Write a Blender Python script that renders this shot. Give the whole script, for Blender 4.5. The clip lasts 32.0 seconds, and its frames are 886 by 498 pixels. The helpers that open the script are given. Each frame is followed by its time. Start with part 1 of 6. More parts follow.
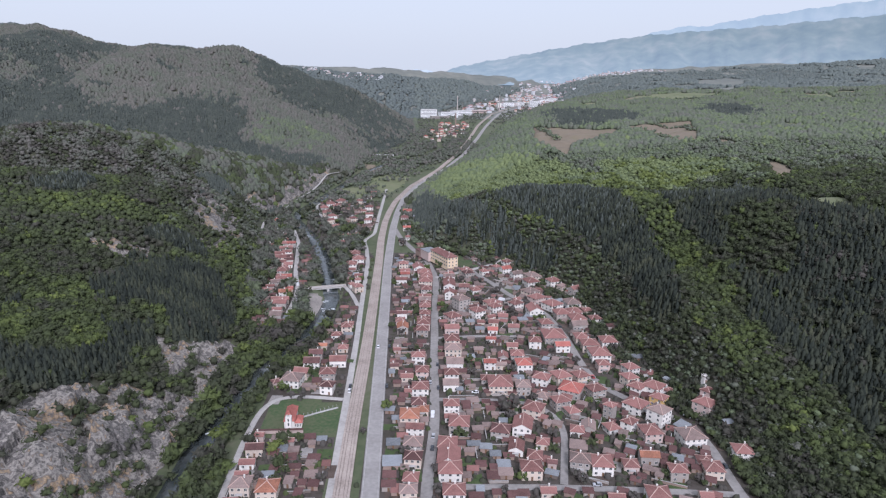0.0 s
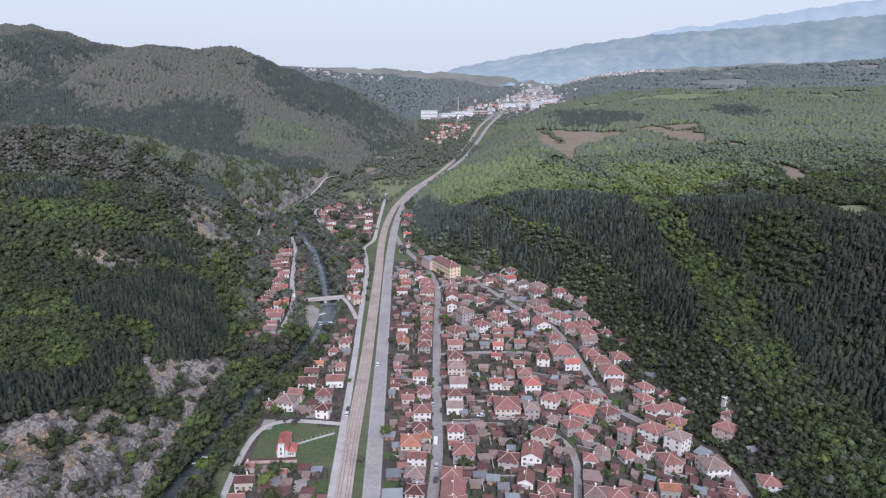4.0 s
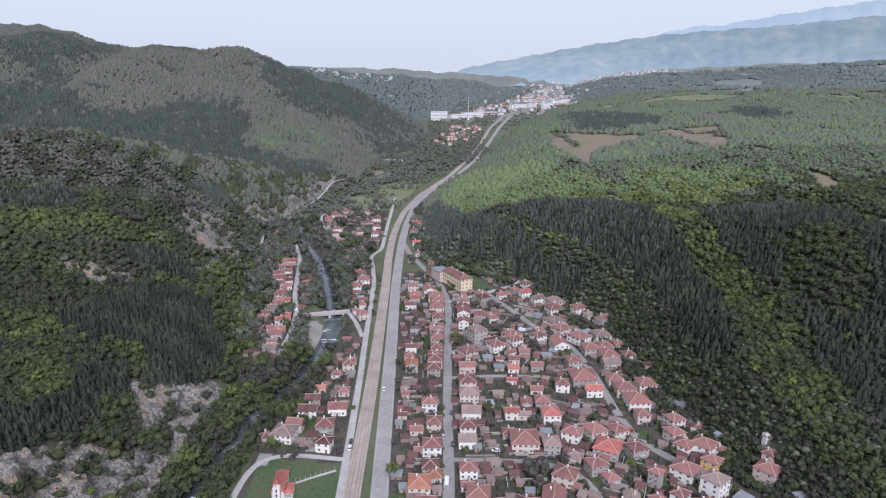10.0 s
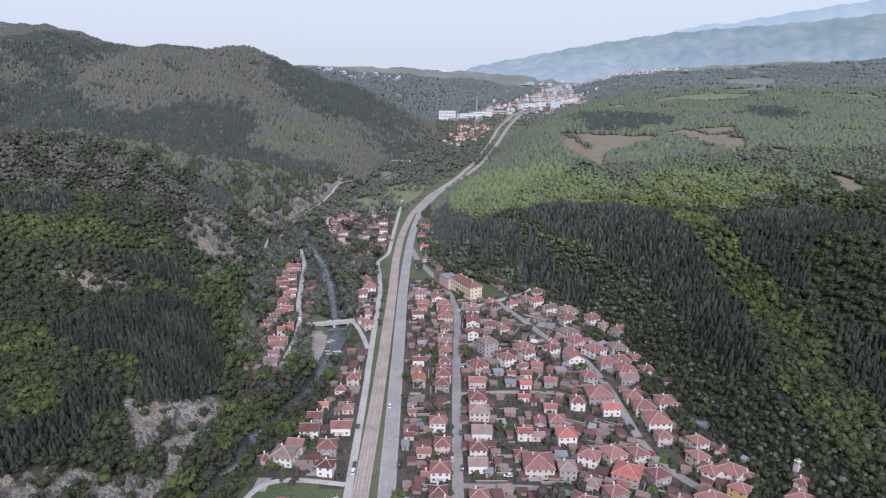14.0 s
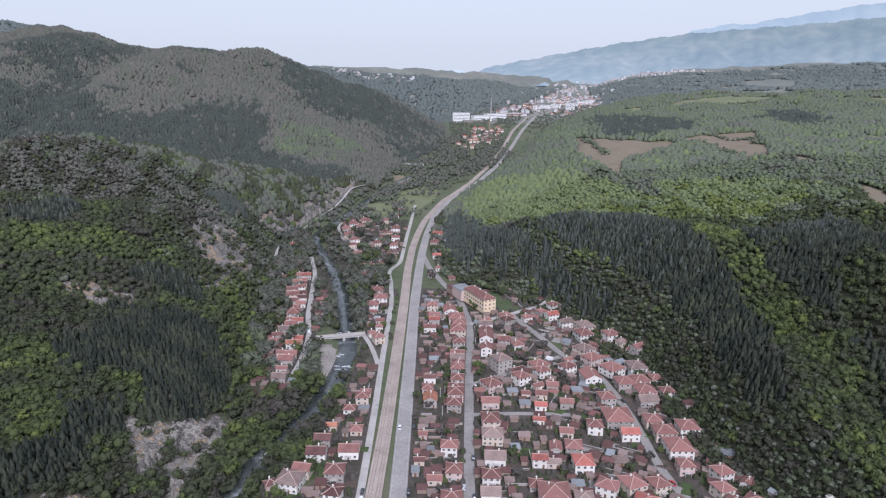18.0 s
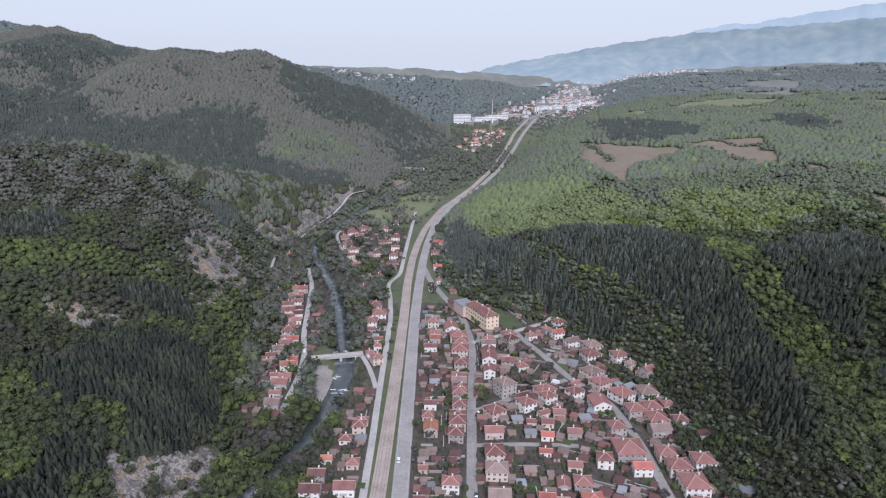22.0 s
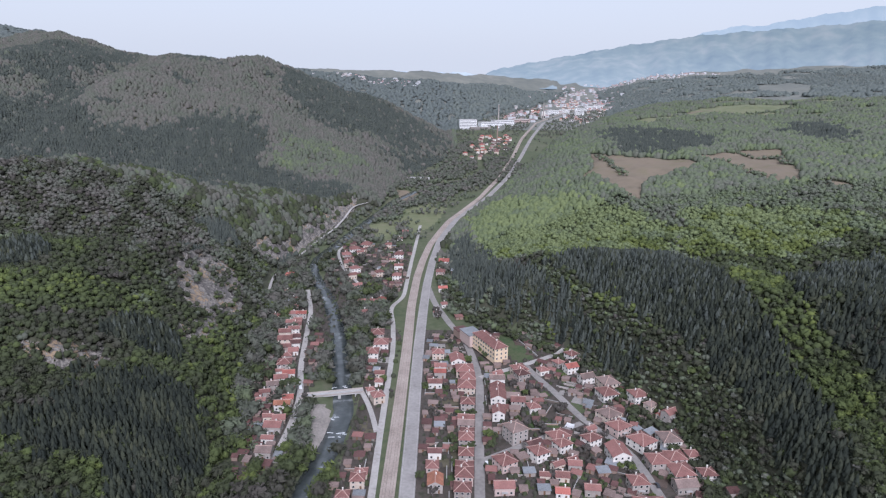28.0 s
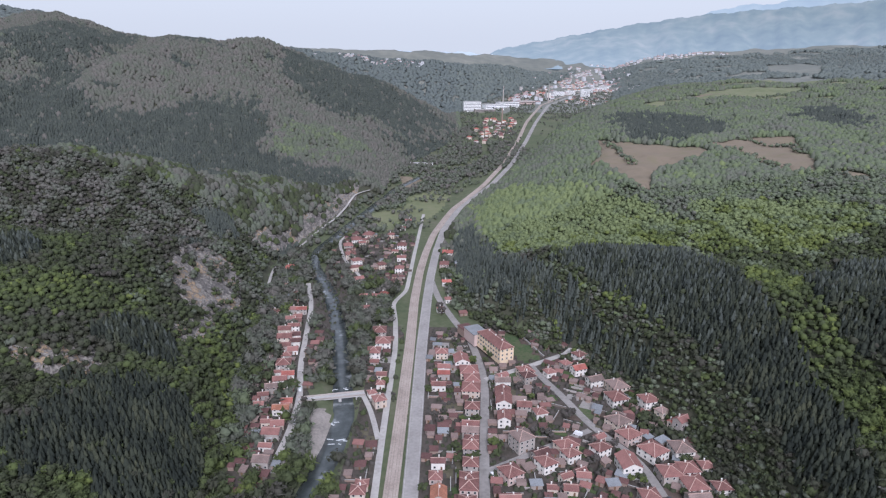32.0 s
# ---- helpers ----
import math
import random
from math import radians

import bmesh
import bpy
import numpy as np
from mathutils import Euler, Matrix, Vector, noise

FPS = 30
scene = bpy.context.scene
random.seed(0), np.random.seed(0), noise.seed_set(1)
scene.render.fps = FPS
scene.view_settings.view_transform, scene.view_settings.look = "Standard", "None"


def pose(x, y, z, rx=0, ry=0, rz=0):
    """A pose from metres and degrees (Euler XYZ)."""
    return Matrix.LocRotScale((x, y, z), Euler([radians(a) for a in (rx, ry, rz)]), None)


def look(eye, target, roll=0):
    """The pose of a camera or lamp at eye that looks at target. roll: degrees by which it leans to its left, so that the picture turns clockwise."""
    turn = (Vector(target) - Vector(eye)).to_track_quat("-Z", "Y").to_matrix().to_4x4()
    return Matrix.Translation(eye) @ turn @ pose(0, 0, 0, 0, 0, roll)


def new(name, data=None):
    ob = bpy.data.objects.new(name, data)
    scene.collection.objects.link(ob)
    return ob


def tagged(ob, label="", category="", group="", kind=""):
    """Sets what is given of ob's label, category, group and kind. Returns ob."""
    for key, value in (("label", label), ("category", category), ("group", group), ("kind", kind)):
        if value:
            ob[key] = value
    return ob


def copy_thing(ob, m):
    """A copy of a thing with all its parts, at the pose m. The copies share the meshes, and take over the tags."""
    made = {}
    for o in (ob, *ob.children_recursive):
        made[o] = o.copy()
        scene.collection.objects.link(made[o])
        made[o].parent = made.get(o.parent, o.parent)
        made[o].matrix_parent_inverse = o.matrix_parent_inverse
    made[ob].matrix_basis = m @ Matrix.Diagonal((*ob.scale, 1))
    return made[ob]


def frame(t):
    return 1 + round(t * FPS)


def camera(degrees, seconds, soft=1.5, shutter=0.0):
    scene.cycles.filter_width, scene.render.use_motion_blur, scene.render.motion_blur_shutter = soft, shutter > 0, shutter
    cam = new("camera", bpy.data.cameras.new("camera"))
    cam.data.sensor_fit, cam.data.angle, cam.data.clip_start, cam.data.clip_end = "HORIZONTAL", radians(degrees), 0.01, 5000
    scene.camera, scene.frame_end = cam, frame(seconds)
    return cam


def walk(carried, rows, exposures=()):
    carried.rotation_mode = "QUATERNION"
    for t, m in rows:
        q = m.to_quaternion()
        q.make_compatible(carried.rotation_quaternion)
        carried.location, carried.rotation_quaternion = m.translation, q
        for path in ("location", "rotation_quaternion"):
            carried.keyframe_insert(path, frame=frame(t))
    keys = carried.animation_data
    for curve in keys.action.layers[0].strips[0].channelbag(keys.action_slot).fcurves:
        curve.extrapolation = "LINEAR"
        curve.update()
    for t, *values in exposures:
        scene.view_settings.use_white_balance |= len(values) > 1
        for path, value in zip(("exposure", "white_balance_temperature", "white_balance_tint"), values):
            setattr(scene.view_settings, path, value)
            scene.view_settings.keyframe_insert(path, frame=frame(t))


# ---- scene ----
cam = camera(68.9, 32.0, 1.25)

PATH = [
    (0, (2.612, 97.273, 182.419), (2.699, 99.197, 181.882), 0.8),
    (0.5, (2.628, 100.111, 182.609), (2.714, 102.036, 182.072), 0.8),
    (1, (2.625, 102.966, 182.783), (2.711, 104.89, 182.246), 0.7),
    (1.5, (2.582, 105.862, 182.952), (2.669, 107.787, 182.415), 0.7),
    (2, (2.5, 108.79, 183.12), (2.586, 110.715, 182.583), 0.7),
    (2.5, (2.398, 111.766, 183.293), (2.484, 113.691, 182.756), 0.7),
    (3, (2.288, 114.792, 183.447), (2.374, 116.717, 182.91), 0.7),
    (3.5, (2.182, 117.84, 183.576), (2.268, 119.765, 183.04), 0.7),
    (5.5, (2.105, 129.868, 184.133), (2.189, 131.793, 183.595), 0.6),
    (6, (2.008, 132.406, 184.187), (2.091, 134.331, 183.651), 0.7),
    (6.5, (1.916, 134.85, 184.246), (1.997, 136.775, 183.71), 0.6),
    (7, (1.84, 137.239, 184.311), (1.917, 139.164, 183.774), 0.7),
    (7.5, (1.785, 139.644, 184.395), (1.858, 141.57, 183.858), 0.7),
    (8, (1.749, 142.117, 184.514), (1.818, 144.043, 183.978), 0.7),
    (8.5, (1.754, 144.657, 184.636), (1.82, 146.582, 184.099), 0.7),
    (9, (1.751, 147.253, 184.758), (1.813, 149.179, 184.221), 0.7),
    (9.5, (1.722, 149.899, 184.877), (1.782, 151.825, 184.34), 0.7),
    (10, (1.668, 152.607, 184.99), (1.726, 154.533, 184.453), 0.7),
    (10.5, (1.601, 155.364, 185.115), (1.657, 157.29, 184.577), 0.7),
    (11, (1.535, 158.149, 185.259), (1.589, 160.074, 184.721), 0.8),
    (11.5, (1.484, 160.94, 185.418), (1.536, 162.865, 184.879), 0.7),
    (12, (1.457, 163.655, 185.597), (1.508, 165.58, 185.057), 0.7),
    (12.5, (1.445, 166.221, 185.781), (1.493, 168.147, 185.242), 0.7),
    (13, (1.442, 168.538, 185.928), (1.485, 170.463, 185.388), 0.7),
    (13.5, (1.447, 170.593, 186.031), (1.485, 172.518, 185.49), 0.7),
    (14, (1.451, 172.48, 186.156), (1.485, 174.405, 185.615), 0.6),
    (14.5, (1.472, 174.283, 186.355), (1.501, 176.209, 185.814), 0.6),
    (16.5, (1.686, 180.546, 189.202), (1.691, 182.471, 188.661), 0.7),
    (17, (1.629, 182.611, 189.918), (1.63, 184.537, 189.377), 0.6),
    (17.5, (1.563, 184.844, 190.66), (1.561, 186.769, 190.119), 0.7),
    (18, (1.484, 187.259, 191.414), (1.478, 189.184, 190.872), 0.7),
    (18.5, (1.396, 189.817, 192.166), (1.387, 191.743, 191.625), 0.7),
    (19, (1.309, 192.479, 192.94), (1.297, 194.404, 192.398), 0.7),
    (19.5, (1.227, 195.199, 193.729), (1.212, 197.124, 193.187), 0.7),
    (20, (1.156, 197.966, 194.528), (1.139, 199.891, 193.985), 0.7),
    (20.5, (1.099, 200.769, 195.336), (1.081, 202.694, 194.793), 0.7),
    (21, (1.052, 203.624, 196.17), (1.032, 205.549, 195.627), 0.7),
    (21.5, (1.004, 206.522, 197.02), (0.993, 208.447, 196.477), 0.7),
    (22, (0.929, 209.417, 197.878), (0.921, 211.341, 197.333), 0.7),
    (22.5, (0.831, 212.311, 198.741), (0.821, 214.236, 198.196), 0.7),
    (23, (0.74, 215.212, 199.629), (0.729, 217.137, 199.083), 0.7),
    (23.5, (0.666, 218.112, 200.551), (0.653, 220.037, 200.005), 0.7),
    (24, (0.599, 220.991, 201.482), (0.585, 222.915, 200.936), 0.7),
    (24.5, (0.534, 223.869, 202.418), (0.519, 225.793, 201.873), 0.7),
    (25, (0.446, 226.738, 203.339), (0.43, 228.662, 202.793), 0.7),
    (25.5, (0.361, 229.596, 204.232), (0.343, 231.52, 203.687), 0.7),
    (27.5, (0.197, 240.527, 207.552), (0.174, 242.452, 207.009), 0.6),
    (28, (0.108, 242.736, 208.444), (0.084, 244.661, 207.901), 0.7),
    (28.5, (0.028, 244.912, 209.339), (0.001, 246.836, 208.796), 0.7),
    (29, (-0.048, 247.114, 210.232), (-0.077, 249.038, 209.689), 0.7),
    (29.5, (-0.121, 249.383, 211.116), (-0.151, 251.307, 210.573), 0.7),
    (30, (-0.206, 251.734, 211.98), (-0.238, 253.659, 211.437), 0.7),
    (30.5, (-0.293, 254.154, 212.843), (-0.326, 256.079, 212.299), 0.7),
    (31, (-0.373, 256.607, 213.704), (-0.407, 258.531, 213.158), 0.7),
    (31.5, (-0.452, 259.083, 214.567), (-0.486, 260.998, 213.991), 0.7),
    (32, (-0.534, 261.593, 215.455), (-0.568, 263.5, 214.853), 0.7),
]
walk(cam, [(t, look(eye, target, roll)) for t, eye, target, roll in PATH], [(0.0, 1.0, 5450, 21), (32.0, 1.0, 5450, 21)])

# world: a hazy evening sky with a weak, wide sun
world = bpy.data.worlds.new("world")
scene.world = world
world.use_nodes = True
wn, wl = world.node_tree.nodes, world.node_tree.links
sky = wn.new("ShaderNodeTexSky")
sky.sky_type, sky.sun_disc = "NISHITA", False
sky.sun_elevation, sky.sun_rotation = radians(38), radians(172)
sky.air_density, sky.dust_density, sky.ozone_density = 1.0, 4.0, 1.0
veil = wn.new("ShaderNodeMix")
veil.data_type = "RGBA"
veil.inputs[0].default_value = 0.88
wl.new(sky.outputs[0], veil.inputs[6])
veil.inputs[7].default_value = (4.12, 4.2, 3.95, 1)
back = wn["Background"]
back.inputs[1].default_value = 0.095
wl.new(veil.outputs[2], back.inputs[0])
sun = new("sun", bpy.data.lights.new("sun", "SUN"))
sun.data.energy, sun.data.angle, sun.data.color = 1.55, radians(14), (1.0, 0.96, 0.9)
sun.matrix_world = look((0, 0, 300), (-14, 99, 300 - 100 * math.tan(radians(38))))


# materials
def mat(name, colours, scale=0.3, coarse=0.02, rough=0.9, bump=0.3, dist=0.1, metal=0.0, tint="", rand=0.0, specular=0.3):
    """A ramp of colours driven by fine and coarse noise, or by the tint that each plant carries."""
    m = bpy.data.materials.new(name)
    m.use_nodes = True
    n, l = m.node_tree.nodes, m.node_tree.links
    b = n["Principled BSDF"]
    b.inputs["Roughness"].default_value, b.inputs["Metallic"].default_value = rough, metal
    b.inputs["Specular IOR Level"].default_value = specular
    tc = n.new("ShaderNodeTexCoord")
    fine, wide = n.new("ShaderNodeTexNoise"), n.new("ShaderNodeTexNoise")
    for t, s, d in ((fine, scale, 6), (wide, coarse, 3)):
        t.inputs["Scale"].default_value, t.inputs["Detail"].default_value = s, d
        l.new(tc.outputs["Object"], t.inputs["Vector"])
    mix = n.new("ShaderNodeMath")
    mix.operation = "MULTIPLY_ADD"
    l.new(fine.outputs[0], mix.inputs[0])
    mix.inputs[1].default_value = 0.5
    half = n.new("ShaderNodeMath")
    half.operation = "MULTIPLY"
    l.new(wide.outputs[0], half.inputs[0])
    half.inputs[1].default_value = 0.5
    l.new(half.outputs[0], mix.inputs[2])
    value = mix.outputs[0]
    if tint:
        at = n.new("ShaderNodeAttribute")
        at.attribute_name = tint
        add = n.new("ShaderNodeMath")
        add.operation = "MULTIPLY_ADD"
        l.new(fine.outputs[0], add.inputs[0])
        add.inputs[1].default_value = 0.25
        l.new(at.outputs["Fac"], add.inputs[2])
        value = add.outputs[0]
    if rand:
        info = n.new("ShaderNodeObjectInfo")
        add = n.new("ShaderNodeMath")
        add.operation = "MULTIPLY_ADD"
        l.new(info.outputs["Random"], add.inputs[0])
        add.inputs[1].default_value = rand
        l.new(value, add.inputs[2])
        sub = n.new("ShaderNodeMath")
        sub.operation = "SUBTRACT"
        l.new(add.outputs[0], sub.inputs[0])
        sub.inputs[1].default_value = rand / 2
        value = sub.outputs[0]
    ramp = n.new("ShaderNodeValToRGB")
    l.new(value, ramp.inputs[0])
    e = ramp.color_ramp.elements
    lo, hi = (0.05, 1.05) if tint else (0.3, 0.7)
    for k, c in enumerate(colours):
        p = lo + (hi - lo) * k / max(1, len(colours) - 1)
        el = e[k] if k < 2 else e.new(min(1, p))
        el.position, el.color = min(1, p), (*c, 1)
    l.new(ramp.outputs[0], b.inputs["Base Color"])
    if bump:
        bp = n.new("ShaderNodeBump")
        bp.inputs["Strength"].default_value, bp.inputs["Distance"].default_value = bump, dist
        l.new(fine.outputs[0], bp.inputs["Height"])
        l.new(bp.outputs[0], b.inputs["Normal"])
    return m


SOIL = mat("forest_floor", [(0.05, 0.056, 0.033), (0.068, 0.07, 0.045), (0.09, 0.082, 0.06)], 0.25, 0.02, bump=0.6, dist=1.0)
GRASS = mat("valley_grass", [(0.062, 0.082, 0.04), (0.095, 0.108, 0.058), (0.14, 0.132, 0.092)], 0.2, 0.015, bump=0.4, dist=0.3)
LAWN = mat("lawn", [(0.045, 0.075, 0.03), (0.06, 0.093, 0.038), (0.1, 0.108, 0.058), (0.055, 0.085, 0.034)], 0.5, 0.05, bump=0.3)
YARD = mat("yard_earth", [(0.042, 0.04, 0.028), (0.062, 0.053, 0.042), (0.09, 0.075, 0.065), (0.05, 0.05, 0.032)], 0.35, 0.06, bump=0.4, dist=0.3)
FIELD = mat("bare_field", [(0.15, 0.125, 0.085), (0.2, 0.16, 0.115), (0.17, 0.15, 0.085)], 0.08, 0.012, bump=0.3, dist=0.4)
MEADOW = mat("hill_meadow", [(0.12, 0.14, 0.07), (0.16, 0.17, 0.09), (0.19, 0.18, 0.11)], 0.08, 0.01, bump=0.3, dist=0.4)
ROCK = mat("rock", [(0.04, 0.036, 0.033), (0.09, 0.08, 0.074), (0.17, 0.155, 0.143), (0.09, 0.082, 0.075), (0.28, 0.255, 0.225), (0.13, 0.118, 0.108), (0.32, 0.23, 0.14), (0.2, 0.18, 0.16), (0.4, 0.37, 0.33)], 0.35, 0.05, bump=1.0, dist=1.5)
GRAVEL = mat("gravel_bank", [(0.17, 0.155, 0.14), (0.27, 0.24, 0.215), (0.36, 0.325, 0.29)], 0.6, 0.08, bump=0.6, dist=0.3)
ASPHALT = mat("asphalt", [(0.23, 0.214, 0.202), (0.3, 0.281, 0.266), (0.37, 0.347, 0.328)], 0.5, 0.06, rough=0.95, bump=0.2, dist=0.02, specular=0.1)
STREET = mat("worn_street", [(0.19, 0.175, 0.163), (0.265, 0.246, 0.23), (0.33, 0.305, 0.285)], 0.5, 0.08, rough=0.9, bump=0.3, dist=0.03)
LANE = mat("gravel_lane", [(0.28, 0.262, 0.242), (0.39, 0.365, 0.34), (0.47, 0.44, 0.41)], 0.5, 0.08, bump=0.3, dist=0.05)
BALLAST = mat("ballast", [(0.25, 0.205, 0.175), (0.36, 0.3, 0.26), (0.45, 0.38, 0.33)], 0.9, 0.08, bump=0.6, dist=0.1)
STEEL = mat("rail_steel", [(0.16, 0.13, 0.11), (0.24, 0.2, 0.17)], 2, 0.1, rough=0.5, metal=0.6, bump=0)
WATER = mat("river_water", [(0.03, 0.037, 0.037), (0.048, 0.056, 0.056), (0.085, 0.095, 0.095), (0.4, 0.42, 0.43)], 0.16, 0.05, rough=0.22, bump=0.6, dist=0.25, specular=0.5)
CONCRETE = mat("concrete", [(0.3, 0.29, 0.27), (0.4, 0.385, 0.37), (0.48, 0.46, 0.44)], 0.8, 0.1, bump=0.2, dist=0.03)
LEAF = mat("spring_leaves", [(0.092, 0.08, 0.074), (0.064, 0.061, 0.05), (0.05, 0.056, 0.034), (0.06, 0.073, 0.034), (0.086, 0.108, 0.038), (0.122, 0.146, 0.044)], 1.3, 0.1, bump=0.5, dist=0.3, tint="tint", specular=0.15)
# leaf greens greyed and lightened to put aerial haze into the colour
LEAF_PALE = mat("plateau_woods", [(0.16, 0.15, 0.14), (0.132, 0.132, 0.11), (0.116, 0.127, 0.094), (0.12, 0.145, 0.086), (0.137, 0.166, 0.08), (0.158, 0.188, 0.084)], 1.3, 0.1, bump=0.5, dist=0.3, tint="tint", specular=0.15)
# still-bare trees, with distance haze lightening and greying the base colours
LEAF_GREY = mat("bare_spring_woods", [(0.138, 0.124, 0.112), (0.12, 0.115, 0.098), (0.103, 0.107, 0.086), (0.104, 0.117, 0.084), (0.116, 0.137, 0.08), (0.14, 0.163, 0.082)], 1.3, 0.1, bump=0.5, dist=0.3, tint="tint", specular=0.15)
PINE = mat("pine_needles", [(0.018, 0.022, 0.019), (0.028, 0.033, 0.026), (0.042, 0.048, 0.034), (0.064, 0.068, 0.042)], 1.5, 0.1, bump=0.5, dist=0.3, tint="tint", specular=0.15)
# paler copy of the pine needles, the haze painted into its base colour
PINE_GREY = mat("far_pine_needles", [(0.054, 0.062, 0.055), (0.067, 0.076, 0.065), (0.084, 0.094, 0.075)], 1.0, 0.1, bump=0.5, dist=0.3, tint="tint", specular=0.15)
# far ground and woods: pale grey base colours that stand in for haze
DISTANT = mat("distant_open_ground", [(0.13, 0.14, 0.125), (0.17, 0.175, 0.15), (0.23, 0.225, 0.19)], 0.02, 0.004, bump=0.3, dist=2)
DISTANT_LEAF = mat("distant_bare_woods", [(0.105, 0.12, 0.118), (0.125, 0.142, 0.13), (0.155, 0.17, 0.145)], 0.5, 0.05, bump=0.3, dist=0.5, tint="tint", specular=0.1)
BARK = mat("bark", [(0.06, 0.05, 0.04), (0.11, 0.09, 0.07)], 3, 0.3, bump=0.3)


# ground: cross-sections of the two valley sides, by distance from the foot of the slope
STATIONS = [0, 25, 60, 110, 170, 250, 350, 500, 750, 1100, 1700, 3000]
LEFT, RIGHT = [], []


def section(side, y, *heights):
    side.append((y, heights))


section(LEFT, 200, 0, 19, 43, 70, 93, 108, 120, 134, 154, 174, 191, 197)
section(LEFT, 350, 0, 22, 39, 54, 72, 92, 108, 129, 154, 176, 194, 201)
section(LEFT, 450, 0, 9, 27, 41, 64, 87, 106, 129, 154, 176, 195, 202)
section(LEFT, 550, 0, 26, 34, 50, 67, 90, 111, 132, 154, 175, 194, 201)
section(LEFT, 650, 0, 24, 48, 76, 76, 100, 119, 135, 154, 173, 191, 198)
section(LEFT, 750, 0, 31, 40, 70, 92, 111, 122, 135, 154, 172, 189, 195)
section(RIGHT, 200, 0, 7, 18, 36, 57, 84, 109, 130, 147, 158, 164, 165)
section(RIGHT, 350, 0, 16, 34, 59, 80, 99, 114, 126, 140, 149, 155, 157)
section(RIGHT, 450, 0, 32, 44, 80, 94, 104, 113, 123, 135, 143, 150, 152)
section(RIGHT, 550, 0, 27, 47, 81, 90, 96, 105, 121, 130, 138, 144, 146)
section(RIGHT, 650, 0, 31, 54, 63, 64, 76, 92, 104, 110, 114, 118, 120)
section(RIGHT, 750, 0, 30, 48, 52, 55, 68, 81, 88, 100, 108, 114, 118)
section(RIGHT, 900, 0, 20, 36, 50, 76, 80, 94, 96, 106, 110, 114, 118)
section(RIGHT, 1050, 0, 15, 35, 60, 82, 90, 98, 106, 108, 112, 116, 120)
section(RIGHT, 1250, 0, 22, 47, 73, 90, 97, 101, 105, 108, 111, 116, 122)
section(RIGHT, 1500, 0, 30, 61, 80, 90, 94, 97, 102, 108, 113, 120, 130)
section(RIGHT, 1800, 0, 20, 43, 68, 86, 94, 98, 102, 107, 112, 120, 132)
section(RIGHT, 2200, 0, 14, 31, 50, 68, 82, 90, 97, 103, 110, 122, 145)
section(RIGHT, 2800, 0, 10, 22, 38, 52, 64, 76, 88, 100, 112, 132, 180)
section(RIGHT, 3600, 0, 8, 17, 29, 42, 54, 68, 82, 100, 122, 165, 240)
section(RIGHT, 5000, 0, 6, 12, 22, 34, 48, 64, 84, 112, 150, 215, 310)
# the ridges of the western hills: steepness, then crest points
RIDGES = [
    (0.52, [(-900, 600, 135), (-600, 640, 112), (-440, 665, 92), (-330, 668, 84), (-288, 672, 86), (-262, 700, 77), (-232, 738, 64), (-200, 762, 36), (-172, 795, 6)]),
    (0.5, [(-820, 880, 112), (-620, 880, 97), (-520, 880, 100), (-430, 872, 109), (-389, 896, 107), (-350, 930, 97), (-323, 945, 85), (-288, 988, 68), (-246, 1046, 51), (-195, 1066, 36), (-160, 1080, 27), (-138, 1095, 6)]),
    (0.5, [(-840, 1790, 240), (-720, 1760, 226), (-620, 1700, 216), (-540, 1630, 213), (-410, 1596, 212), (-362, 1660, 196), (-318, 1692, 178), (-230, 1700, 150), (-156, 1710, 118), (-80, 1740, 80), (-20, 1780, 44), (10, 1800, 24)]),
    (0.48, [(-540, 1630, 213), (-525, 1530, 209), (-548, 1428, 190), (-575, 1320, 150), (-560, 1200, 105), (-520, 1110, 72)]),
    (0.45, [(-410, 1596, 212), (-425, 1450, 172), (-414, 1310, 122), (-330, 1262, 78), (-254, 1222, 50), (-153, 1208, 28), (-112, 1206, 6)]),
    (0.5, [(-1500, 2350, 312), (-1260, 2229, 290), (-1000, 1950, 270), (-884, 1821, 254), (-835, 1640, 246), (-816, 1509, 230), (-790, 1330, 180), (-740, 1180, 130), (-690, 1080, 96)]),
    (0.45, [(-1400, 1700, 280), (-1200, 1450, 230), (-1000, 1200, 170), (-860, 1030, 120)]),
    (0.3, [(-1600, 2700, 250), (-700, 2760, 196), (-420, 2850, 170), (-275, 2900, 154), (0, 2960, 140), (230, 3060, 128), (400, 3150, 104), (520, 3250, 72)]),
    (0.25, [(-1600, 3900, 220), (-300, 4000, 190), (500, 4300, 150), (1100, 4700, 110)]),
]
FOOT_LEFT = [(0, -125), (350, -118), (430, -122), (500, -118), (580, -124), (640, -140), (720, -150), (800, -165), (890, -182), (960, -170), (1030, -152), (1100, -138), (1200, -106), (1300, -100), (1400, -85), (1500, -62), (1650, -15), (1800, 14), (2150, 10), (2500, 100), (2900, 300), (3400, 520), (5000, 1000)]
FOOT_RIGHT = [(0, 175), (340, 165), (400, 160), (450, 150), (520, 140), (580, 130), (640, 108), (690, 82), (730, 45), (770, 12), (850, 0), (950, -4), (1050, 12), (1150, 36), (1300, 95), (1500, 150), (1700, 225), (1950, 320), (2200, 420), (2600, 560), (3000, 650), (3600, 740), (5000, 1150)]
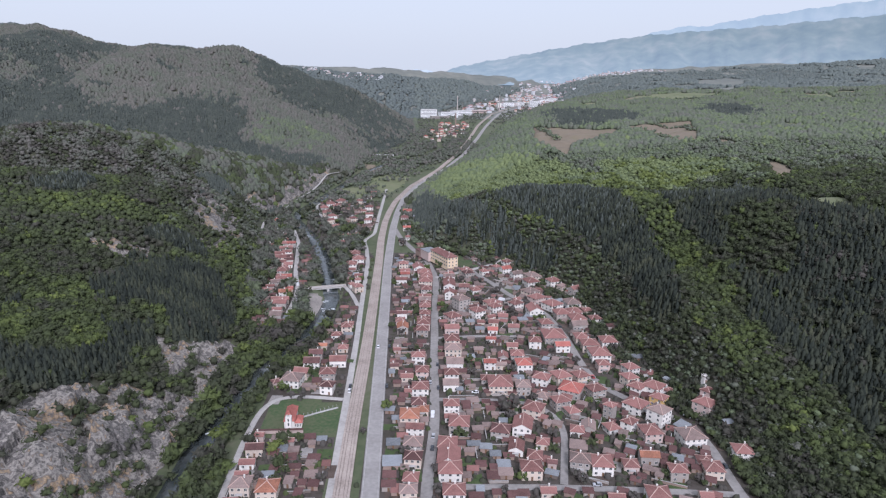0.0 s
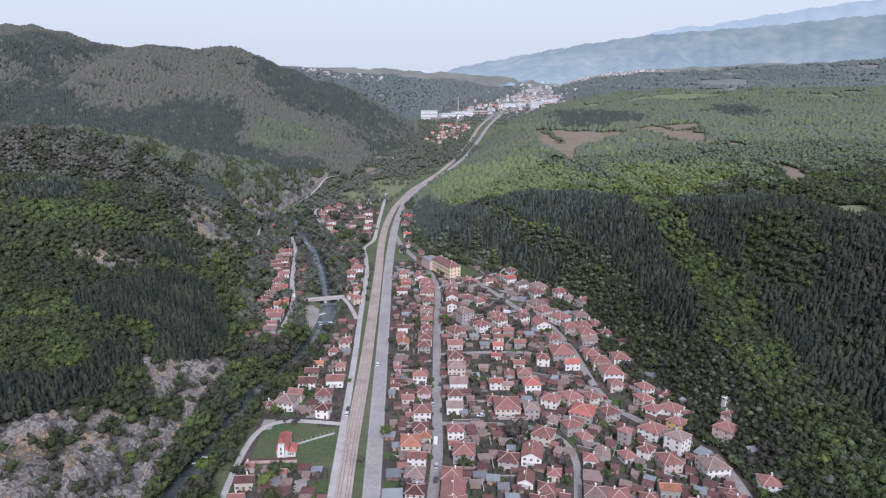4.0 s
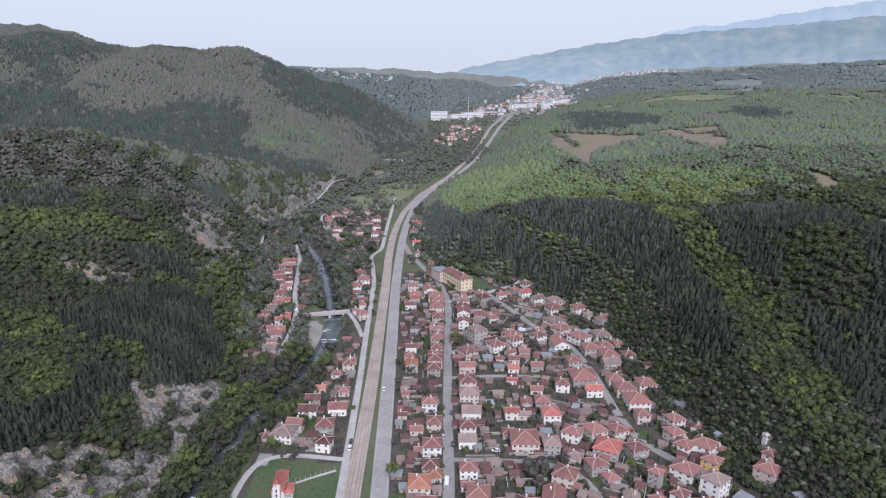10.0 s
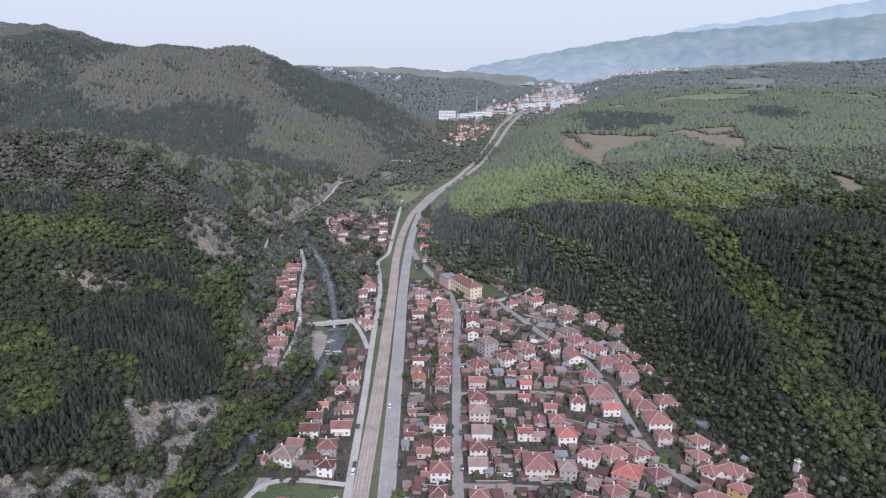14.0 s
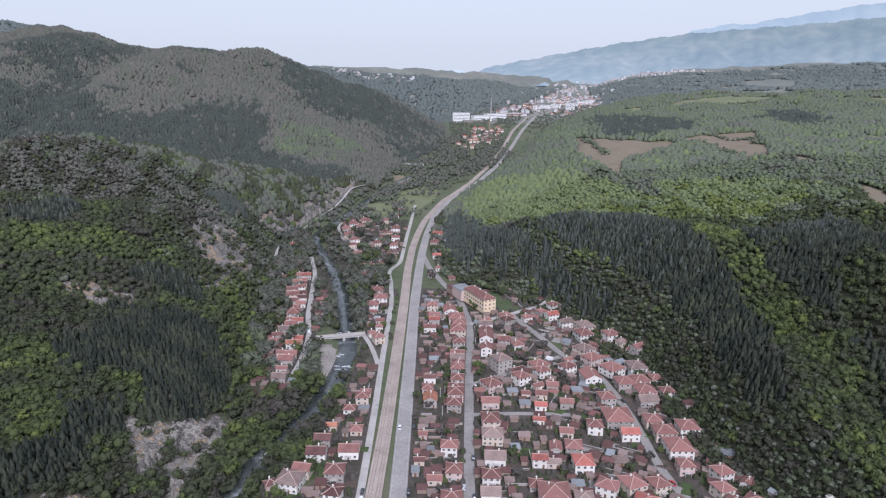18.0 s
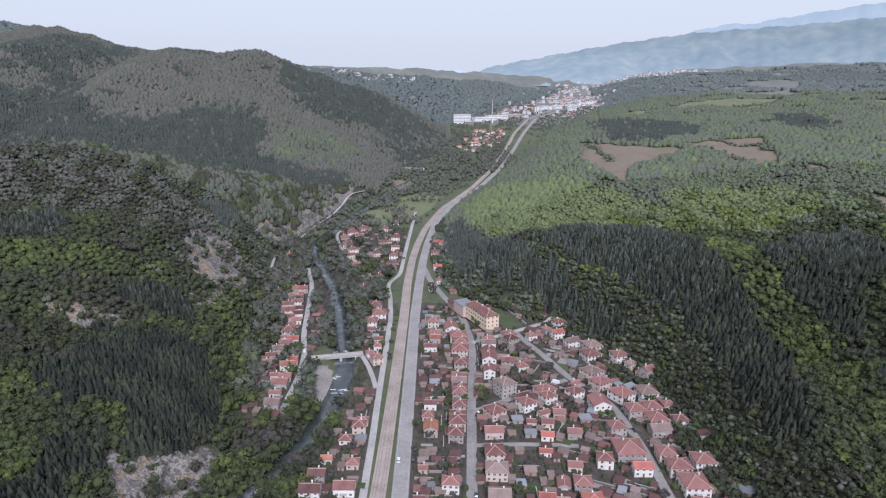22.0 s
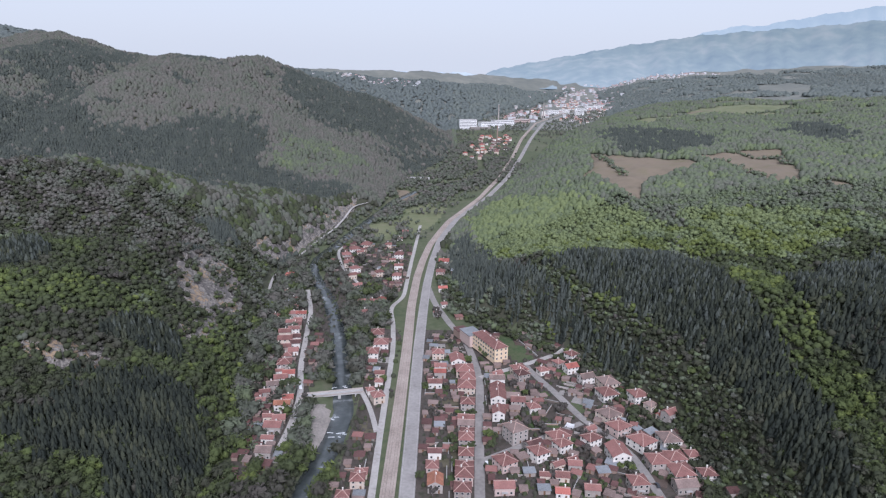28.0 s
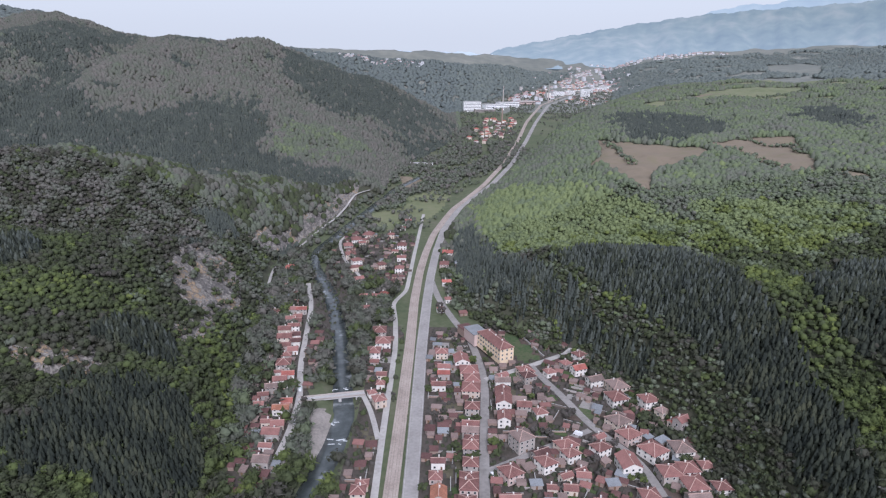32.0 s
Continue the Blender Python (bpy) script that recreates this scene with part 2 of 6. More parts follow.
RIVER = [(-112, -400), (-108, 300), (-106, 355), (-106, 386), (-100, 416), (-93, 468), (-84, 497), (-73, 529), (-67, 574), (-66, 607), (-78, 667), (-90, 730), (-113, 811), (-146, 892), (-150, 942), (-134, 1034), (-92, 1250), (-52, 1352), (20, 1420), (58, 1500), (58, 1640), (74, 1755), (110, 1900), (150, 2300)]


def ease(a, b, v):
    t = np.clip((v - a) / (b - a), 0, 1)
    return t * t * (3 - 2 * t)


def near(line, x, y):
    """Distance of points from a line of plan points."""
    best = np.full(np.shape(x), 1e9)
    for (ax, ay), (bx, by) in zip(line, line[1:]):
        ux, uy = bx - ax, by - ay
        t = np.clip(((x - ax) * ux + (y - ay) * uy) / (ux * ux + uy * uy), 0, 1)
        best = np.minimum(best, np.hypot(x - ax - t * ux, y - ay - t * uy))
    return best


def inside(poly, x, y):
    hit = np.zeros(np.shape(x), bool)
    for (ax, ay), (bx, by) in zip(poly, poly[1:] + poly[:1]):
        if ay != by:
            hit ^= ((ay > y) != (by > y)) & (x < (bx - ax) * (y - ay) / (by - ay) + ax)
    return hit


def waves(x, y, size, seed):
    """Smooth plan noise between -1 and 1 from a few crossed waves."""
    r, out = np.random.RandomState(seed), 0
    for k in range(7):
        a, p, f = r.uniform(0, 6.28), r.uniform(0, 6.28), r.uniform(0.6, 1.7) / size
        out = out + np.sin((x * math.cos(a) + y * math.sin(a)) * f * 6.28 + p)
    return out / 4


def loft(side, y, d):
    ys, table = np.array([s[0] for s in side], float), np.array([s[1] for s in side], float)
    ds = np.array(STATIONS, float)

    def station(v, s):
        v = np.clip(v, s[0], s[-1])
        i = np.clip(np.searchsorted(s, v, side="right") - 1, 0, len(s) - 2)
        t = (v - s[i]) / (s[i + 1] - s[i])
        return i, ((2 * t * t - t - t**3) / 2, (2 - 5 * t * t + 3 * t**3) / 2, (t + 4 * t * t - 3 * t**3) / 2, (t**3 - t * t) / 2)

    (i, wi), (j, wj), out = station(y, ys), station(d, ds), 0
    for a in range(4):
        for b in range(4):
            out = out + wi[a] * wj[b] * table[np.clip(i + a - 1, 0, len(ys) - 1), np.clip(j + b - 1, 0, len(ds) - 1)]
    return out


def ridges(x, y):
    """Rounded ridges that fall away evenly from their crests and meet in gullies."""
    x, y = x + 9 * waves(x, y, 110, 12), y + 9 * waves(x, y, 120, 13)
    out = 0
    for steep, crest in RIDGES:
        h = np.full(np.shape(x), -60.0)
        for (ax, ay, az), (bx, by, bz) in zip(crest, crest[1:]):
            ux, uy = bx - ax, by - ay
            t = np.clip(((x - ax) * ux + (y - ay) * uy) / (ux * ux + uy * uy), 0, 1)
            d = np.hypot(x - ax - t * ux, y - ay - t * uy)
            h = np.maximum(h, az + t * (bz - az) - steep * (np.sqrt(d**2 + 45**2) - 45) * 1.08)
        out = out + np.exp(np.clip(h, -60, 400) / 6)
    return 6 * np.log(out + 1)


def feet(y):
    fl, fr = np.array(FOOT_LEFT, float), np.array(FOOT_RIGHT, float)
    return np.interp(y, fl[:, 0], fl[:, 1]), np.interp(y, fr[:, 0], fr[:, 1])


def ground_z(x, y, rough=True):
    x, y = np.asarray(x, float), np.asarray(y, float)
    fl, fr = feet(y)
    dl, dr = np.maximum(fl - x, 0), np.maximum(x - fr, 0)
    z = 26 * ease(950, 2150, y) + 90 * ease(2300, 4600, y) + 4 * ease(0, 80, x) * ease(420, 600, y)
    z = z + 9 * ease(0, 30, x - fr) * (1 - ease(90, 160, x - fr)) * ease(440, 500, y) * (1 - ease(720, 800, y))
    hill, west = ease(640, 730, y), dl > 0
    if np.any(west):
        far = np.minimum(ridges(x, y), 0.85 * dl)
        z = z + np.where(west, loft(LEFT, y, dl) * (1 - hill) + (far - z * ease(0, 150, dl)) * hill, 0)
    z = z + np.where(dr > 0, loft(RIGHT, y, dr), 0)
    slope = ease(10, 120, np.maximum(dl, dr))
    z = z + slope * (2.2 * waves(x, y, 55, 3) + 5 * waves(x, y, 190, 4) * ease(0, 300, np.maximum(dl, dr)))
    if rough:
        z = z - 4.4 * (1 - ease(3.5, 12, near(RIVER, x, y)))
    return z


# plan areas
PINES = {
    "terrace": [(3, 1017), (43, 794), (69, 744), (93, 702), (112, 667), (123, 643), (124, 624), (113, 640), (98, 672), (72, 714), (42, 746), (14, 790), (2, 870)],
    "spur": [(78, 748), (88, 752), (135, 757), (168, 740), (179, 690), (183, 640), (186, 609), (188, 588), (184, 555), (183, 522), (176, 495), (167, 470), (160, 495), (159, 530), (158, 568), (146, 616), (129, 655), (106, 700), (90, 726)],
    "shoulder": [(218, 651), (276, 710), (321, 712), (325, 682), (285, 600), (272, 539), (272, 510), (300, 470), (280, 436), (240, 380), (211, 343), (206, 346), (209, 375), (204, 396), (203, 418), (203, 446), (208, 483), (208, 517), (207, 561), (204, 580)],
    "nose": [(-8, 961), (20, 1000), (29, 850), (4, 870)],
    "west_slope": [(-250, 430), (-232, 490), (-214, 526), (-196, 570), (-165, 580), (-138, 566), (-122, 535), (-133, 488), (-160, 462), (-165, 400), (-178, 372)],
    "gully": [(-252, 872), (-240, 896), (-228, 900), (-214, 868), (-225, 842)],
    "hill_foot": [(-485, 1230), (-443, 1282), (-380, 1341), (-345, 1347), (-298, 1312), (-287, 1203), (-309, 1187), (-390, 1180), (-452, 1190)],
    "hill_hem": [(-700, 1010), (-520, 960), (-430, 962), (-350, 1012), (-290, 1072), (-230, 1122), (-150, 1165), (-140, 1188), (-290, 1208), (-409, 1188), (-520, 1150), (-700, 1130)],
    "gully_west": [(-760, 1296), (-694, 1324), (-666, 1355), (-556, 1255), (-485, 1230), (-434, 1208), (-430, 1130), (-499, 1080), (-570, 1060), (-700, 1080)],
    "ridge_west": [(-847, 1676), (-760, 1780), (-690, 1760), (-679, 1697), (-716, 1599), (-706, 1472), (-682, 1463), (-620, 1308), (-678, 1362), (-733, 1396), (-783, 1387), (-900, 1560)],
    "far_ridge": [(-348, 1566), (-330, 1685), (-230, 1715), (-150, 1720), (-80, 1745), (0, 1805), (-20, 1713), (-107, 1517), (-203, 1425), (-290, 1451), (-337, 1477)],
    "crest": [(-602, 1665), (-520, 1650), (-478, 1590), (-517, 1575)],
    "belt": [(253, 1383), (318, 1405), (385, 1334), (387, 1205), (360, 1142), (291, 1098), (240, 1134), (223, 1201)],
    "plateau_far": [(553, 1352), (683, 1469), (618, 1280), (541, 1120), (557, 1217), (547, 1282)],
    "plateau_end": [(1500, 3600), (1900, 3500), (1950, 3200), (1700, 2800), (1500, 3000), (1250, 3300)],
    "town_hill": [(560, 2950), (700, 3300), (860, 3300), (900, 2950), (700, 2700)],
    "river_grove": [(-106, 1495), (-64, 1558), (-7, 1700), (-30, 1500), (-108, 1420)],
}
FRESH = {
    "plateau": [(29, 1129), (60, 1120), (114, 1006), (153, 903), (183, 840), (205, 806), (183, 755), (145, 752), (76, 765), (37, 822), (26, 957)],
    "east": [(190, 750), (261, 729), (326, 760), (355, 800), (300, 840), (215, 850)],
    "strip": [(96, 738), (112, 712), (131, 668), (147, 634), (158, 592), (150, 600), (138, 628), (124, 656), (108, 690)],
    "west_brow": [(-335, 632), (-292, 633), (-246, 633), (-205, 680), (-195, 665), (-217, 611), (-241, 598), (-288, 592), (-306, 582)],
    "west_foot": [(-178, 640), (-162, 725), (-148, 745), (-128, 640), (-118, 575), (-120, 520), (-140, 540)],
    "west_far": [(-275, 1291), (-228, 1340), (-172, 1348), (-149, 1321), (-208, 1233), (-264, 1213)],
    "shoulder_leaf": [(227, 540), (246, 545), (262, 515), (232, 460), (212, 480), (206, 501)],
    "glade": [(-206, 488), (-190, 502), (-160, 506), (-152, 488), (-179, 472), (-195, 470)],
    "west_corner": [(-240, 520), (-209, 516), (-190, 478), (-172, 446), (-185, 420), (-230, 420)],
    "gully": [(186, 662), (226, 694), (205, 589), (202, 529), (201, 476), (199, 441), (199, 398), (201, 353), (202, 327), (193, 314), (184, 331), (182, 374), (177, 411), (172, 445), (180, 494), (186, 566), (190, 612)],
}
FIELDS = {
    "upper": [(197, 1192), (217, 1135), (245, 1123), (297, 1070), (301, 1021), (259, 996), (216, 959), (188, 877), (174, 915), (166, 1000), (149, 1011), (183, 1080)],
    "east": [(304, 1072), (387, 1130), (434, 1101), (402, 1017), (382, 950), (352, 896), (335, 914), (322, 956), (316, 1024)],
    "strip": [(372, 896), (400, 893), (390, 866), (373, 885)],
    "edge": [(387, 788), (399, 770), (384, 727), (360, 708), (364, 735)],
    "valley_far": [(-95, 1320), (-60, 1330), (-50, 1270), (-75, 1226)],
}
MEADOWS = {
    "far": [(534, 1741), (633, 1833), (825, 1893), (793, 1760), (631, 1612), (477, 1574)],
    "valley": [(-70, 1185), (-31, 1231), (-6, 1200), (-20, 1110), (-47, 1039), (-72, 1089)],
    "near_far": [(349, 1567), (463, 1638), (459, 1572), (356, 1507)],
    "river": [(-112, 1089), (-77, 1125), (-63, 1165), (-75, 1006), (-101, 1035)],
    "plateau_north": [(842, 2241), (1145, 2471), (1098, 2127), (840, 1925)],
    "plateau_rim": [(1290, 3100), (1492, 3021), (1185, 2477), (1157, 2777)],
    "plateau_edge": [(918, 2700), (1100, 2850), (1115, 2650), (900, 2480)],
    "strip": [(344, 666), (336, 616), (295, 509), (285, 502), (282, 538)],
    "rim": [(540, 1059), (583, 1029), (619, 1020), (524, 985)],
}
ROCKS = {
    "cliff": [(-182, 300), (-178, 368), (-166, 405), (-157, 424), (-143, 424), (-129, 440), (-121, 471), (-119, 512), (-114, 507), (-116, 440), (-117, 380), (-116, 300)],
    "ledge": [(-160, 478), (-139, 484), (-123, 508), (-116, 500), (-118, 455), (-140, 444)],
    "scree": [(-216, 715), (-228, 785), (-205, 808), (-185, 790), (-168, 735), (-172, 690), (-190, 680), (-205, 700)],
    "lower_scree": [(-188, 648), (-174, 690), (-164, 668), (-172, 635)],
    "brow": [(-241, 574), (-225, 579), (-200, 594), (-194, 575), (-213, 562), (-233, 566)],
    "quarry": [(-214, 888), (-206, 930), (-194, 935), (-182, 1000), (-168, 1085), (-142, 1180), (-136, 1150), (-154, 1054), (-169, 985), (-184, 905), (-195, 884)],
}
HEDGES = [[(205, 1150), (205, 1075), (198, 985)], [(330, 1050), (322, 1000), (330, 950)], [(297, 1085), (310, 1040), (325, 985), (340, 925)], [(360, 1125), (400, 1060), (392, 985)], [(480, 1560), (640, 1640), (800, 1790)], [(350, 1600), (500, 1760), (640, 1880)]]
LAWNS = {"chapel": [(-80, 390), (-79, 428), (-72, 433), (-38, 428), (-38, 391)], "pitch": [(38, 724), (46, 725), (64, 679), (50, 671), (42, 690)], "garden": [(27, 659), (45, 662), (50, 650), (28, 642)], "orchard": [(74, 613), (83, 617), (86, 601), (76, 595)]}
BANK = [(-86, 614), (-77, 611), (-70, 598), (-69, 578), (-74, 556), (-80, 572), (-85, 594)]


def in_any(areas, x, y):
    hit = np.zeros(np.shape(x), bool)
    for poly in areas.values():
        hit |= inside(poly, x, y)
    return hit


def ragged(areas, x, y):
    size, wide = 5 + 9 * ease(900, 1300, y), 22 * ease(900, 1300, y)
    return in_any(areas, x + size * waves(x, y, 17, 61) + wide * waves(x, y, 75, 63), y + size * waves(x, y, 19, 62) + wide * waves(x, y, 80, 64))


def open_land(x, y):
    """Pasture and ploughland among the woods of the further plateau."""
    return (y > 1480) & (x > feet(y)[1] + 130) & (waves(x, y, 300, 71) + 0.5 * waves(x, y, 90, 72) > 0.12)


def planted(x, y):
    """Where the pines stand: their plots with ragged edges, less the glades."""
    return ragged(PINES, x, y) & ~ragged({k: FRESH[k] for k in ("glade", "west_corner", "shoulder_leaf")}, x, y)


def village(x, y):
    fl, fr = feet(y)
    return (x > np.where(y < 450, -84, -60)) & (x < fr + 3) & (y < 735) | (x > -135) & (x < -92) & (y > 530) & (y < 860) & (x > fl + 4) | (x > -130) & (x < -44) & (y > 800) & (y < 1000) & (np.hypot(x + 85, y - 915) < 95)


def part(name, verts, faces, material, parent=None, label="", mats=None, smooth=False):
    me = bpy.data.meshes.new(name)
    me.from_pydata(verts, [], faces)
    me.materials.append(material)
    ob = new(name, me)
    if parent:
        ob.parent = parent
    if label:
        ob["label"] = label
    if smooth:
        me.shade_smooth()
    return ob


def steps(stops):
    out = []
    for (a, s), (b, _) in zip(stops, stops[1:]):
        out += list(np.arange(a, b, s))
    return np.array(out + [stops[-1][0]])


def build_ground():
    xs = steps([(-4200, 300), (-1500, 30), (-900, 15), (-420, 8), (-250, 4), (250, 6), (480, 22), (1000, 60), (1800, 200), (4200, 200)])
    ys = steps([(-1500, 300), (0, 40), (240, 4), (740, 6), (1180, 11), (1860, 24), (2400, 50), (3300, 150), (4900, 200)])
    X, Y = np.meshgrid(xs, ys)
    Z = ground_z(X, Y)
    rocky = in_any(ROCKS, X, Y)
    Z = Z - rocky * 1.6
    nx, ny = len(xs), len(ys)
    me = bpy.data.meshes.new("ground")
    idx = np.arange(nx * ny).reshape(ny, nx)
    quads = np.stack([idx[:-1, :-1], idx[:-1, 1:], idx[1:, 1:], idx[1:, :-1]], -1).reshape(-1, 4)
    me.vertices.add(nx * ny)
    me.vertices.foreach_set("co", np.stack([X, Y, Z], -1).astype(np.float32).ravel())
    me.loops.add(quads.size)
    me.loops.foreach_set("vertex_index", quads.ravel().astype(np.int32))
    me.polygons.add(len(quads))
    me.polygons.foreach_set("loop_start", np.arange(0, quads.size, 4, dtype=np.int32))
    cx = ((X[:-1, :-1] + X[1:, 1:]) / 2).ravel()
    cy = ((Y[:-1, :-1] + Y[1:, 1:]) / 2).ravel()
    fl, fr = feet(cy)
    kind = np.where((cx < fl - 4) | (cx > fr + 4), 0, 1)
    kind[village(cx, cy)] = 3
    kind[(near(RAIL, cx, cy) < 9) & (cx > -60)] = 1
    kind[in_any(LAWNS, cx, cy)] = 2
    kind[in_any(FIELDS, cx, cy)] = 4
    kind[in_any(MEADOWS, cx, cy)] = 5
    kind[in_any(ROCKS, cx, cy)] = 6
    kind[inside(BANK, cx, cy)] = 7
    kind[open_land(cx, cy)] = 5
    kind[open_land(cx, cy) & (waves(cx, cy, 160, 73) > 0.35)] = 4
    # past this distance all ground takes the tone with haze in it
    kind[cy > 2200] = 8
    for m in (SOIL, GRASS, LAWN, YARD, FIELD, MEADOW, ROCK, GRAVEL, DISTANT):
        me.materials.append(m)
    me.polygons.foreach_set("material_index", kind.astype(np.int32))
    me.update(calc_edges=True)
    me.shade_smooth()
    return tagged(new("ground", me), "grassy valley floor and wooded hillsides with bare rock", "ground", kind="structure")




def resample(line, step):
    p = np.array(line, float)
    s = np.r_[0, np.cumsum(np.hypot(*np.diff(p, axis=0).T))]
    u = np.linspace(0, s[-1], max(2, int(s[-1] / step)))
    q = np.stack([np.interp(u, s, p[:, 0]), np.interp(u, s, p[:, 1])], 1)
    for _ in range(6):
        q[1:-1] = (q[:-2] + 2 * q[1:-1] + q[2:]) / 4
    return q


def ribbon(line, half, lift, depth=0.4, step=6, shift=0.0, flat=None):
    """Vertices and faces of a slab that follows a plan line over the ground."""
    q = resample(line, step)
    t = np.gradient(q, axis=0)
    n = np.stack([t[:, 1], -t[:, 0]], 1) / np.hypot(*t.T)[:, None]
    q = q + n * shift
    z = np.maximum(np.maximum(ground_z(*q.T, False), ground_z(*(q + n * half).T, False)), ground_z(*(q - n * half).T, False)) + lift
    if flat is not None:
        z = flat(q)
    verts, faces = [], []
    for (x, y), (u, v), h in zip(q, n, z):
        for k, dz in ((-1, 0), (1, 0), (1.0, -depth), (-1.0, -depth)):
            verts.append((x + u * half * k, y + v * half * k, h + dz))
    for i in range(len(q) - 1):
        a, b = 4 * i, 4 * i + 4
        faces += [(a + 1, a, b, b + 1), (a + 2, a + 1, b + 1, b + 2), (a, a + 3, b + 3, b)]
    return verts, faces


MAIN = [(-16.5, 240), (-17, 345), (-18, 400), (-19.6, 490), (-21, 572), (-23.4, 698), (-23.5, 780), (-23, 850), (-20, 930), (-13, 1027), (8, 1136), (58, 1262), (102, 1424), (152, 1667), (204, 1948), (300, 2430), (400, 2680), (560, 2980)]
RAIL = [(-29.5, 240), (-29.7, 348), (-30.3, 400), (-29.8, 490), (-30.5, 572), (-32.2, 698), (-34.6, 790), (-34, 870), (-31, 930), (-25, 1000), (-13, 1068), (-3, 1120), (46, 1262), (88, 1424), (134, 1667), (180, 1948), (276, 2430), (378, 2692), (540, 2995)]
ROADS = [
    ("lane", LANE, 1.9, [(-34.4, 240), (-34.8, 352), (-35.6, 400), (-36.6, 459), (-38, 527), (-39.6, 572), (-41, 628), (-42.8, 698), (-48, 755), (-54, 785), (-50, 798), (-43.3, 806), (-43.3, 914), (-41.6, 1093)]),
    ("street", STREET, 2.7, [(7, 240), (7.7, 347), (13.4, 402), (14.6, 458), (18.3, 572), (21.5, 640), (20, 668), (13.2, 714), (0, 750), (-14, 798), (-21, 840)]),
    ("east_street", STREET, 2.4, [(149, 280), (149.5, 335), (149, 348), (153, 380), (151, 400), (142, 411), (129, 425), (118, 436), (110, 458), (108.6, 512), (102, 560), (81, 592), (71, 623), (57, 656), (54.7, 667)]),
    ("school_street", LANE, 2.2, [(21, 650), (30, 656), (54.7, 667), (86, 688)]),
    ("side_street", STREET, 2.0, [(80, 588), (60.6, 576), (37, 563), (18, 552)]),
    ("cross_street", STREET, 2.0, [(10, 350), (71, 348), (109, 345), (147, 341)]),
    ("cross_street", STREET, 1.8, [(16, 430), (62, 428), (77, 420), (83, 400), (76, 372), (71, 350)]),
    ("cross_street", STREET, 1.6, [(18, 517), (38, 518), (74, 515)]),
    ("chapel_lane", LANE, 1.5, [(-82, 300), (-82, 349), (-83.5, 385), (-82.5, 418), (-79.4, 433), (-73, 437), (-38, 431)]),
    ("west_lane", LANE, 2.0, [(-137, 829), (-122, 774), (-112.5, 707), (-106, 662), (-97, 625), (-94, 587), (-95, 560)]),
    ("bridge_lane", LANE, 1.6, [(-58, 630), (-50, 612), (-42, 580)]),
    ("quarry_track", LANE, 1.4, [(-170, 812), (-176, 845), (-180, 880), (-175, 925), (-164, 989), (-151, 1050), (-147, 1085), (-140, 1142), (-124, 1180)]),
    ("far_highway", LANE, 9, [(405, 2500), (425, 2570), (528, 2702), (729, 2877)]),
    ("hamlet_lane", LANE, 1.6, [(-128, 985), (-132, 965), (-116, 903), (-90, 848)]),
]


def build_roads():
    verts, faces = ribbon(MAIN, 4.1, 0.35)
    road = tagged(part("road", verts, faces, ASPHALT), "grey asphalt main road through the valley", "road", kind="structure")
    for shift in (-3.4, 3.4):
        v, f = ribbon(MAIN, 0.09, 0.36, 0.01, shift=shift)
        part("edge_line", v, f, CONCRETE, road, "pale edge line")
    for k, (name, m, half, line) in enumerate(ROADS):
        v, f = ribbon(line, half, 0.2 + 0.012 * k)
        tagged(part(name, v, f, m), "worn grey village lane" if m is LANE else "worn grey asphalt street", "road", kind="structure")
    v, f = ribbon(RAIL, 3.8, 0.75, 1.0)
    bed = tagged(part("railway", v, f, BALLAST), "double-track railway on brownish ballast", "railway", kind="structure")
    q = resample(RAIL, 3)
    for track in (-1.8, 1.8):
        for side in (-0.72, 0.72):
            v, f = ribbon(RAIL, 0.06, 0.95, 0.15, shift=track + side)
            part("rail", v, f, STEEL, bed, "steel rail")
    v, f = ribbon(RIVER, 10, -3.0, 0.3, flat=lambda q: ground_z(*q.T, False) * 0 + 26 * ease(950, 2150, q[:, 1]) - 3.0)
    tagged(part("river", v, f, WATER, smooth=True), "shallow dark river with white riffles", "river", kind="structure")


build_ground()
build_roads()


# woods
def ico():
    p = (1 + 5**0.5) / 2
    v = np.array([(-1, p, 0), (1, p, 0), (-1, -p, 0), (1, -p, 0), (0, -1, p), (0, 1, p), (0, -1, -p), (0, 1, -p), (p, 0, -1), (p, 0, 1), (-p, 0, -1), (-p, 0, 1)]) / (1 + p * p) ** 0.5
    f = np.array([(0, 11, 5), (0, 5, 1), (0, 1, 7), (0, 7, 10), (0, 10, 11), (1, 5, 9), (5, 11, 4), (11, 10, 2), (10, 7, 6), (7, 1, 8), (3, 9, 4), (3, 4, 2), (3, 2, 6), (3, 6, 8), (3, 8, 9), (4, 9, 5), (2, 4, 11), (6, 2, 10), (8, 6, 7), (9, 8, 1)])
    return v, f


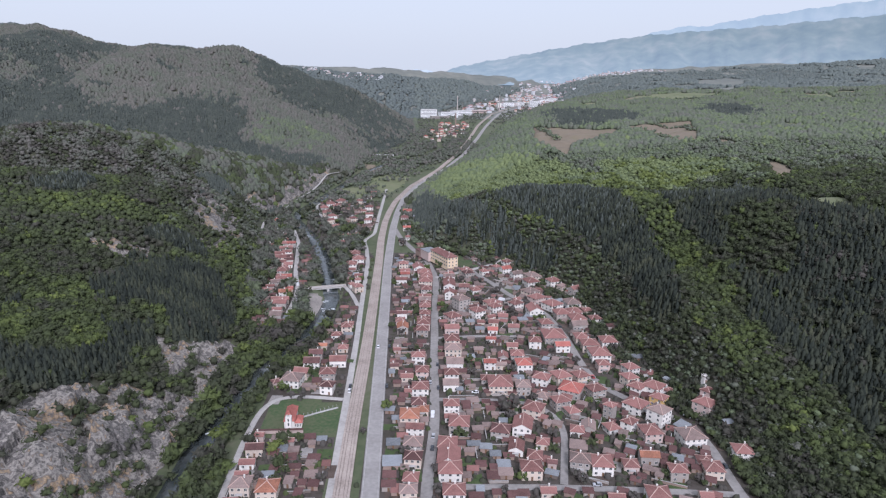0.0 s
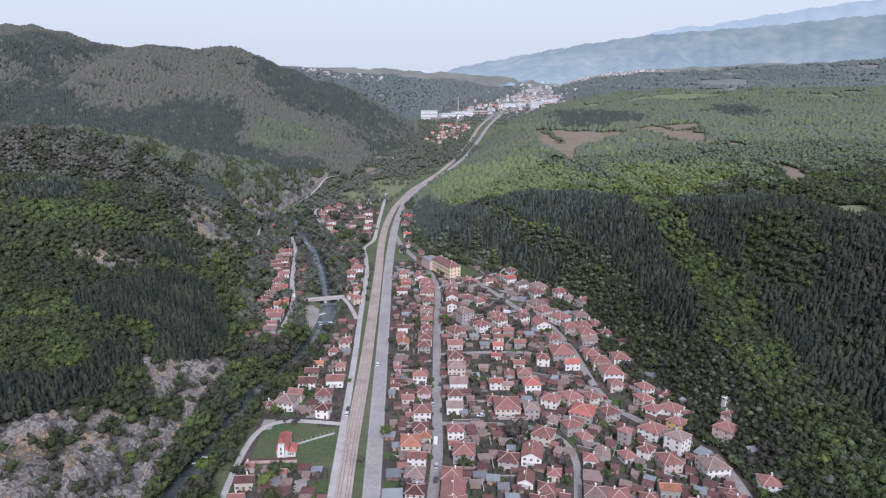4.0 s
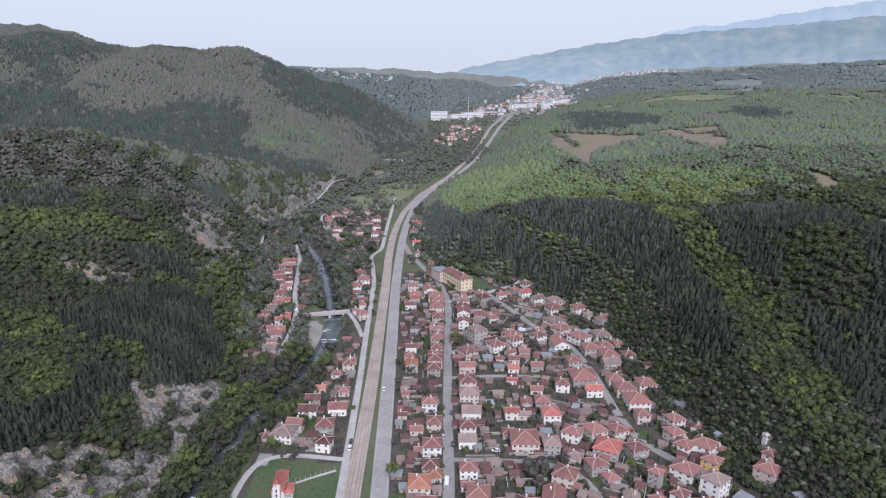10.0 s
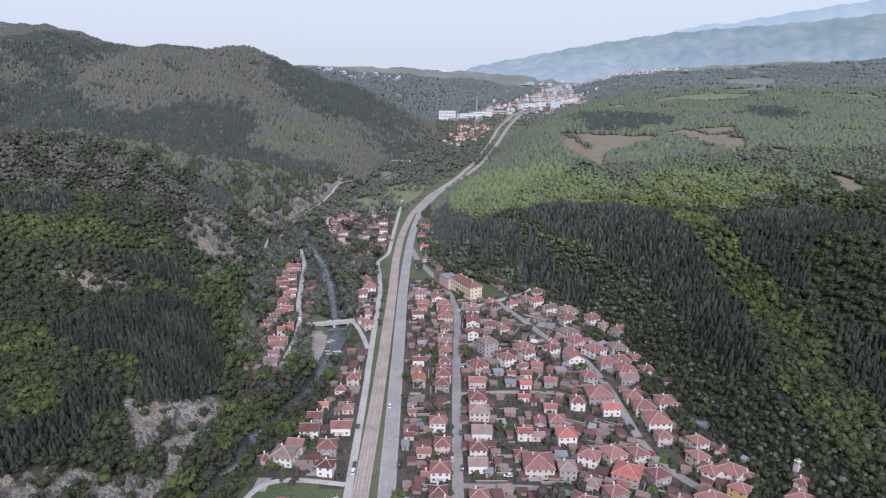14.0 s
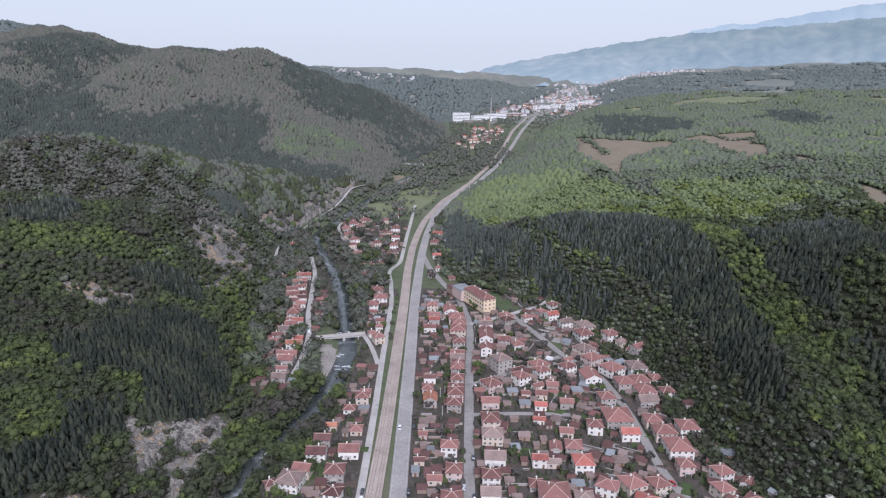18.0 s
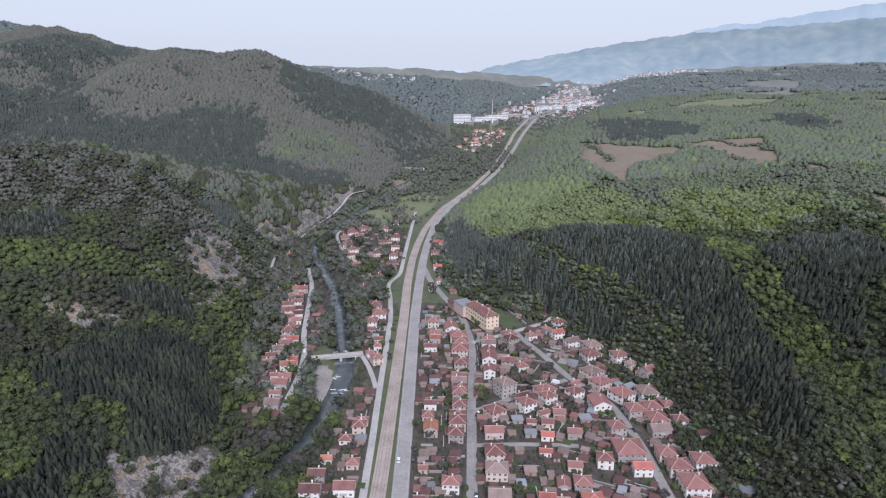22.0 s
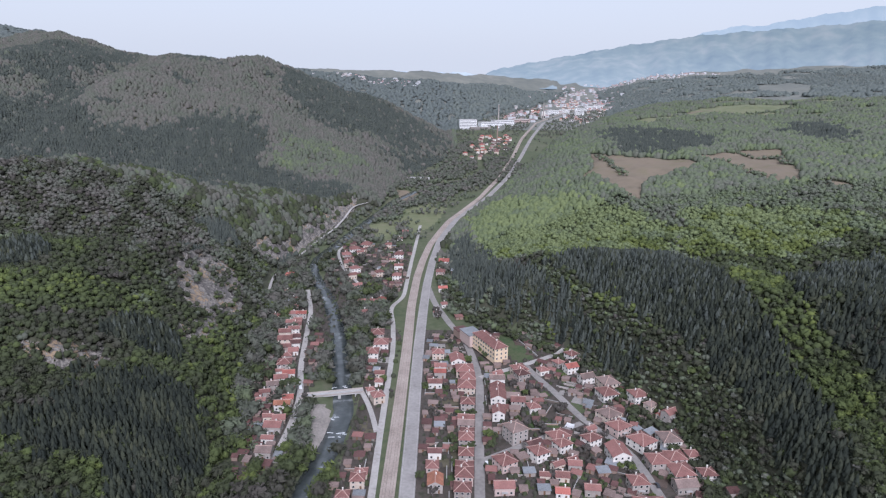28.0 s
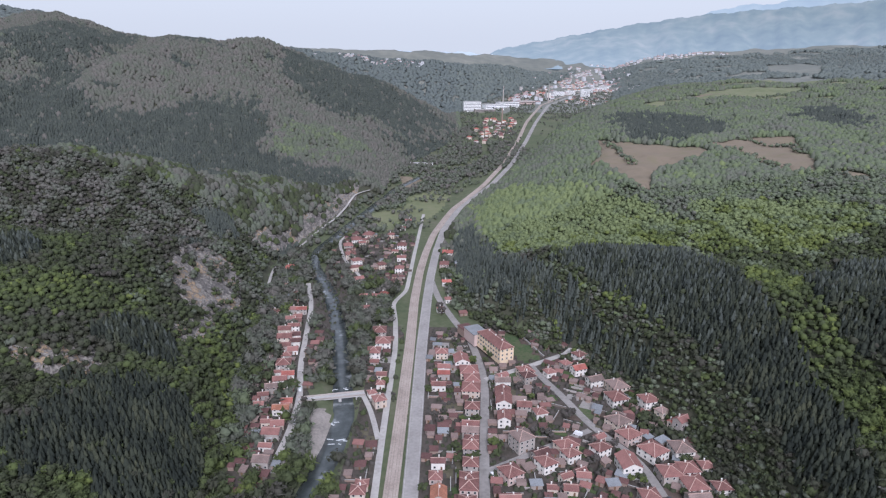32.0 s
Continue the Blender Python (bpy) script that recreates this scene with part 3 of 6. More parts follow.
def broadleaf(r, leaves, cores=1):
    """A ragged crown about one metre wide and high: inner clumps and sprays of leaves standing out of them."""
    V, F = ico()
    vs, fs, n, mids = [], [], 0, []
    for k in range(cores):
        a, d = r.uniform(0, 6.28), (0.0 if cores == 1 else r.uniform(0.1, 0.24))
        c = np.array([math.cos(a) * d, math.sin(a) * d, r.uniform(0.4, 0.62)])
        s = r.uniform(0.3, 0.38) if cores == 1 else r.uniform(0.2, 0.3)
        mids.append((c, s))
        vs.append(V * r.uniform(0.65, 1.2, (12, 1)) * s * (1, 1, 0.95) + c)
        fs.append(F + n)
        n += 12
    for k in range(leaves):
        c, s = mids[k % cores]
        way = r.normal(size=3)
        way[2] = abs(way[2]) * 0.9 - 0.15
        way /= np.linalg.norm(way)
        p = c + way * s * r.uniform(0.85, 1.4)
        vs.append(p + r.normal(size=(3, 3)) * 0.098)
        fs.append(np.array([(0, 1, 2)]) + n)
        n += 3
    if leaves > 20:
        w = 0.03
        vs.append(np.array([(-w, -w, -0.05), (w, -w, -0.05), (0, w, -0.05), (0, 0, 0.5)]))
        fs.append(np.array([(0, 1, 3), (1, 2, 3), (2, 0, 3)]) + n)
    return np.vstack(vs), np.vstack(fs)


def conifer(r, tiers):
    vs, fs, n, sides = [], [], 0, 6
    for k in range(tiers):
        z0, z1 = 0.12 + 0.72 * k / tiers, 0.12 + 0.72 * (k + 1) / tiers + 0.16
        rad = 0.2 * (1 - 0.7 * k / tiers)
        a = np.arange(sides) * 6.283 / sides + r.uniform(0, 6)
        q = rad * r.uniform(0.5, 1.45, sides)
        vs.append(np.vstack([np.stack([np.cos(a) * q, np.sin(a) * q, np.full(sides, z0) + r.uniform(-0.07, 0.05, sides)], 1), [(0, 0, min(1, z1))]]))
        fs.append(np.array([(i, (i + 1) % sides, sides) for i in range(sides)]) + n)
        n += sides + 1
    return np.vstack(vs), np.vstack(fs)


def thicket(name, shapes, x, y, wide, tall, tint, material, label, lift=-0.3):
    """One mesh of many plants; each carries a tint."""
    r = np.random.RandomState(len(x))
    z = ground_z(x, y) + lift
    pick = r.randint(0, len(shapes), len(x))
    turn = r.uniform(0, 6.283, len(x))
    co, tri, tn, base = [], [], [], 0
    for k, (V, F) in enumerate(shapes):
        s = np.where(pick == k)[0]
        if not len(s):
            continue
        c, sn = np.cos(turn[s])[:, None], np.sin(turn[s])[:, None]
        px = (V[None, :, 0] * c - V[None, :, 1] * sn) * wide[s][:, None] + x[s][:, None]
        py = (V[None, :, 0] * sn + V[None, :, 1] * c) * wide[s][:, None] + y[s][:, None]
        pz = V[None, :, 2] * tall[s][:, None] + z[s][:, None]
        co.append(np.stack([px, py, pz], -1).reshape(-1, 3))
        tri.append((F[None] + (base + np.arange(len(s)) * len(V))[:, None, None]).reshape(-1, 3))
        tn.append(np.repeat(tint[s], len(V)))
        base += len(s) * len(V)
    co, tri, tn = np.vstack(co), np.vstack(tri), np.concatenate(tn)
    me = bpy.data.meshes.new(name)
    me.vertices.add(len(co))
    me.vertices.foreach_set("co", co.astype(np.float32).ravel())
    me.loops.add(tri.size)
    me.loops.foreach_set("vertex_index", tri.astype(np.int32).ravel())
    me.polygons.add(len(tri))
    me.polygons.foreach_set("loop_start", np.arange(0, tri.size, 3, dtype=np.int32))
    me.update(calc_edges=True)
    me.attributes.new("tint", "FLOAT", "POINT").data.foreach_set("value", tn.astype(np.float32))
    me.materials.append(material)
    return tagged(new(name, me), label, "trees", kind="stuff")


def scatter(x0, x1, y0, y1, gap, seed):
    r = np.random.RandomState(seed)
    X, Y = np.meshgrid(np.arange(x0, x1, gap), np.arange(y0, y1, gap))
    x, y = X.ravel() + r.uniform(-0.45, 0.45, X.size) * gap, Y.ravel() + r.uniform(-0.45, 0.45, X.size) * gap
    fan = np.abs(x - 5) < 0.72 * (y - 80) + 30
    return x[fan], y[fan], r


def apart(x, y, gap=2.5):
    """Clear of every building."""
    ok = np.ones(len(x), bool)
    for a, b, r in PLACED:
        ok &= np.hypot(x - a, y - b) > r + gap
    return ok


def hamlet(x, y, r):
    return (near(RAIL, x, y) < 115) & (y > 1630) & (y < 2000) & (r.uniform(size=len(x)) < 0.8)


def dome(r, n):
    """A far crown: an uneven dome of two rings and a top."""
    a = np.arange(n) * 6.283 / n
    low, mid = r.uniform(0.4, 0.6, n), r.uniform(0.3, 0.5, n)
    b = a + r.uniform(-0.3, 0.3, n) + 0.5
    v = np.vstack([np.stack([np.cos(a) * low, np.sin(a) * low, r.uniform(0.0, 0.25, n)], 1), np.stack([np.cos(b) * mid, np.sin(b) * mid, r.uniform(0.55, 0.85, n)], 1), [(r.uniform(-0.12, 0.12), r.uniform(-0.12, 0.12), 1.0)]])
    f = []
    for k in range(n):
        j = (k + 1) % n
        f += [(k, j, n + k), (j, n + j, n + k), (n + k, n + j, 2 * n)]
    return v, np.array(f)


def build_woods():
    broad = {n: [broadleaf(np.random.RandomState(40 + k), n, 2 if n > 42 else 1) for k in range(12)] for n in (8, 10, 30, 40, 44)}
    for n in (3, 4, 5):
        broad[n] = [dome(np.random.RandomState(90 + 20 * n + k), n) for k in range(10)]
    firs = {n: [conifer(np.random.RandomState(60 + k), n) for k in range(6)] for n in (2, 3)}
    bands = [(250, 560, 3.2, 30, 3), (560, 900, 3.2, 10, 3), (900, 1400, 4.3, 4, 2), (1400, 2150, 5.8, 3, 2), (2150, 3700, 14, 3, 2)]
    roads = [MAIN, RAIL] + [r[3] for r in ROADS]
    for y0, y1, gap, n, tiers in bands:
        reach = 0.72 * y1
        x, y, r = scatter(-reach, reach, y0, y1, gap, int(y0))
        fl, fr = feet(y)
        slope = (x < fl - 3) | (x > fr - 12) & apart(x, y)
        bare = in_any(FIELDS, x, y) | in_any(MEADOWS, x, y) | open_land(x, y)
        rocks = in_any(ROCKS, x, y)
        pine = planted(x, y)
        clear = np.full(len(x), 1e9)
        for line in roads:
            clear = np.minimum(clear, near(line, x, y))
        patch = waves(x, y, 60, 21) + 0.5 * waves(x, y, 21, 22)
        fresh = ragged(FRESH, x, y)
        stray = (x < 0) & (waves(x, y, 90, 31) > 0.85) & ~fresh & slope & (y > 600)
        keep = slope & ~bare & (clear > np.where(x < -60, 6.5, 4.5)) & (~rocks | (r.uniform(size=len(x)) < np.where(y < 560, 0.2, np.where(y < 620, 0.45, np.where(y < 850, 0.22, 0.25))))) & (~(pine | stray) | (r.uniform(size=len(x)) < np.where((x > 215) & (y < 620), 0.4, np.where((x < 0) & (y < 900), 0.16, 0.05))))
        keep &= r.uniform(size=len(x)) < np.where((y > 640) & (patch < -0.5), 0.75, 1)
        # the western mountain is still mostly bare
        behind = y - np.interp(x, [-600, -430, -350, -288, -246, -160, -100], [930, 930, 985, 1040, 1095, 1140, 1180])
        tint = np.where(fresh, np.where(x < 0, 0.55, np.where((x > 206) & (y < 600), 0.4, 0.57 + 0.17 * ease(580, 740, y))), 0.36) + 0.15 * patch + r.uniform(-0.14, 0.14, len(x))
        # last term lowers tint behind the near western crest, standing for gully shade
        tint = tint + (0.06 + 0.08 * waves(x, y, 130, 33)) * ((x > 60) & (y > 640)) - 0.14 * ease(0, 80, behind) * (x < 0) * ~fresh - 0.14 * ((x > 215) & (y < 620) & pine) - 0.16 * ease(690, 750, y) * (1 - ease(830, 900, y + 0.2 * (x + 300))) * (x < -215)
        tint = np.clip(tint + 0.28 * (r.uniform(size=len(x)) < 0.06) * (y < 1100), 0.02, 0.95)
        size = gap * r.uniform(0.8, 1.35, len(x))
        # further trees take the paler leaves, whose base colour carries the haze
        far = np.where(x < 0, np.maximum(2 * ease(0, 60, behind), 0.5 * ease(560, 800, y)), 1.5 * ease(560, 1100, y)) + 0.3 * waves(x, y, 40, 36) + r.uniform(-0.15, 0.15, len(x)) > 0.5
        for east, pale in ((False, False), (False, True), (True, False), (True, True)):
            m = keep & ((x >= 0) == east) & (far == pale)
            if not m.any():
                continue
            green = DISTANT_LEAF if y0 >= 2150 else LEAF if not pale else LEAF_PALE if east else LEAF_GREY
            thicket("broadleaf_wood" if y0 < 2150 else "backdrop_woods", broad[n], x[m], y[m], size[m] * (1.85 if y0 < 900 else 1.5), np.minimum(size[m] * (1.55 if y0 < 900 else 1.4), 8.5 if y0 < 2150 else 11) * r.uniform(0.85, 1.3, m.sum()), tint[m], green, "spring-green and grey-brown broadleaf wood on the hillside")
    # the plantation grows closer
        x, y, r = scatter(-reach, reach, y0, y1, gap * (0.57 if y0 < 900 else 0.62), int(y0) + 1)
        fl, fr = feet(y)
        slope = (x < fl + 3) | (x > fr + 2)
        stray = (x < 0) & (waves(x, y, 90, 31) > 0.85) & ~in_any(FRESH, x, y) & (y > 600)
        k = slope & (planted(x, y) | stray) & ~in_any(FIELDS, x, y) & ~in_any(MEADOWS, x, y) & ~in_any(ROCKS, x, y) & (near(MAIN, x, y) > 9)
        k &= r.uniform(size=len(x)) < np.where((x > 215) & (y < 620), 0.6, 0.93)
        tall = 4 + 6 * r.uniform(size=len(x)) ** 0.8
        tint = np.clip(0.4 + 0.2 * waves(x, y, 40, 24) + r.uniform(-0.3, 0.3, len(x)), 0, 1)
        # share of pines given the haze-paled needles, growing with distance
        hazed = r.uniform(size=len(x)) < ease(540, 860, y)
        for m, needles in ((k & ~hazed, PINE), (k & hazed, PINE_GREY if y0 < 2150 else DISTANT_LEAF)):
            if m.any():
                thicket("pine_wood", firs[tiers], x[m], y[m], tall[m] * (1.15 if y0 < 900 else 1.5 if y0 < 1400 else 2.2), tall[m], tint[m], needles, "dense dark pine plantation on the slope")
    # hedges across the fields of the plateau
    q = np.vstack([resample(h, 2.2) for h in HEDGES])
    r = np.random.RandomState(55)
    x, y = q[:, 0] + r.normal(size=len(q)) * 2.5, q[:, 1] + r.normal(size=len(q)) * 2.5
    size = r.uniform(3, 7, len(x))
    thicket("hedge", broad[8], x, y, size * 1.2, size, r.uniform(0.2, 0.6, len(x)), LEAF_PALE, "ragged hedges between the fields on the plateau")
    # single trees and hedges on the further valley floor
    x, y, r = scatter(-140, 700, 1020, 2900, 9.0, 78)
    fl, fr = feet(y)
    clear = np.minimum(near(MAIN, x, y), near(RAIL, x, y))
    k = (x > fl - 4) & (x < fr + 4) & (clear > 11) & (near(RIVER, x, y) > 9) & ~in_any(FIELDS, x, y) & ~hamlet(x, y, r) & (waves(x, y, 70, 41) + r.uniform(-0.5, 0.5, len(x)) > 0.1)
    size = r.uniform(5, 9, len(x))
    tint = np.clip(0.42 + 0.25 * waves(x, y, 60, 28) + r.uniform(-0.2, 0.2, len(x)), 0, 0.9)
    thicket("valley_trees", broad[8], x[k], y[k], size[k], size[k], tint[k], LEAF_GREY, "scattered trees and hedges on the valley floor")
    # shrubs and vines in the yards
    x, y, r = scatter(-135, 165, 300, 1000, 2.3, 79)
    clear = np.full(len(x), 1e9)
    for line in roads:
        clear = np.minimum(clear, near(line, x, y))
    k = village(x, y) & apart(x, y, -0.8) & (clear > 3.2) & ~in_any(LAWNS, x, y) & (r.uniform(size=len(x)) < 0.3 + 0.2 * waves(x, y, 14, 51)) & (near(MAIN, x, y) > 6.5) & (near(RAIL, x, y) > 6)
    size = r.uniform(1.0, 2.9, len(x))
    tint = np.clip(0.22 + 0.2 * waves(x, y, 25, 52) + r.uniform(-0.22, 0.25, len(x)), 0, 0.9)
    thicket("garden_shrubs", broad[5], x[k], y[k], size[k] * 1.3, size[k] * r.uniform(0.7, 1.3, k.sum()), tint[k], LEAF, "low shrubs, vines and fruit bushes in the yards")
    # scrub on the steep bank above the eastern houses
    x, y, r = scatter(60, 230, 330, 770, 2.3, 83)
    d = x - feet(y)[1]
    k = (d > -4) & (d < 46) & apart(x, y, 0.6) & ~planted(x, y) & ~in_any(LAWNS, x, y) & (y < 735)
    for line in roads:
        k &= near(line, x, y) > 3.4
    size = r.uniform(2.2, 4.6, len(x))
    tint = np.clip(0.36 + 0.16 * waves(x, y, 22, 57) + r.uniform(-0.22, 0.22, len(x)), 0, 0.9)
    pale = r.uniform(size=len(x)) < 0.5
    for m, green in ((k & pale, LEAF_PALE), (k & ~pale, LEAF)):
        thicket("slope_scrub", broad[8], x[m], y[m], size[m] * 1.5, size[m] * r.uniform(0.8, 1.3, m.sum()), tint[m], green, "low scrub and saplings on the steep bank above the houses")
    # riverside trees
    x, y, r = scatter(-260, 160, 250, 1900, 4.2, 77)
    fl, fr = feet(y)
    dr = near(RIVER, x, y)
    clear = np.full(len(x), 1e9)
    for line in roads:
        clear = np.minimum(clear, near(line, x, y))
    k = (x > fl - 4) & (x < fr) & (dr > np.where(y < 560, 4.5, 7)) & (dr < 78) & (clear > 3.6) & ~(village(x, y) & (x > -60)) & apart(x, y, 1.0) & (np.hypot(x + 77, y - 625) > 20) & ~hamlet(x, y, r) & ~inside(BANK, x, y) & ~in_any(ROCKS, x, y) & ~in_any(FIELDS, x, y) & ~in_any(MEADOWS, x, y) & ~in_any(LAWNS, x, y)
    k &= (r.uniform(size=len(x)) < np.where(y < 900, 0.95, 0.4) * np.where(village(x, y), 0.14, 1)) & ((x < -50) | (y > 900))
    tint = np.clip(np.where(y < 640, 0.46, 0.34) + 0.24 * waves(x, y, 45, 27) + r.uniform(-0.2, 0.2, len(x)), 0.02, 0.95)
    size = r.uniform(5.0, 9.5, len(x))
    # beyond the near reach most trees take the haze-lightened grey leaves
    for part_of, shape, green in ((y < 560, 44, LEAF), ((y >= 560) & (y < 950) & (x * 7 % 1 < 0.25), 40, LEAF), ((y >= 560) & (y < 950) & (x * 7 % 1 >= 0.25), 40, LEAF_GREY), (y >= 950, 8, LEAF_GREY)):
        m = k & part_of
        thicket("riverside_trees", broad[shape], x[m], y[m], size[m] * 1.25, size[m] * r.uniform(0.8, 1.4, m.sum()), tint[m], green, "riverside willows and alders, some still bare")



# buildings
def plaster(name, c, rand=0.25):
    lo, hi = tuple(v * 0.8 for v in c), tuple(min(0.85, v * 1.1) for v in c)
    return mat(name, [lo, c, hi], 1.2, 0.25, bump=0.15, dist=0.02, rand=rand)


WALLS = {
    "cream": plaster("cream_plaster", (0.57, 0.48, 0.4)), "plaster": plaster("grey_plaster", (0.37, 0.33, 0.3)), "white": plaster("white_plaster", (0.7, 0.66, 0.61)),
    "render": plaster("bare_render", (0.33, 0.29, 0.26)), "pink": plaster("pinkish_plaster", (0.5, 0.39, 0.35)), "ochre": plaster("ochre_plaster", (0.55, 0.36, 0.14)),
    "works": plaster("whitewashed_concrete", (0.8, 0.79, 0.77)), "block": plaster("hollow_block", (0.3, 0.22, 0.18)), "wood": plaster("weathered_boards", (0.17, 0.14, 0.12)),
}


def tiles(name, c):
    lo, hi = tuple(v * 0.62 for v in c), tuple(v * 1.3 for v in c)
    return mat(name, [lo, c, hi], 1.6, 0.22, rough=0.85, bump=0.5, dist=0.06, rand=0.3)


ROOFS = {
    "rose": tiles("faded_clay_tiles", (0.23, 0.115, 0.1)), "dark": tiles("old_clay_tiles", (0.13, 0.068, 0.062)), "grey": tiles("lichen_tiles", (0.23, 0.17, 0.15)),
    "bright": tiles("new_red_tiles", (0.36, 0.125, 0.1)), "orange": tiles("orange_tiles", (0.37, 0.165, 0.105)), "tin": tiles("sheet_metal", (0.22, 0.23, 0.24)),
}
SAID = {"rose": "faded red tile", "dark": "dark old tile", "grey": "lichened grey-brown tile", "bright": "new bright red tile", "orange": "orange tile", "tin": "pale sheet-metal"}
WSAID = {"cream": "cream", "plaster": "grey-plastered", "white": "white", "render": "bare-rendered", "pink": "pinkish", "ochre": "ochre", "block": "hollow-block", "wood": "weathered board"}
RIDGE = mat("ridge_tiles", [(0.38, 0.24, 0.2), (0.48, 0.33, 0.28), (0.55, 0.42, 0.37)], 2, 0.3, bump=0.3, dist=0.03)
GLASS = mat("window_glass", [(0.02, 0.025, 0.03), (0.05, 0.055, 0.06)], 2, 0.5, rough=0.12, bump=0, specular=0.5)
FRAME = mat("window_frame", [(0.5, 0.47, 0.44), (0.7, 0.68, 0.65)], 3, 0.5, bump=0)
DOOR = mat("wooden_door", [(0.12, 0.07, 0.04), (0.22, 0.13, 0.08)], 3, 0.5, bump=0.2, dist=0.01)
PLOTS = {
    "soil": mat("dug_soil", [(0.065, 0.046, 0.036), (0.1, 0.074, 0.06), (0.135, 0.105, 0.086)], 1.2, 0.2, bump=0.6, dist=0.15),
    "green": mat("garden_grass", [(0.04, 0.066, 0.025), (0.062, 0.09, 0.032), (0.085, 0.1, 0.046)], 1.0, 0.2, bump=0.5, dist=0.15),
    "paved": mat("yard_paving", [(0.2, 0.185, 0.17), (0.28, 0.26, 0.24), (0.34, 0.31, 0.29)], 1.0, 0.2, bump=0.2, dist=0.05),
    "weeds": mat("dry_weeds", [(0.066, 0.063, 0.037), (0.1, 0.09, 0.058), (0.135, 0.116, 0.083)], 1.0, 0.2, bump=0.6, dist=0.2),
}


def box(x0, x1, y0, y1, z0, z1, n=0):
    v = [(x0, y0, z0), (x1, y0, z0), (x1, y1, z0), (x0, y1, z0), (x0, y0, z1), (x1, y0, z1), (x1, y1, z1), (x0, y1, z1)]
    f = [(0, 3, 2, 1), (4, 5, 6, 7), (0, 1, 5, 4), (1, 2, 6, 5), (2, 3, 7, 6), (3, 0, 4, 7)]
    return v, [tuple(i + n for i in q) for q in f]


def boxes(*rows):
    v, f = [], []
    for r in rows:
        a, b = box(*r, n=len(v))
        v, f = v + a, f + b
    return v, f


def mesh(name, v, f, m):
    me = bpy.data.meshes.new(name)
    me.from_pydata(v, [], f)
    me.materials.append(m)
    return me


WINDOW = mesh("window", *boxes((-0.65, -0.55, -0.06, 0.02, 0, 1.4), (0.55, 0.65, -0.06, 0.02, 0, 1.4), (-0.55, 0.55, -0.06, 0.02, 0, 0.1), (-0.55, 0.55, -0.06, 0.02, 1.3, 1.4), (-0.05, 0.05, -0.05, 0.02, 0.1, 1.3)), FRAME)
PANE = mesh("pane", *boxes((-0.55, 0.55, -0.03, 0.02, 0.1, 1.3)), GLASS)
FAR_WINDOW = mesh("window", *boxes((-0.65, 0.65, -0.05, 0.02, 0, 1.4), (-0.52, 0.52, -0.08, -0.04, 0.12, 1.28)), FRAME)
FAR_WINDOW.materials.append(GLASS)
for poly in list(FAR_WINDOW.polygons)[6:]:
    poly.material_index = 1
LEAF_DOOR = mesh("door", *boxes((-0.5, 0.5, -0.06, 0.02, 0, 2.05)), DOOR)
CHIMNEY = mesh("chimney", *boxes((-0.3, 0.3, -0.3, 0.3, 0, 1.7), (-0.38, 0.38, -0.38, 0.38, 1.7, 1.85)), WALLS["white"])


def bar(a, b, w, n):
    """A thin square bar between two points."""
    a, b = Vector(a), Vector(b)
    d = (b - a).normalized()
    s = d.cross(Vector((0, 0, 1))).normalized() * w
    u = Vector((0, 0, w))
    v = [tuple(p + k) for p in (a, b) for k in (-s - u * 0.4, s - u * 0.4, s + u, -s + u)]
    f = [(0, 1, 2, 3), (7, 6, 5, 4), (0, 4, 5, 1), (1, 5, 6, 2), (2, 6, 7, 3), (3, 7, 4, 0)]
    return v, [tuple(i + n for i in q) for q in f]


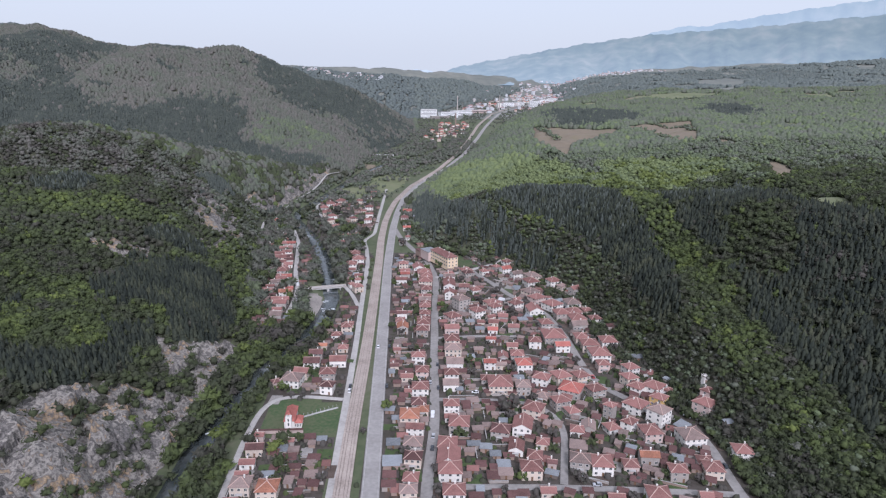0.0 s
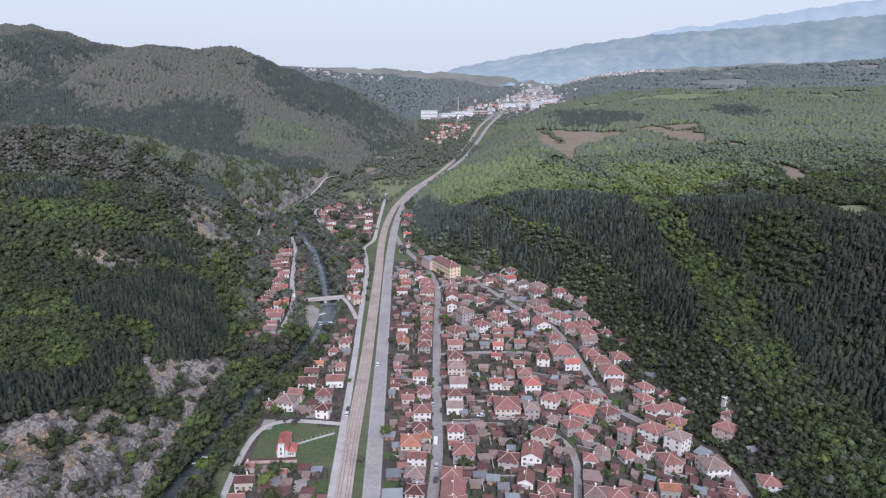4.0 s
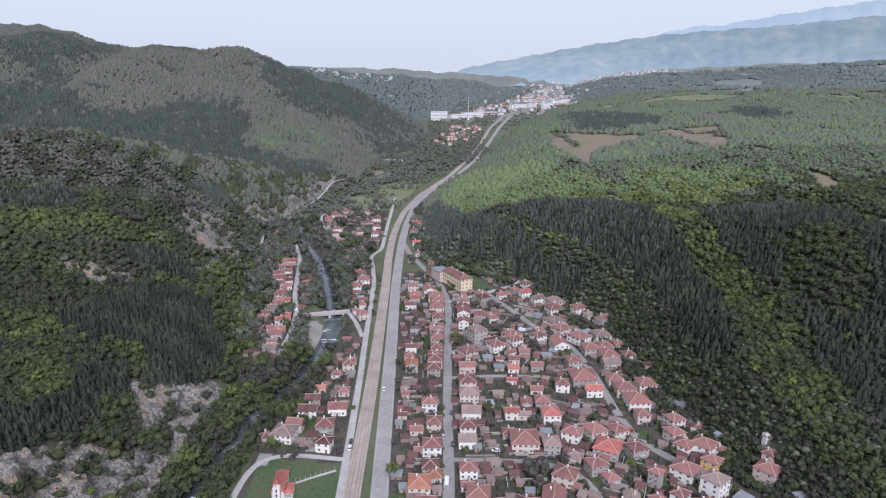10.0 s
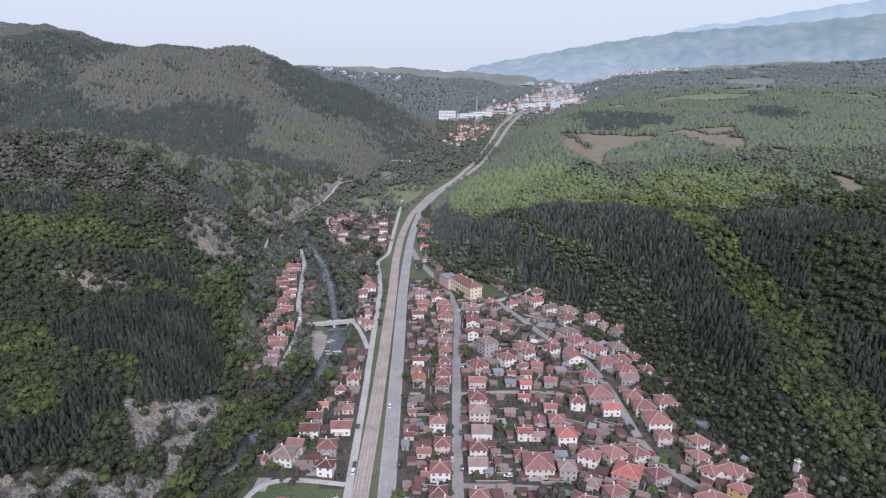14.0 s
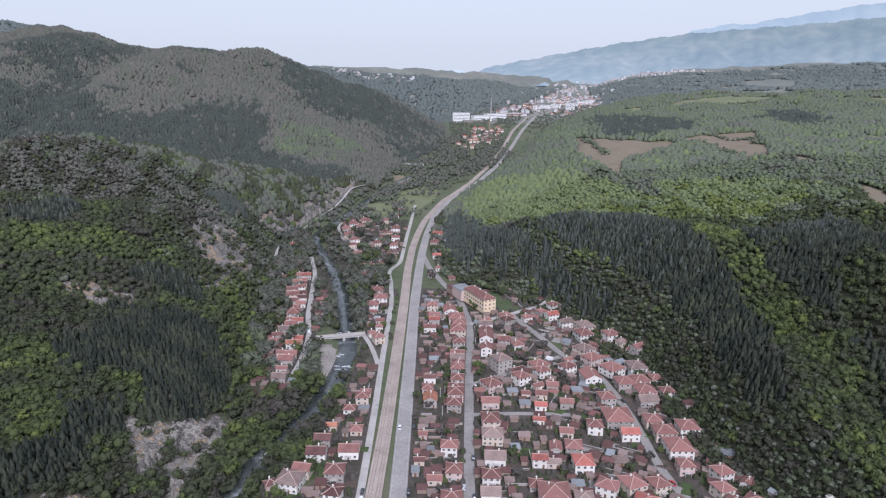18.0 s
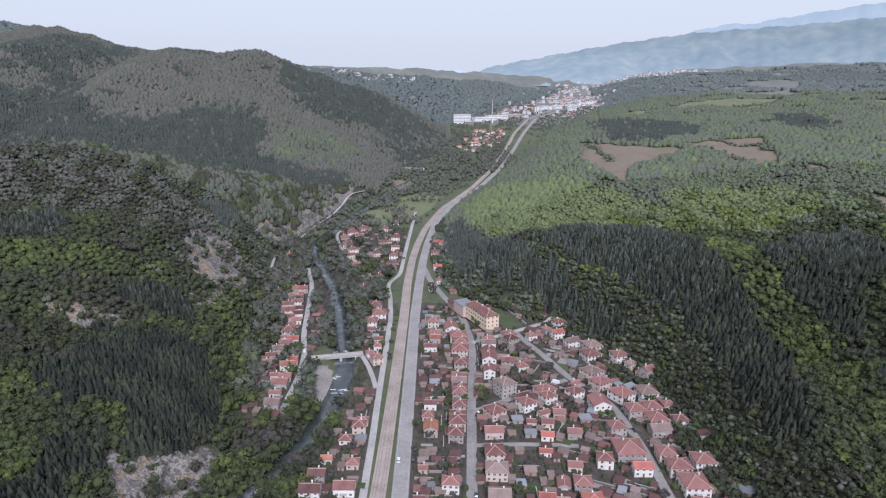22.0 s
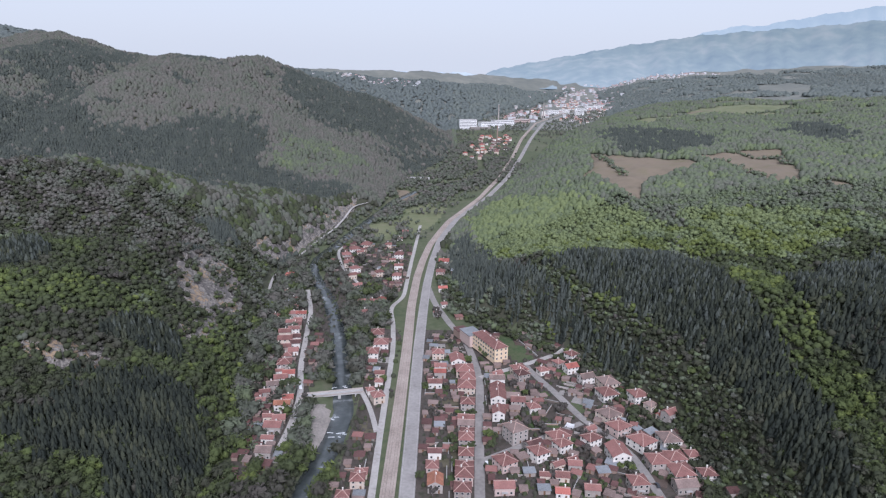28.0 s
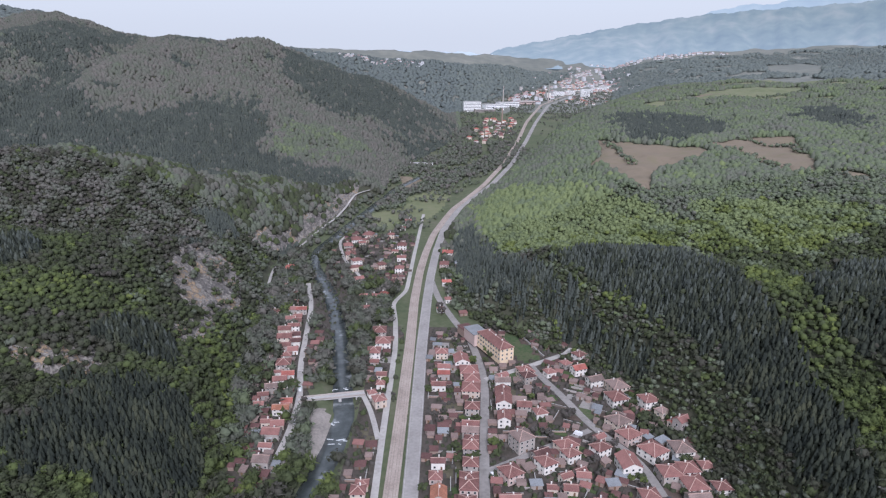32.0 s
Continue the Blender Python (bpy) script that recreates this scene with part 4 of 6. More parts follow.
def roof_mesh(w, d, eave, shape, rise):
    """Corner points, faces and ridge lines of a roof with overhanging eaves and a thickness."""
    o, t = 0.45, 0.16
    a, b = w / 2 + o, d / 2 + o
    drop = rise * o / (min(w, d) / 2)
    z, top = eave - drop, eave + rise
    if shape == "hip":
        if w >= d:
            r0, r1 = (-(w - d) / 2 - 0.15, 0, top), ((w - d) / 2 + 0.15, 0, top)
        else:
            r0, r1 = (0, -(d - w) / 2 - 0.15, top), (0, (d - w) / 2 + 0.15, top)
        c = [(-a, -b, z), (a, -b, z), (a, b, z), (-a, b, z)]
        v = c + [(x, y, h - t) for x, y, h in c] + [r0, r1]
        if w >= d:
            f = [(0, 1, 9, 8), (1, 2, 9), (2, 3, 8, 9), (3, 0, 8)]
            hips = [(c[0], r0), (c[3], r0), (c[1], r1), (c[2], r1), (r0, r1)]
        else:
            f = [(0, 1, 8), (1, 2, 9, 8), (2, 3, 9), (3, 0, 8, 9)]
            hips = [(c[0], r0), (c[1], r0), (c[2], r1), (c[3], r1), (r0, r1)]
        f += [(4, 7, 6, 5), (0, 4, 5, 1), (1, 5, 6, 2), (2, 6, 7, 3), (3, 7, 4, 0)]
        return v, f, hips
    if shape == "lean":
        hi = eave + rise
        v = [(-a, -b, eave), (a, -b, eave), (a, b, hi), (-a, b, hi)]
        v += [(x, y, h - 0.1) for x, y, h in v]
        return v, [(0, 1, 2, 3), (4, 7, 6, 5), (0, 4, 5, 1), (1, 5, 6, 2), (2, 6, 7, 3), (3, 7, 4, 0)], []
    prof = [(-b, z), (0, top), (b, z)] if shape == "gable" else [(-a, z), (0, top), (a, z)]
    ends = (-a, a) if shape == "gable" else (-b, b)
    v = []
    for e in ends:
        for p, h in prof + [(p, h - t) for p, h in prof]:
            v.append((e, p, h) if shape == "gable" else (p, e, h))
    f = [(0, 6, 7, 1), (1, 7, 8, 2), (4, 10, 9, 3), (5, 11, 10, 4), (0, 3, 9, 6), (2, 8, 11, 5), (0, 1, 4, 3), (1, 2, 5, 4), (6, 9, 10, 7), (7, 10, 11, 8)]
    if shape != "gable":
        f = [q[::-1] for q in f]
    return v, f, [(v[1], v[7])]


PLACED = []


def base_height(x, y, w, d):
    return float(ground_z(np.array([x - w / 3, x + w / 3, x, x]), np.array([y, y, y - d / 3, y + d / 3])).mean())


def openings(top, w, d, eave, x, near_by, step=2.7):
    """Windows on the front and on the flank that looks to the valley, storey by storey."""
    storeys = max(1, int((eave + 0.3) / 2.6))
    side = -1 if x > 0 else 1
    places = []
    for s in range(storeys):
        zz = 0.95 + s * 2.6
        if zz + 1.5 > eave + 0.25:
            break
        n = max(1, int(w / step))
        for k in range(n):
            if s == 0 and k == n // 2:
                continue
            places.append((pose((k + 0.5) * w / n - w / 2, -d / 2, zz)))
        n = max(1, int(d / 3.4))
        for k in range(n):
            places.append(pose(side * w / 2, (k + 0.5) * d / n - d / 2, zz, 0, 0, 90 * side))
    for m in places:
        win = new("window", WINDOW if near_by else FAR_WINDOW)
        win.parent = top
        win.matrix_basis = m
        if near_by:
            pane = new("pane", PANE)
            pane.parent = win
    n = max(1, int(w / step))
    door = new("door", LEAF_DOOR)
    door.parent = top
    door.matrix_basis = pose((n // 2 + 0.5) * w / n - w / 2, -d / 2, 0)


def house(x, y, rot, w, d, eave, shape, roof, wall, name="house", group="village houses", windows=True):
    rr = random.Random(int(x * 31 + y * 17))
    w, d, eave = w * 1.04, d * 1.14, eave * (1.05 if name == "house" else 1)
    top = new(name)
    top.matrix_basis = pose(x, y, base_height(x, y, w, d), 0, 0, rot)
    kind = {"hip": "hipped", "gable": "gabled", "front": "front-gabled", "lean": "lean-to"}[shape]
    storey = "two-storey" if eave > 4.2 else "low"
    if eave > 7:
        storey = "three-storey"
    tagged(top, f"{storey} {WSAID[wall]} house with {kind} {SAID[roof]} roof", "house", group)
    if name == "shed":
        tagged(top, f"small {WSAID[wall]} shed with {SAID[roof]} roof in a yard", "shed", "yard sheds")
    rise = min(w, d) / 2 * (0.5 if shape != "lean" else 0.22)
    v, f = box(-w / 2, w / 2, -d / 2, d / 2, -1.5, eave)
    if shape == "gable":
        v += [(-w / 2, 0, eave + rise - 0.05), (w / 2, 0, eave + rise - 0.05)]
        f += [(4, 8, 7), (5, 6, 9), (4, 5, 9, 8), (8, 9, 6, 7)]
    if shape == "front":
        v += [(0, -d / 2, eave + rise - 0.05), (0, d / 2, eave + rise - 0.05)]
        f += [(4, 5, 8), (6, 7, 9), (5, 6, 9, 8), (7, 4, 8, 9)]
    part("wall", v, f, WALLS[wall], top)
    v, f, lines = roof_mesh(w, d, eave, shape, rise)
    slab = part("roof", v, f, ROOFS[roof], top, SAID[roof] + " roof")
    if lines and y < 760:
        v, f = [], []
        for a, b in lines:
            p, q = bar(a, b, 0.14, len(v))
            v, f = v + p, f + q
        part("ridge_tile", v, f, RIDGE, slab, "mortared ridge tiles")
    if name == "house":
        if windows:
            openings(top, w, d, eave, x, y < 520)
        stack = new("chimney", CHIMNEY)
        stack.parent = top
        stack.matrix_basis = pose(rr.uniform(-0.2, 0.2) * w, rr.uniform(0.05, 0.2) * d, eave + rise * 0.45)
        if rr.random() < 0.45 and y < 600 and min(w, d) > 6:
            porch = part("porch", *boxes((-1.6, 1.6, -d / 2 - 1.6, -d / 2 - 0.01, 2.3, 2.45), (-1.5, -1.35, -d / 2 - 1.55, -d / 2 - 1.4, -0.6, 2.3), (1.35, 1.5, -d / 2 - 1.55, -d / 2 - 1.4, -0.6, 2.3)), CONCRETE, top, "concrete porch slab on two posts")
    else:
        door = new("door", LEAF_DOOR)
        door.parent = top
        door.matrix_basis = pose(0, -d / 2, 0)
    PLACED.append((x, y, max(w, d) / 2))
    return top


def shed(*a):
    return house(*a, name="shed")


house(131, 337, -6, 5.2, 3.9, 3.6, "gable", "rose", "cream")
house(91, 337, -5, 6.6, 5.1, 3.2, "gable", "rose", "pink")
house(109.6, 337.4, -6, 9.2, 8.3, 4.9, "hip", "rose", "white")
house(20, 341, -2, 9.1, 7.2, 5.4, "hip", "rose", "white")
house(0, 342, 0, 7.1, 5.6, 5.1, "hip", "grey", "cream")
house(61.9, 342.3, -2, 6.2, 4.2, 3.4, "gable", "rose", "cream")
shed(79.9, 342.3, -5, 4.2, 3.0, 2.6, "lean", "dark", "render")
shed(32.0, 344.9, -2, 3.0, 3.0, 2.6, "lean", "tin", "wood")
house(-62, 346, 0, 8.7, 8.1, 5.0, "hip", "orange", "cream")
house(-74, 348, 0, 8.2, 7.2, 5.6, "hip", "grey", "cream")
shed(-9.0, 349.0, 1, 5.8, 3.6, 2.7, "lean", "dark", "render")
house(1, 353, -6, 6.4, 6.1, 3.6, "hip", "rose", "plaster")
house(125, 354, -6, 7.6, 6.2, 5.4, "hip", "rose", "render")
house(142.5, 356.1, -7, 8.2, 7.8, 4.9, "hip", "rose", "cream")
house(-76, 357, 2, 5.4, 3.7, 3.6, "gable", "rose", "cream")
shed(45, 357, -2, 6.0, 4.3, 2.5, "lean", "grey", "block")
house(19.1, 357.7, -2, 10.1, 9.0, 5.1, "hip", "rose", "white")
house(57, 358, -2, 9.2, 7.8, 5.2, "hip", "rose", "cream")
house(105, 361, -5, 6.7, 5.9, 3.8, "hip", "rose", "pink")
house(91, 361, -5, 9.4, 8.9, 5.2, "hip", "rose", "white")
house(68, 363, -13, 4.0, 3.0, 3.8, "gable", "dark", "pink")
house(142, 363, -7, 6.8, 6.6, 3.5, "hip", "rose", "pink")
shed(123, 363, -6, 4.6, 3.0, 2.5, "lean", "dark", "block")
house(81.4, 363.2, -13, 8.9, 7.4, 5.5, "hip", "grey", "plaster")
shed(45, 364, -2, 5.6, 4.1, 2.3, "lean", "tin", "wood")
house(-76, 367, 2, 6.6, 4.1, 3.2, "gable", "rose", "white")
house(2, 367, -6, 7.8, 6.3, 5.4, "hip", "dark", "cream")
shed(-8, 367, 1, 8.3, 6.3, 2.3, "lean", "tin", "block")
house(19, 367, -6, 10.0, 11.1, 5.0, "front", "rose", "white")
house(116, 367, -6, 8.5, 5.1, 4.6, "gable", "orange", "plaster")
house(163, 369, -7, 8.1, 7.5, 5.0, "hip", "rose", "white")
house(61, 370, -13, 6.6, 6.5, 3.2, "hip", "rose", "white")
shed(42, 372, -2, 4.7, 3.4, 2.5, "lean", "tin", "block")
house(53, 377, -13, 6.8, 7.5, 3.5, "front", "rose", "white")
house(-75, 378, 2, 8.0, 5.2, 4.3, "gable", "dark", "cream")
shed(38, 378, -6, 5.3, 3.5, 2.7, "lean", "tin", "block")
shed(84.5, 378.6, -14, 7.8, 5.9, 2.5, "lean", "grey", "wood")
house(19.0, 379.0, -6, 8.7, 8.6, 4.9, "hip", "rose", "pink")
house(2, 380, -6, 8.7, 7.7, 4.9, "hip", "grey", "plaster")
house(67, 381, -14, 5.8, 5.3, 3.4, "hip", "rose", "cream")
shed(-8, 383, 1, 6.0, 4.5, 2.5, "lean", "tin", "wood")
shed(74.6, 383.6, -14, 3.0, 3.0, 2.3, "lean", "dark", "render")
house(143.6, 384.0, 6, 11.3, 10.2, 5.1, "hip", "grey", "white")
house(-60, 385, 2, 4.8, 3.0, 3.2, "gable", "rose", "render")
shed(50, 385, -14, 5.3, 3.6, 2.2, "lean", "dark", "block")
shed(97, 385, -14, 3.3, 3.0, 2.8, "lean", "dark", "block")
shed(-44, 387, 1, 4.3, 3.0, 2.4, "lean", "tin", "wood")
house(124, 388, 6, 9.1, 8.8, 5.2, "hip", "rose", "pink")
house(-76, 390, -2, 4.9, 3.3, 3.4, "gable", "rose", "pink")
house(47, 391, -14, 9.1, 7.5, 4.9, "hip", "dark", "plaster")
shed(167, 392, 6, 4.5, 3.2, 2.3, "lean", "tin", "wood")
house(87.2, 392.2, -14, 6.6, 5.9, 3.5, "hip", "rose", "white")
house(3, 394, -6, 8.5, 5.2, 4.9, "gable", "rose", "white")
house(59, 395, -14, 9.2, 10.2, 5.4, "front", "rose", "white")
house(106, 395, 17, 6.5, 6.4, 3.2, "hip", "rose", "white")
house(94, 396, -14, 6.6, 7.4, 3.2, "front", "grey", "render")
shed(144.5, 396.8, 39, 7.5, 4.7, 2.3, "lean", "tin", "block")
house(116, 397, 43, 7.0, 5.5, 5.1, "hip", "rose", "white")
house(26, 398, -6, 9.9, 9.5, 5.3, "hip", "rose", "render")
shed(50, 403, -2, 4.0, 3.0, 2.3, "lean", "tin", "block")
house(134, 403, 39, 9.2, 8.2, 8.3, "hip", "grey", "white")
house(0, 406, -1, 9.5, 9.4, 5.4, "hip", "orange", "cream")
house(22, 407, -1, 5.9, 3.8, 3.1, "gable", "rose", "white")
house(109, 409, -45, 5.2, 4.4, 7.8, "hip", "rose", "plaster")
house(162, 410, 39, 9.4, 8.6, 5.5, "hip", "rose", "pink")
house(89, 412, 17, 6.3, 6.3, 3.4, "hip", "rose", "plaster")
house(68, 413, -28, 9.8, 8.9, 5.0, "hip", "rose", "cream")
house(6.8, 415.0, -1, 6.6, 5.7, 3.1, "hip", "orange", "cream")
house(125.9, 416.0, 43, 10.3, 9.7, 5.1, "hip", "rose", "white")
house(166, 417, 39, 5.8, 4.7, 3.1, "hip", "rose", "pink")
house(23, 418, -1, 8.0, 6.7, 4.9, "hip", "rose", "white")
house(5, 420, -1, 7.4, 7.1, 4.9, "hip", "dark", "render")
house(84.3, 420.3, 17, 8.7, 6.9, 5.4, "hip", "rose", "render")
house(141.1, 422.0, 43, 7.0, 7.0, 5.5, "hip", "rose", "ochre")
house(76, 429, -28, 7.0, 5.8, 3.3, "hip", "grey", "pink")
house(151, 434, 43, 4.4, 3.6, 3.4, "hip", "rose", "pink")
house(108, 434, 20, 9.0, 7.4, 5.0, "hip", "rose", "render")
house(-1, 435, -1, 3.8, 3.0, 3.4, "gable", "rose", "pink")
house(94, 435, -28, 11.7, 10.9, 5.0, "hip", "bright", "plaster")
house(133, 436, -45, 8.0, 7.3, 5.1, "hip", "rose", "white")
house(143, 436, 43, 9.7, 9.4, 5.4, "hip", "rose", "white")
house(6, 437, -1, 9.0, 7.8, 5.4, "hip", "rose", "white")
shed(29, 438, -2, 3.2, 3.0, 2.7, "lean", "tin", "render")
house(66, 438, -2, 7.8, 7.5, 5.5, "hip", "grey", "plaster")
house(-48, 440, -10, 7.1, 5.9, 5.3, "hip", "dark", "white")
house(53, 442, -2, 13.2, 12.4, 5.4, "hip", "rose", "cream")
house(24, 443, -1, 8.5, 6.7, 4.4, "gable", "grey", "white")
shed(154, 444, 43, 3.0, 3.0, 2.8, "lean", "tin", "render")
house(132, 447, 20, 7.5, 7.0, 5.5, "hip", "rose", "cream")
house(-79, 448, 32, 4.9, 4.0, 3.6, "hip", "dark", "pink")
house(79, 448, -28, 9.1, 7.3, 5.2, "hip", "rose", "white")
house(-70, 450, -10, 10.6, 9.7, 5.1, "hip", "grey", "white")
house(91, 450, 20, 9.4, 8.9, 5.5, "hip", "rose", "cream")
house(103, 450, 20, 8.2, 7.6, 5.4, "hip", "rose", "cream")
house(46, 451, -2, 6.0, 5.6, 3.1, "hip", "rose", "plaster")
shed(66, 452, -2, 5.4, 3.8, 2.3, "lean", "tin", "block")
house(-2, 454, -1, 6.7, 4.2, 3.3, "gable", "rose", "cream")
house(147, 454, -45, 4.7, 5.3, 3.2, "front", "rose", "white")
house(25, 455, -1, 8.1, 6.9, 5.2, "hip", "rose", "white")
house(-50, 457, 1, 8.8, 7.4, 5.3, "hip", "rose", "render")
house(-66, 459, -10, 8.1, 6.2, 4.8, "gable", "rose", "cream")
house(7.3, 459.1, -2, 7.5, 7.4, 5.1, "hip", "rose", "pink")
house(137, 460, 20, 7.8, 7.1, 5.3, "hip", "rose", "white")
house(121, 465, 1, 7.0, 6.5, 5.3, "hip", "rose", "pink")
house(71, 466, 1, 9.1, 8.5, 5.6, "hip", "bright", "white")
house(57, 468, -2, 6.3, 3.7, 3.4, "gable", "grey", "cream")
house(-10, 469, 1, 4.9, 3.4, 3.2, "gable", "dark", "cream")
house(50, 469, -2, 7.0, 4.7, 4.9, "gable", "bright", "white")
house(28, 471, -2, 9.9, 7.6, 4.6, "gable", "grey", "white")
shed(91, 471, 1, 7.1, 4.8, 2.3, "lean", "grey", "block")
house(-62, 473, 1, 9.2, 6.9, 4.8, "gable", "dark", "white")
house(-46, 476, 1, 9.6, 6.9, 4.5, "gable", "rose", "white")
shed(147, 476, 1, 6.5, 3.9, 2.9, "lean", "tin", "wood")
house(5, 479, -2, 7.9, 6.3, 5.6, "hip", "rose", "white")
house(69, 480, -5, 8.0, 7.5, 4.9, "hip", "rose", "render")
house(60, 481, -5, 5.8, 6.5, 3.2, "front", "rose", "render")
house(123, 481, 1, 11.8, 11.7, 5.1, "hip", "rose", "white")
house(-61, 485, 1, 8.0, 5.8, 5.0, "gable", "dark", "render")
house(28, 490, -2, 10.4, 8.2, 5.4, "hip", "grey", "cream")
house(-9, 493, 1, 4.4, 3.2, 3.2, "gable", "rose", "pink")
house(101.3, 493.0, 1, 9.0, 6.0, 4.7, "gable", "bright", "white")
house(120, 494, 1, 10.6, 8.5, 5.4, "hip", "rose", "cream")
house(68, 495, -5, 6.8, 4.9, 3.5, "gable", "rose", "cream")
house(-45, 497, 1, 6.0, 5.4, 3.2, "hip", "rose", "cream")
house(84, 499, -5, 7.6, 6.9, 5.2, "hip", "rose", "white")
house(134, 499, 1, 10.0, 9.1, 5.2, "hip", "rose", "white")
house(-59, 500, 1, 5.3, 3.6, 3.4, "gable", "orange", "cream")
house(117, 505, 1, 8.5, 8.1, 5.1, "hip", "rose", "cream")
house(28, 506, 3, 9.3, 9.2, 5.0, "hip", "rose", "cream")
house(55, 507, -5, 6.2, 3.5, 3.2, "gable", "bright", "white")
house(98.4, 508.0, 1, 14.1, 13.4, 5.3, "hip", "rose", "render")
house(-52, 519, 1, 6.3, 5.2, 3.1, "hip", "rose", "white")
shed(143, 521, 8, 6.5, 3.7, 2.8, "lean", "dark", "render")
house(58.0, 522.1, -5, 6.4, 4.7, 3.3, "gable", "bright", "white")
house(8, 523, -2, 8.0, 7.2, 5.4, "hip", "rose", "render")
house(73, 523, -5, 7.3, 4.7, 4.5, "gable", "rose", "render")
house(29, 526, 3, 9.7, 6.1, 4.5, "gable", "rose", "pink")
house(97, 528, 8, 8.6, 7.7, 5.5, "hip", "rose", "plaster")
house(121, 528, 8, 10.7, 6.9, 4.3, "gable", "grey", "render")
house(-6, 529, 1, 7.3, 8.1, 5.0, "front", "orange", "plaster")
house(-46, 530, 2, 7.0, 6.5, 5.1, "hip", "rose", "cream")
house(60, 535, -5, 6.6, 5.0, 3.2, "gable", "rose", "cream")
house(51, 535, -5, 5.1, 3.5, 3.6, "gable", "rose", "cream")
house(9.1, 535.1, -2, 8.8, 8.2, 5.6, "hip", "rose", "pink")
house(135, 536, 8, 7.7, 6.4, 5.1, "hip", "rose", "white")
house(-45.1, 536.9, 2, 6.1, 5.1, 3.7, "hip", "rose", "cream")
house(122, 538, 8, 10.6, 10.5, 5.0, "hip", "rose", "white")
shed(82, 539, 8, 6.1, 4.4, 2.9, "lean", "tin", "block")
house(9.2, 541.1, -2, 8.9, 8.2, 5.1, "hip", "rose", "plaster")
house(68, 544, -5, 6.7, 4.6, 3.7, "gable", "rose", "plaster")
house(59, 544, 29, 6.3, 3.9, 3.5, "gable", "rose", "cream")
house(-8, 545, 1, 6.2, 6.2, 3.3, "hip", "rose", "pink")
house(112.4, 546.2, 8, 10.3, 8.9, 5.5, "hip", "rose", "render")
house(31, 547, 30, 9.3, 9.1, 5.0, "hip", "rose", "pink")
house(67, 548, 29, 5.8, 3.6, 3.3, "gable", "rose", "render")
house(123, 550, 8, 9.2, 8.1, 5.0, "hip", "rose", "white")
house(93, 553, 8, 9.9, 11.0, 5.5, "front", "rose", "white")
shed(41, 553, 30, 5.8, 4.1, 2.4, "lean", "grey", "wood")
house(50, 554, 29, 8.4, 8.2, 5.3, "hip", "rose", "white")
house(-101, 554, -2, 8.2, 6.4, 4.6, "gable", "grey", "plaster")
house(134, 554, 8, 7.0, 5.8, 3.6, "hip", "rose", "cream")
house(10.3, 554.1, -2, 7.6, 7.0, 5.2, "hip", "rose", "plaster")
house(-7, 556, 1, 7.0, 4.3, 4.5, "gable", "dark", "white")
shed(82, 557, 33, 4.4, 3.3, 2.7, "lean", "grey", "block")
house(48.1, 560.9, 29, 8.6, 6.2, 5.0, "gable", "dark", "render")
house(64, 561, 29, 8.1, 6.9, 5.1, "hip", "rose", "white")
shed(130, 563, 8, 5.3, 3.4, 2.9, "lean", "grey", "block")
house(109.3, 565.2, 33, 11.3, 10.6, 5.1, "hip", "rose", "white")
house(81, 566, 33, 8.7, 6.9, 5.2, "hip", "rose", "white")
house(125, 567, 8, 10.3, 9.9, 5.4, "hip", "grey", "white")
house(-103, 568, -2, 6.7, 3.8, 3.3, "gable", "rose", "white")
house(62.7, 568.0, 29, 10.2, 8.2, 5.5, "hip", "rose", "cream")
house(10.7, 570.1, -2, 8.0, 7.7, 4.9, "hip", "rose", "plaster")
house(38.9, 573.1, 29, 10.0, 9.6, 8.2, "hip", "grey", "plaster")
house(11.2, 575.0, -3, 7.3, 7.1, 5.0, "hip", "rose", "render")
shed(118, 577, 33, 6.8, 3.9, 2.6, "lean", "tin", "render")
house(83.0, 577.7, 33, 5.8, 3.9, 3.5, "gable", "rose", "pink")
house(99.6, 579.4, 33, 10.6, 8.8, 5.0, "hip", "rose", "pink")
shed(111, 580, 33, 4.7, 3.0, 2.3, "lean", "tin", "wood")
house(-103, 580, -2, 9.5, 6.5, 4.5, "gable", "rose", "plaster")
shed(-113, 582, -2, 4.4, 3.0, 2.2, "lean", "tin", "render")
house(10.8, 585.1, -3, 9.0, 6.0, 4.8, "gable", "grey", "render")
shed(-5, 587, 1, 5.7, 4.0, 2.3, "lean", "tin", "render")
house(132, 588, 33, 8.5, 5.5, 4.5, "gable", "rose", "plaster")
house(-109, 591, 5, 5.8, 3.6, 3.7, "gable", "rose", "cream")
house(11.0, 591.1, -3, 9.2, 5.5, 4.9, "gable", "rose", "render")
house(128, 592, 33, 4.3, 3.0, 3.2, "gable", "bright", "cream")
shed(-5, 592, 1, 5.9, 3.4, 2.7, "lean", "dark", "render")
house(97, 593, 33, 10.5, 9.7, 5.0, "hip", "grey", "cream")
house(31, 597, -3, 7.2, 8.0, 5.5, "front", "rose", "white")
house(125, 602, 33, 6.2, 5.3, 3.7, "hip", "grey", "cream")
shed(106, 604, 18, 4.6, 3.0, 2.4, "lean", "rose", "block")
house(53, 604, 18, 7.0, 6.4, 3.7, "hip", "rose", "white")
house(-104, 605, 5, 9.5, 5.4, 4.7, "gable", "orange", "white")
house(44, 610, -3, 8.2, 6.1, 5.0, "gable", "rose", "render")
house(-119, 610, 5, 5.5, 4.2, 3.8, "gable", "rose", "white")
house(12.4, 610.1, -3, 8.2, 7.6, 5.2, "hip", "rose", "plaster")
house(120, 613, 18, 9.6, 8.7, 5.4, "hip", "rose", "white")
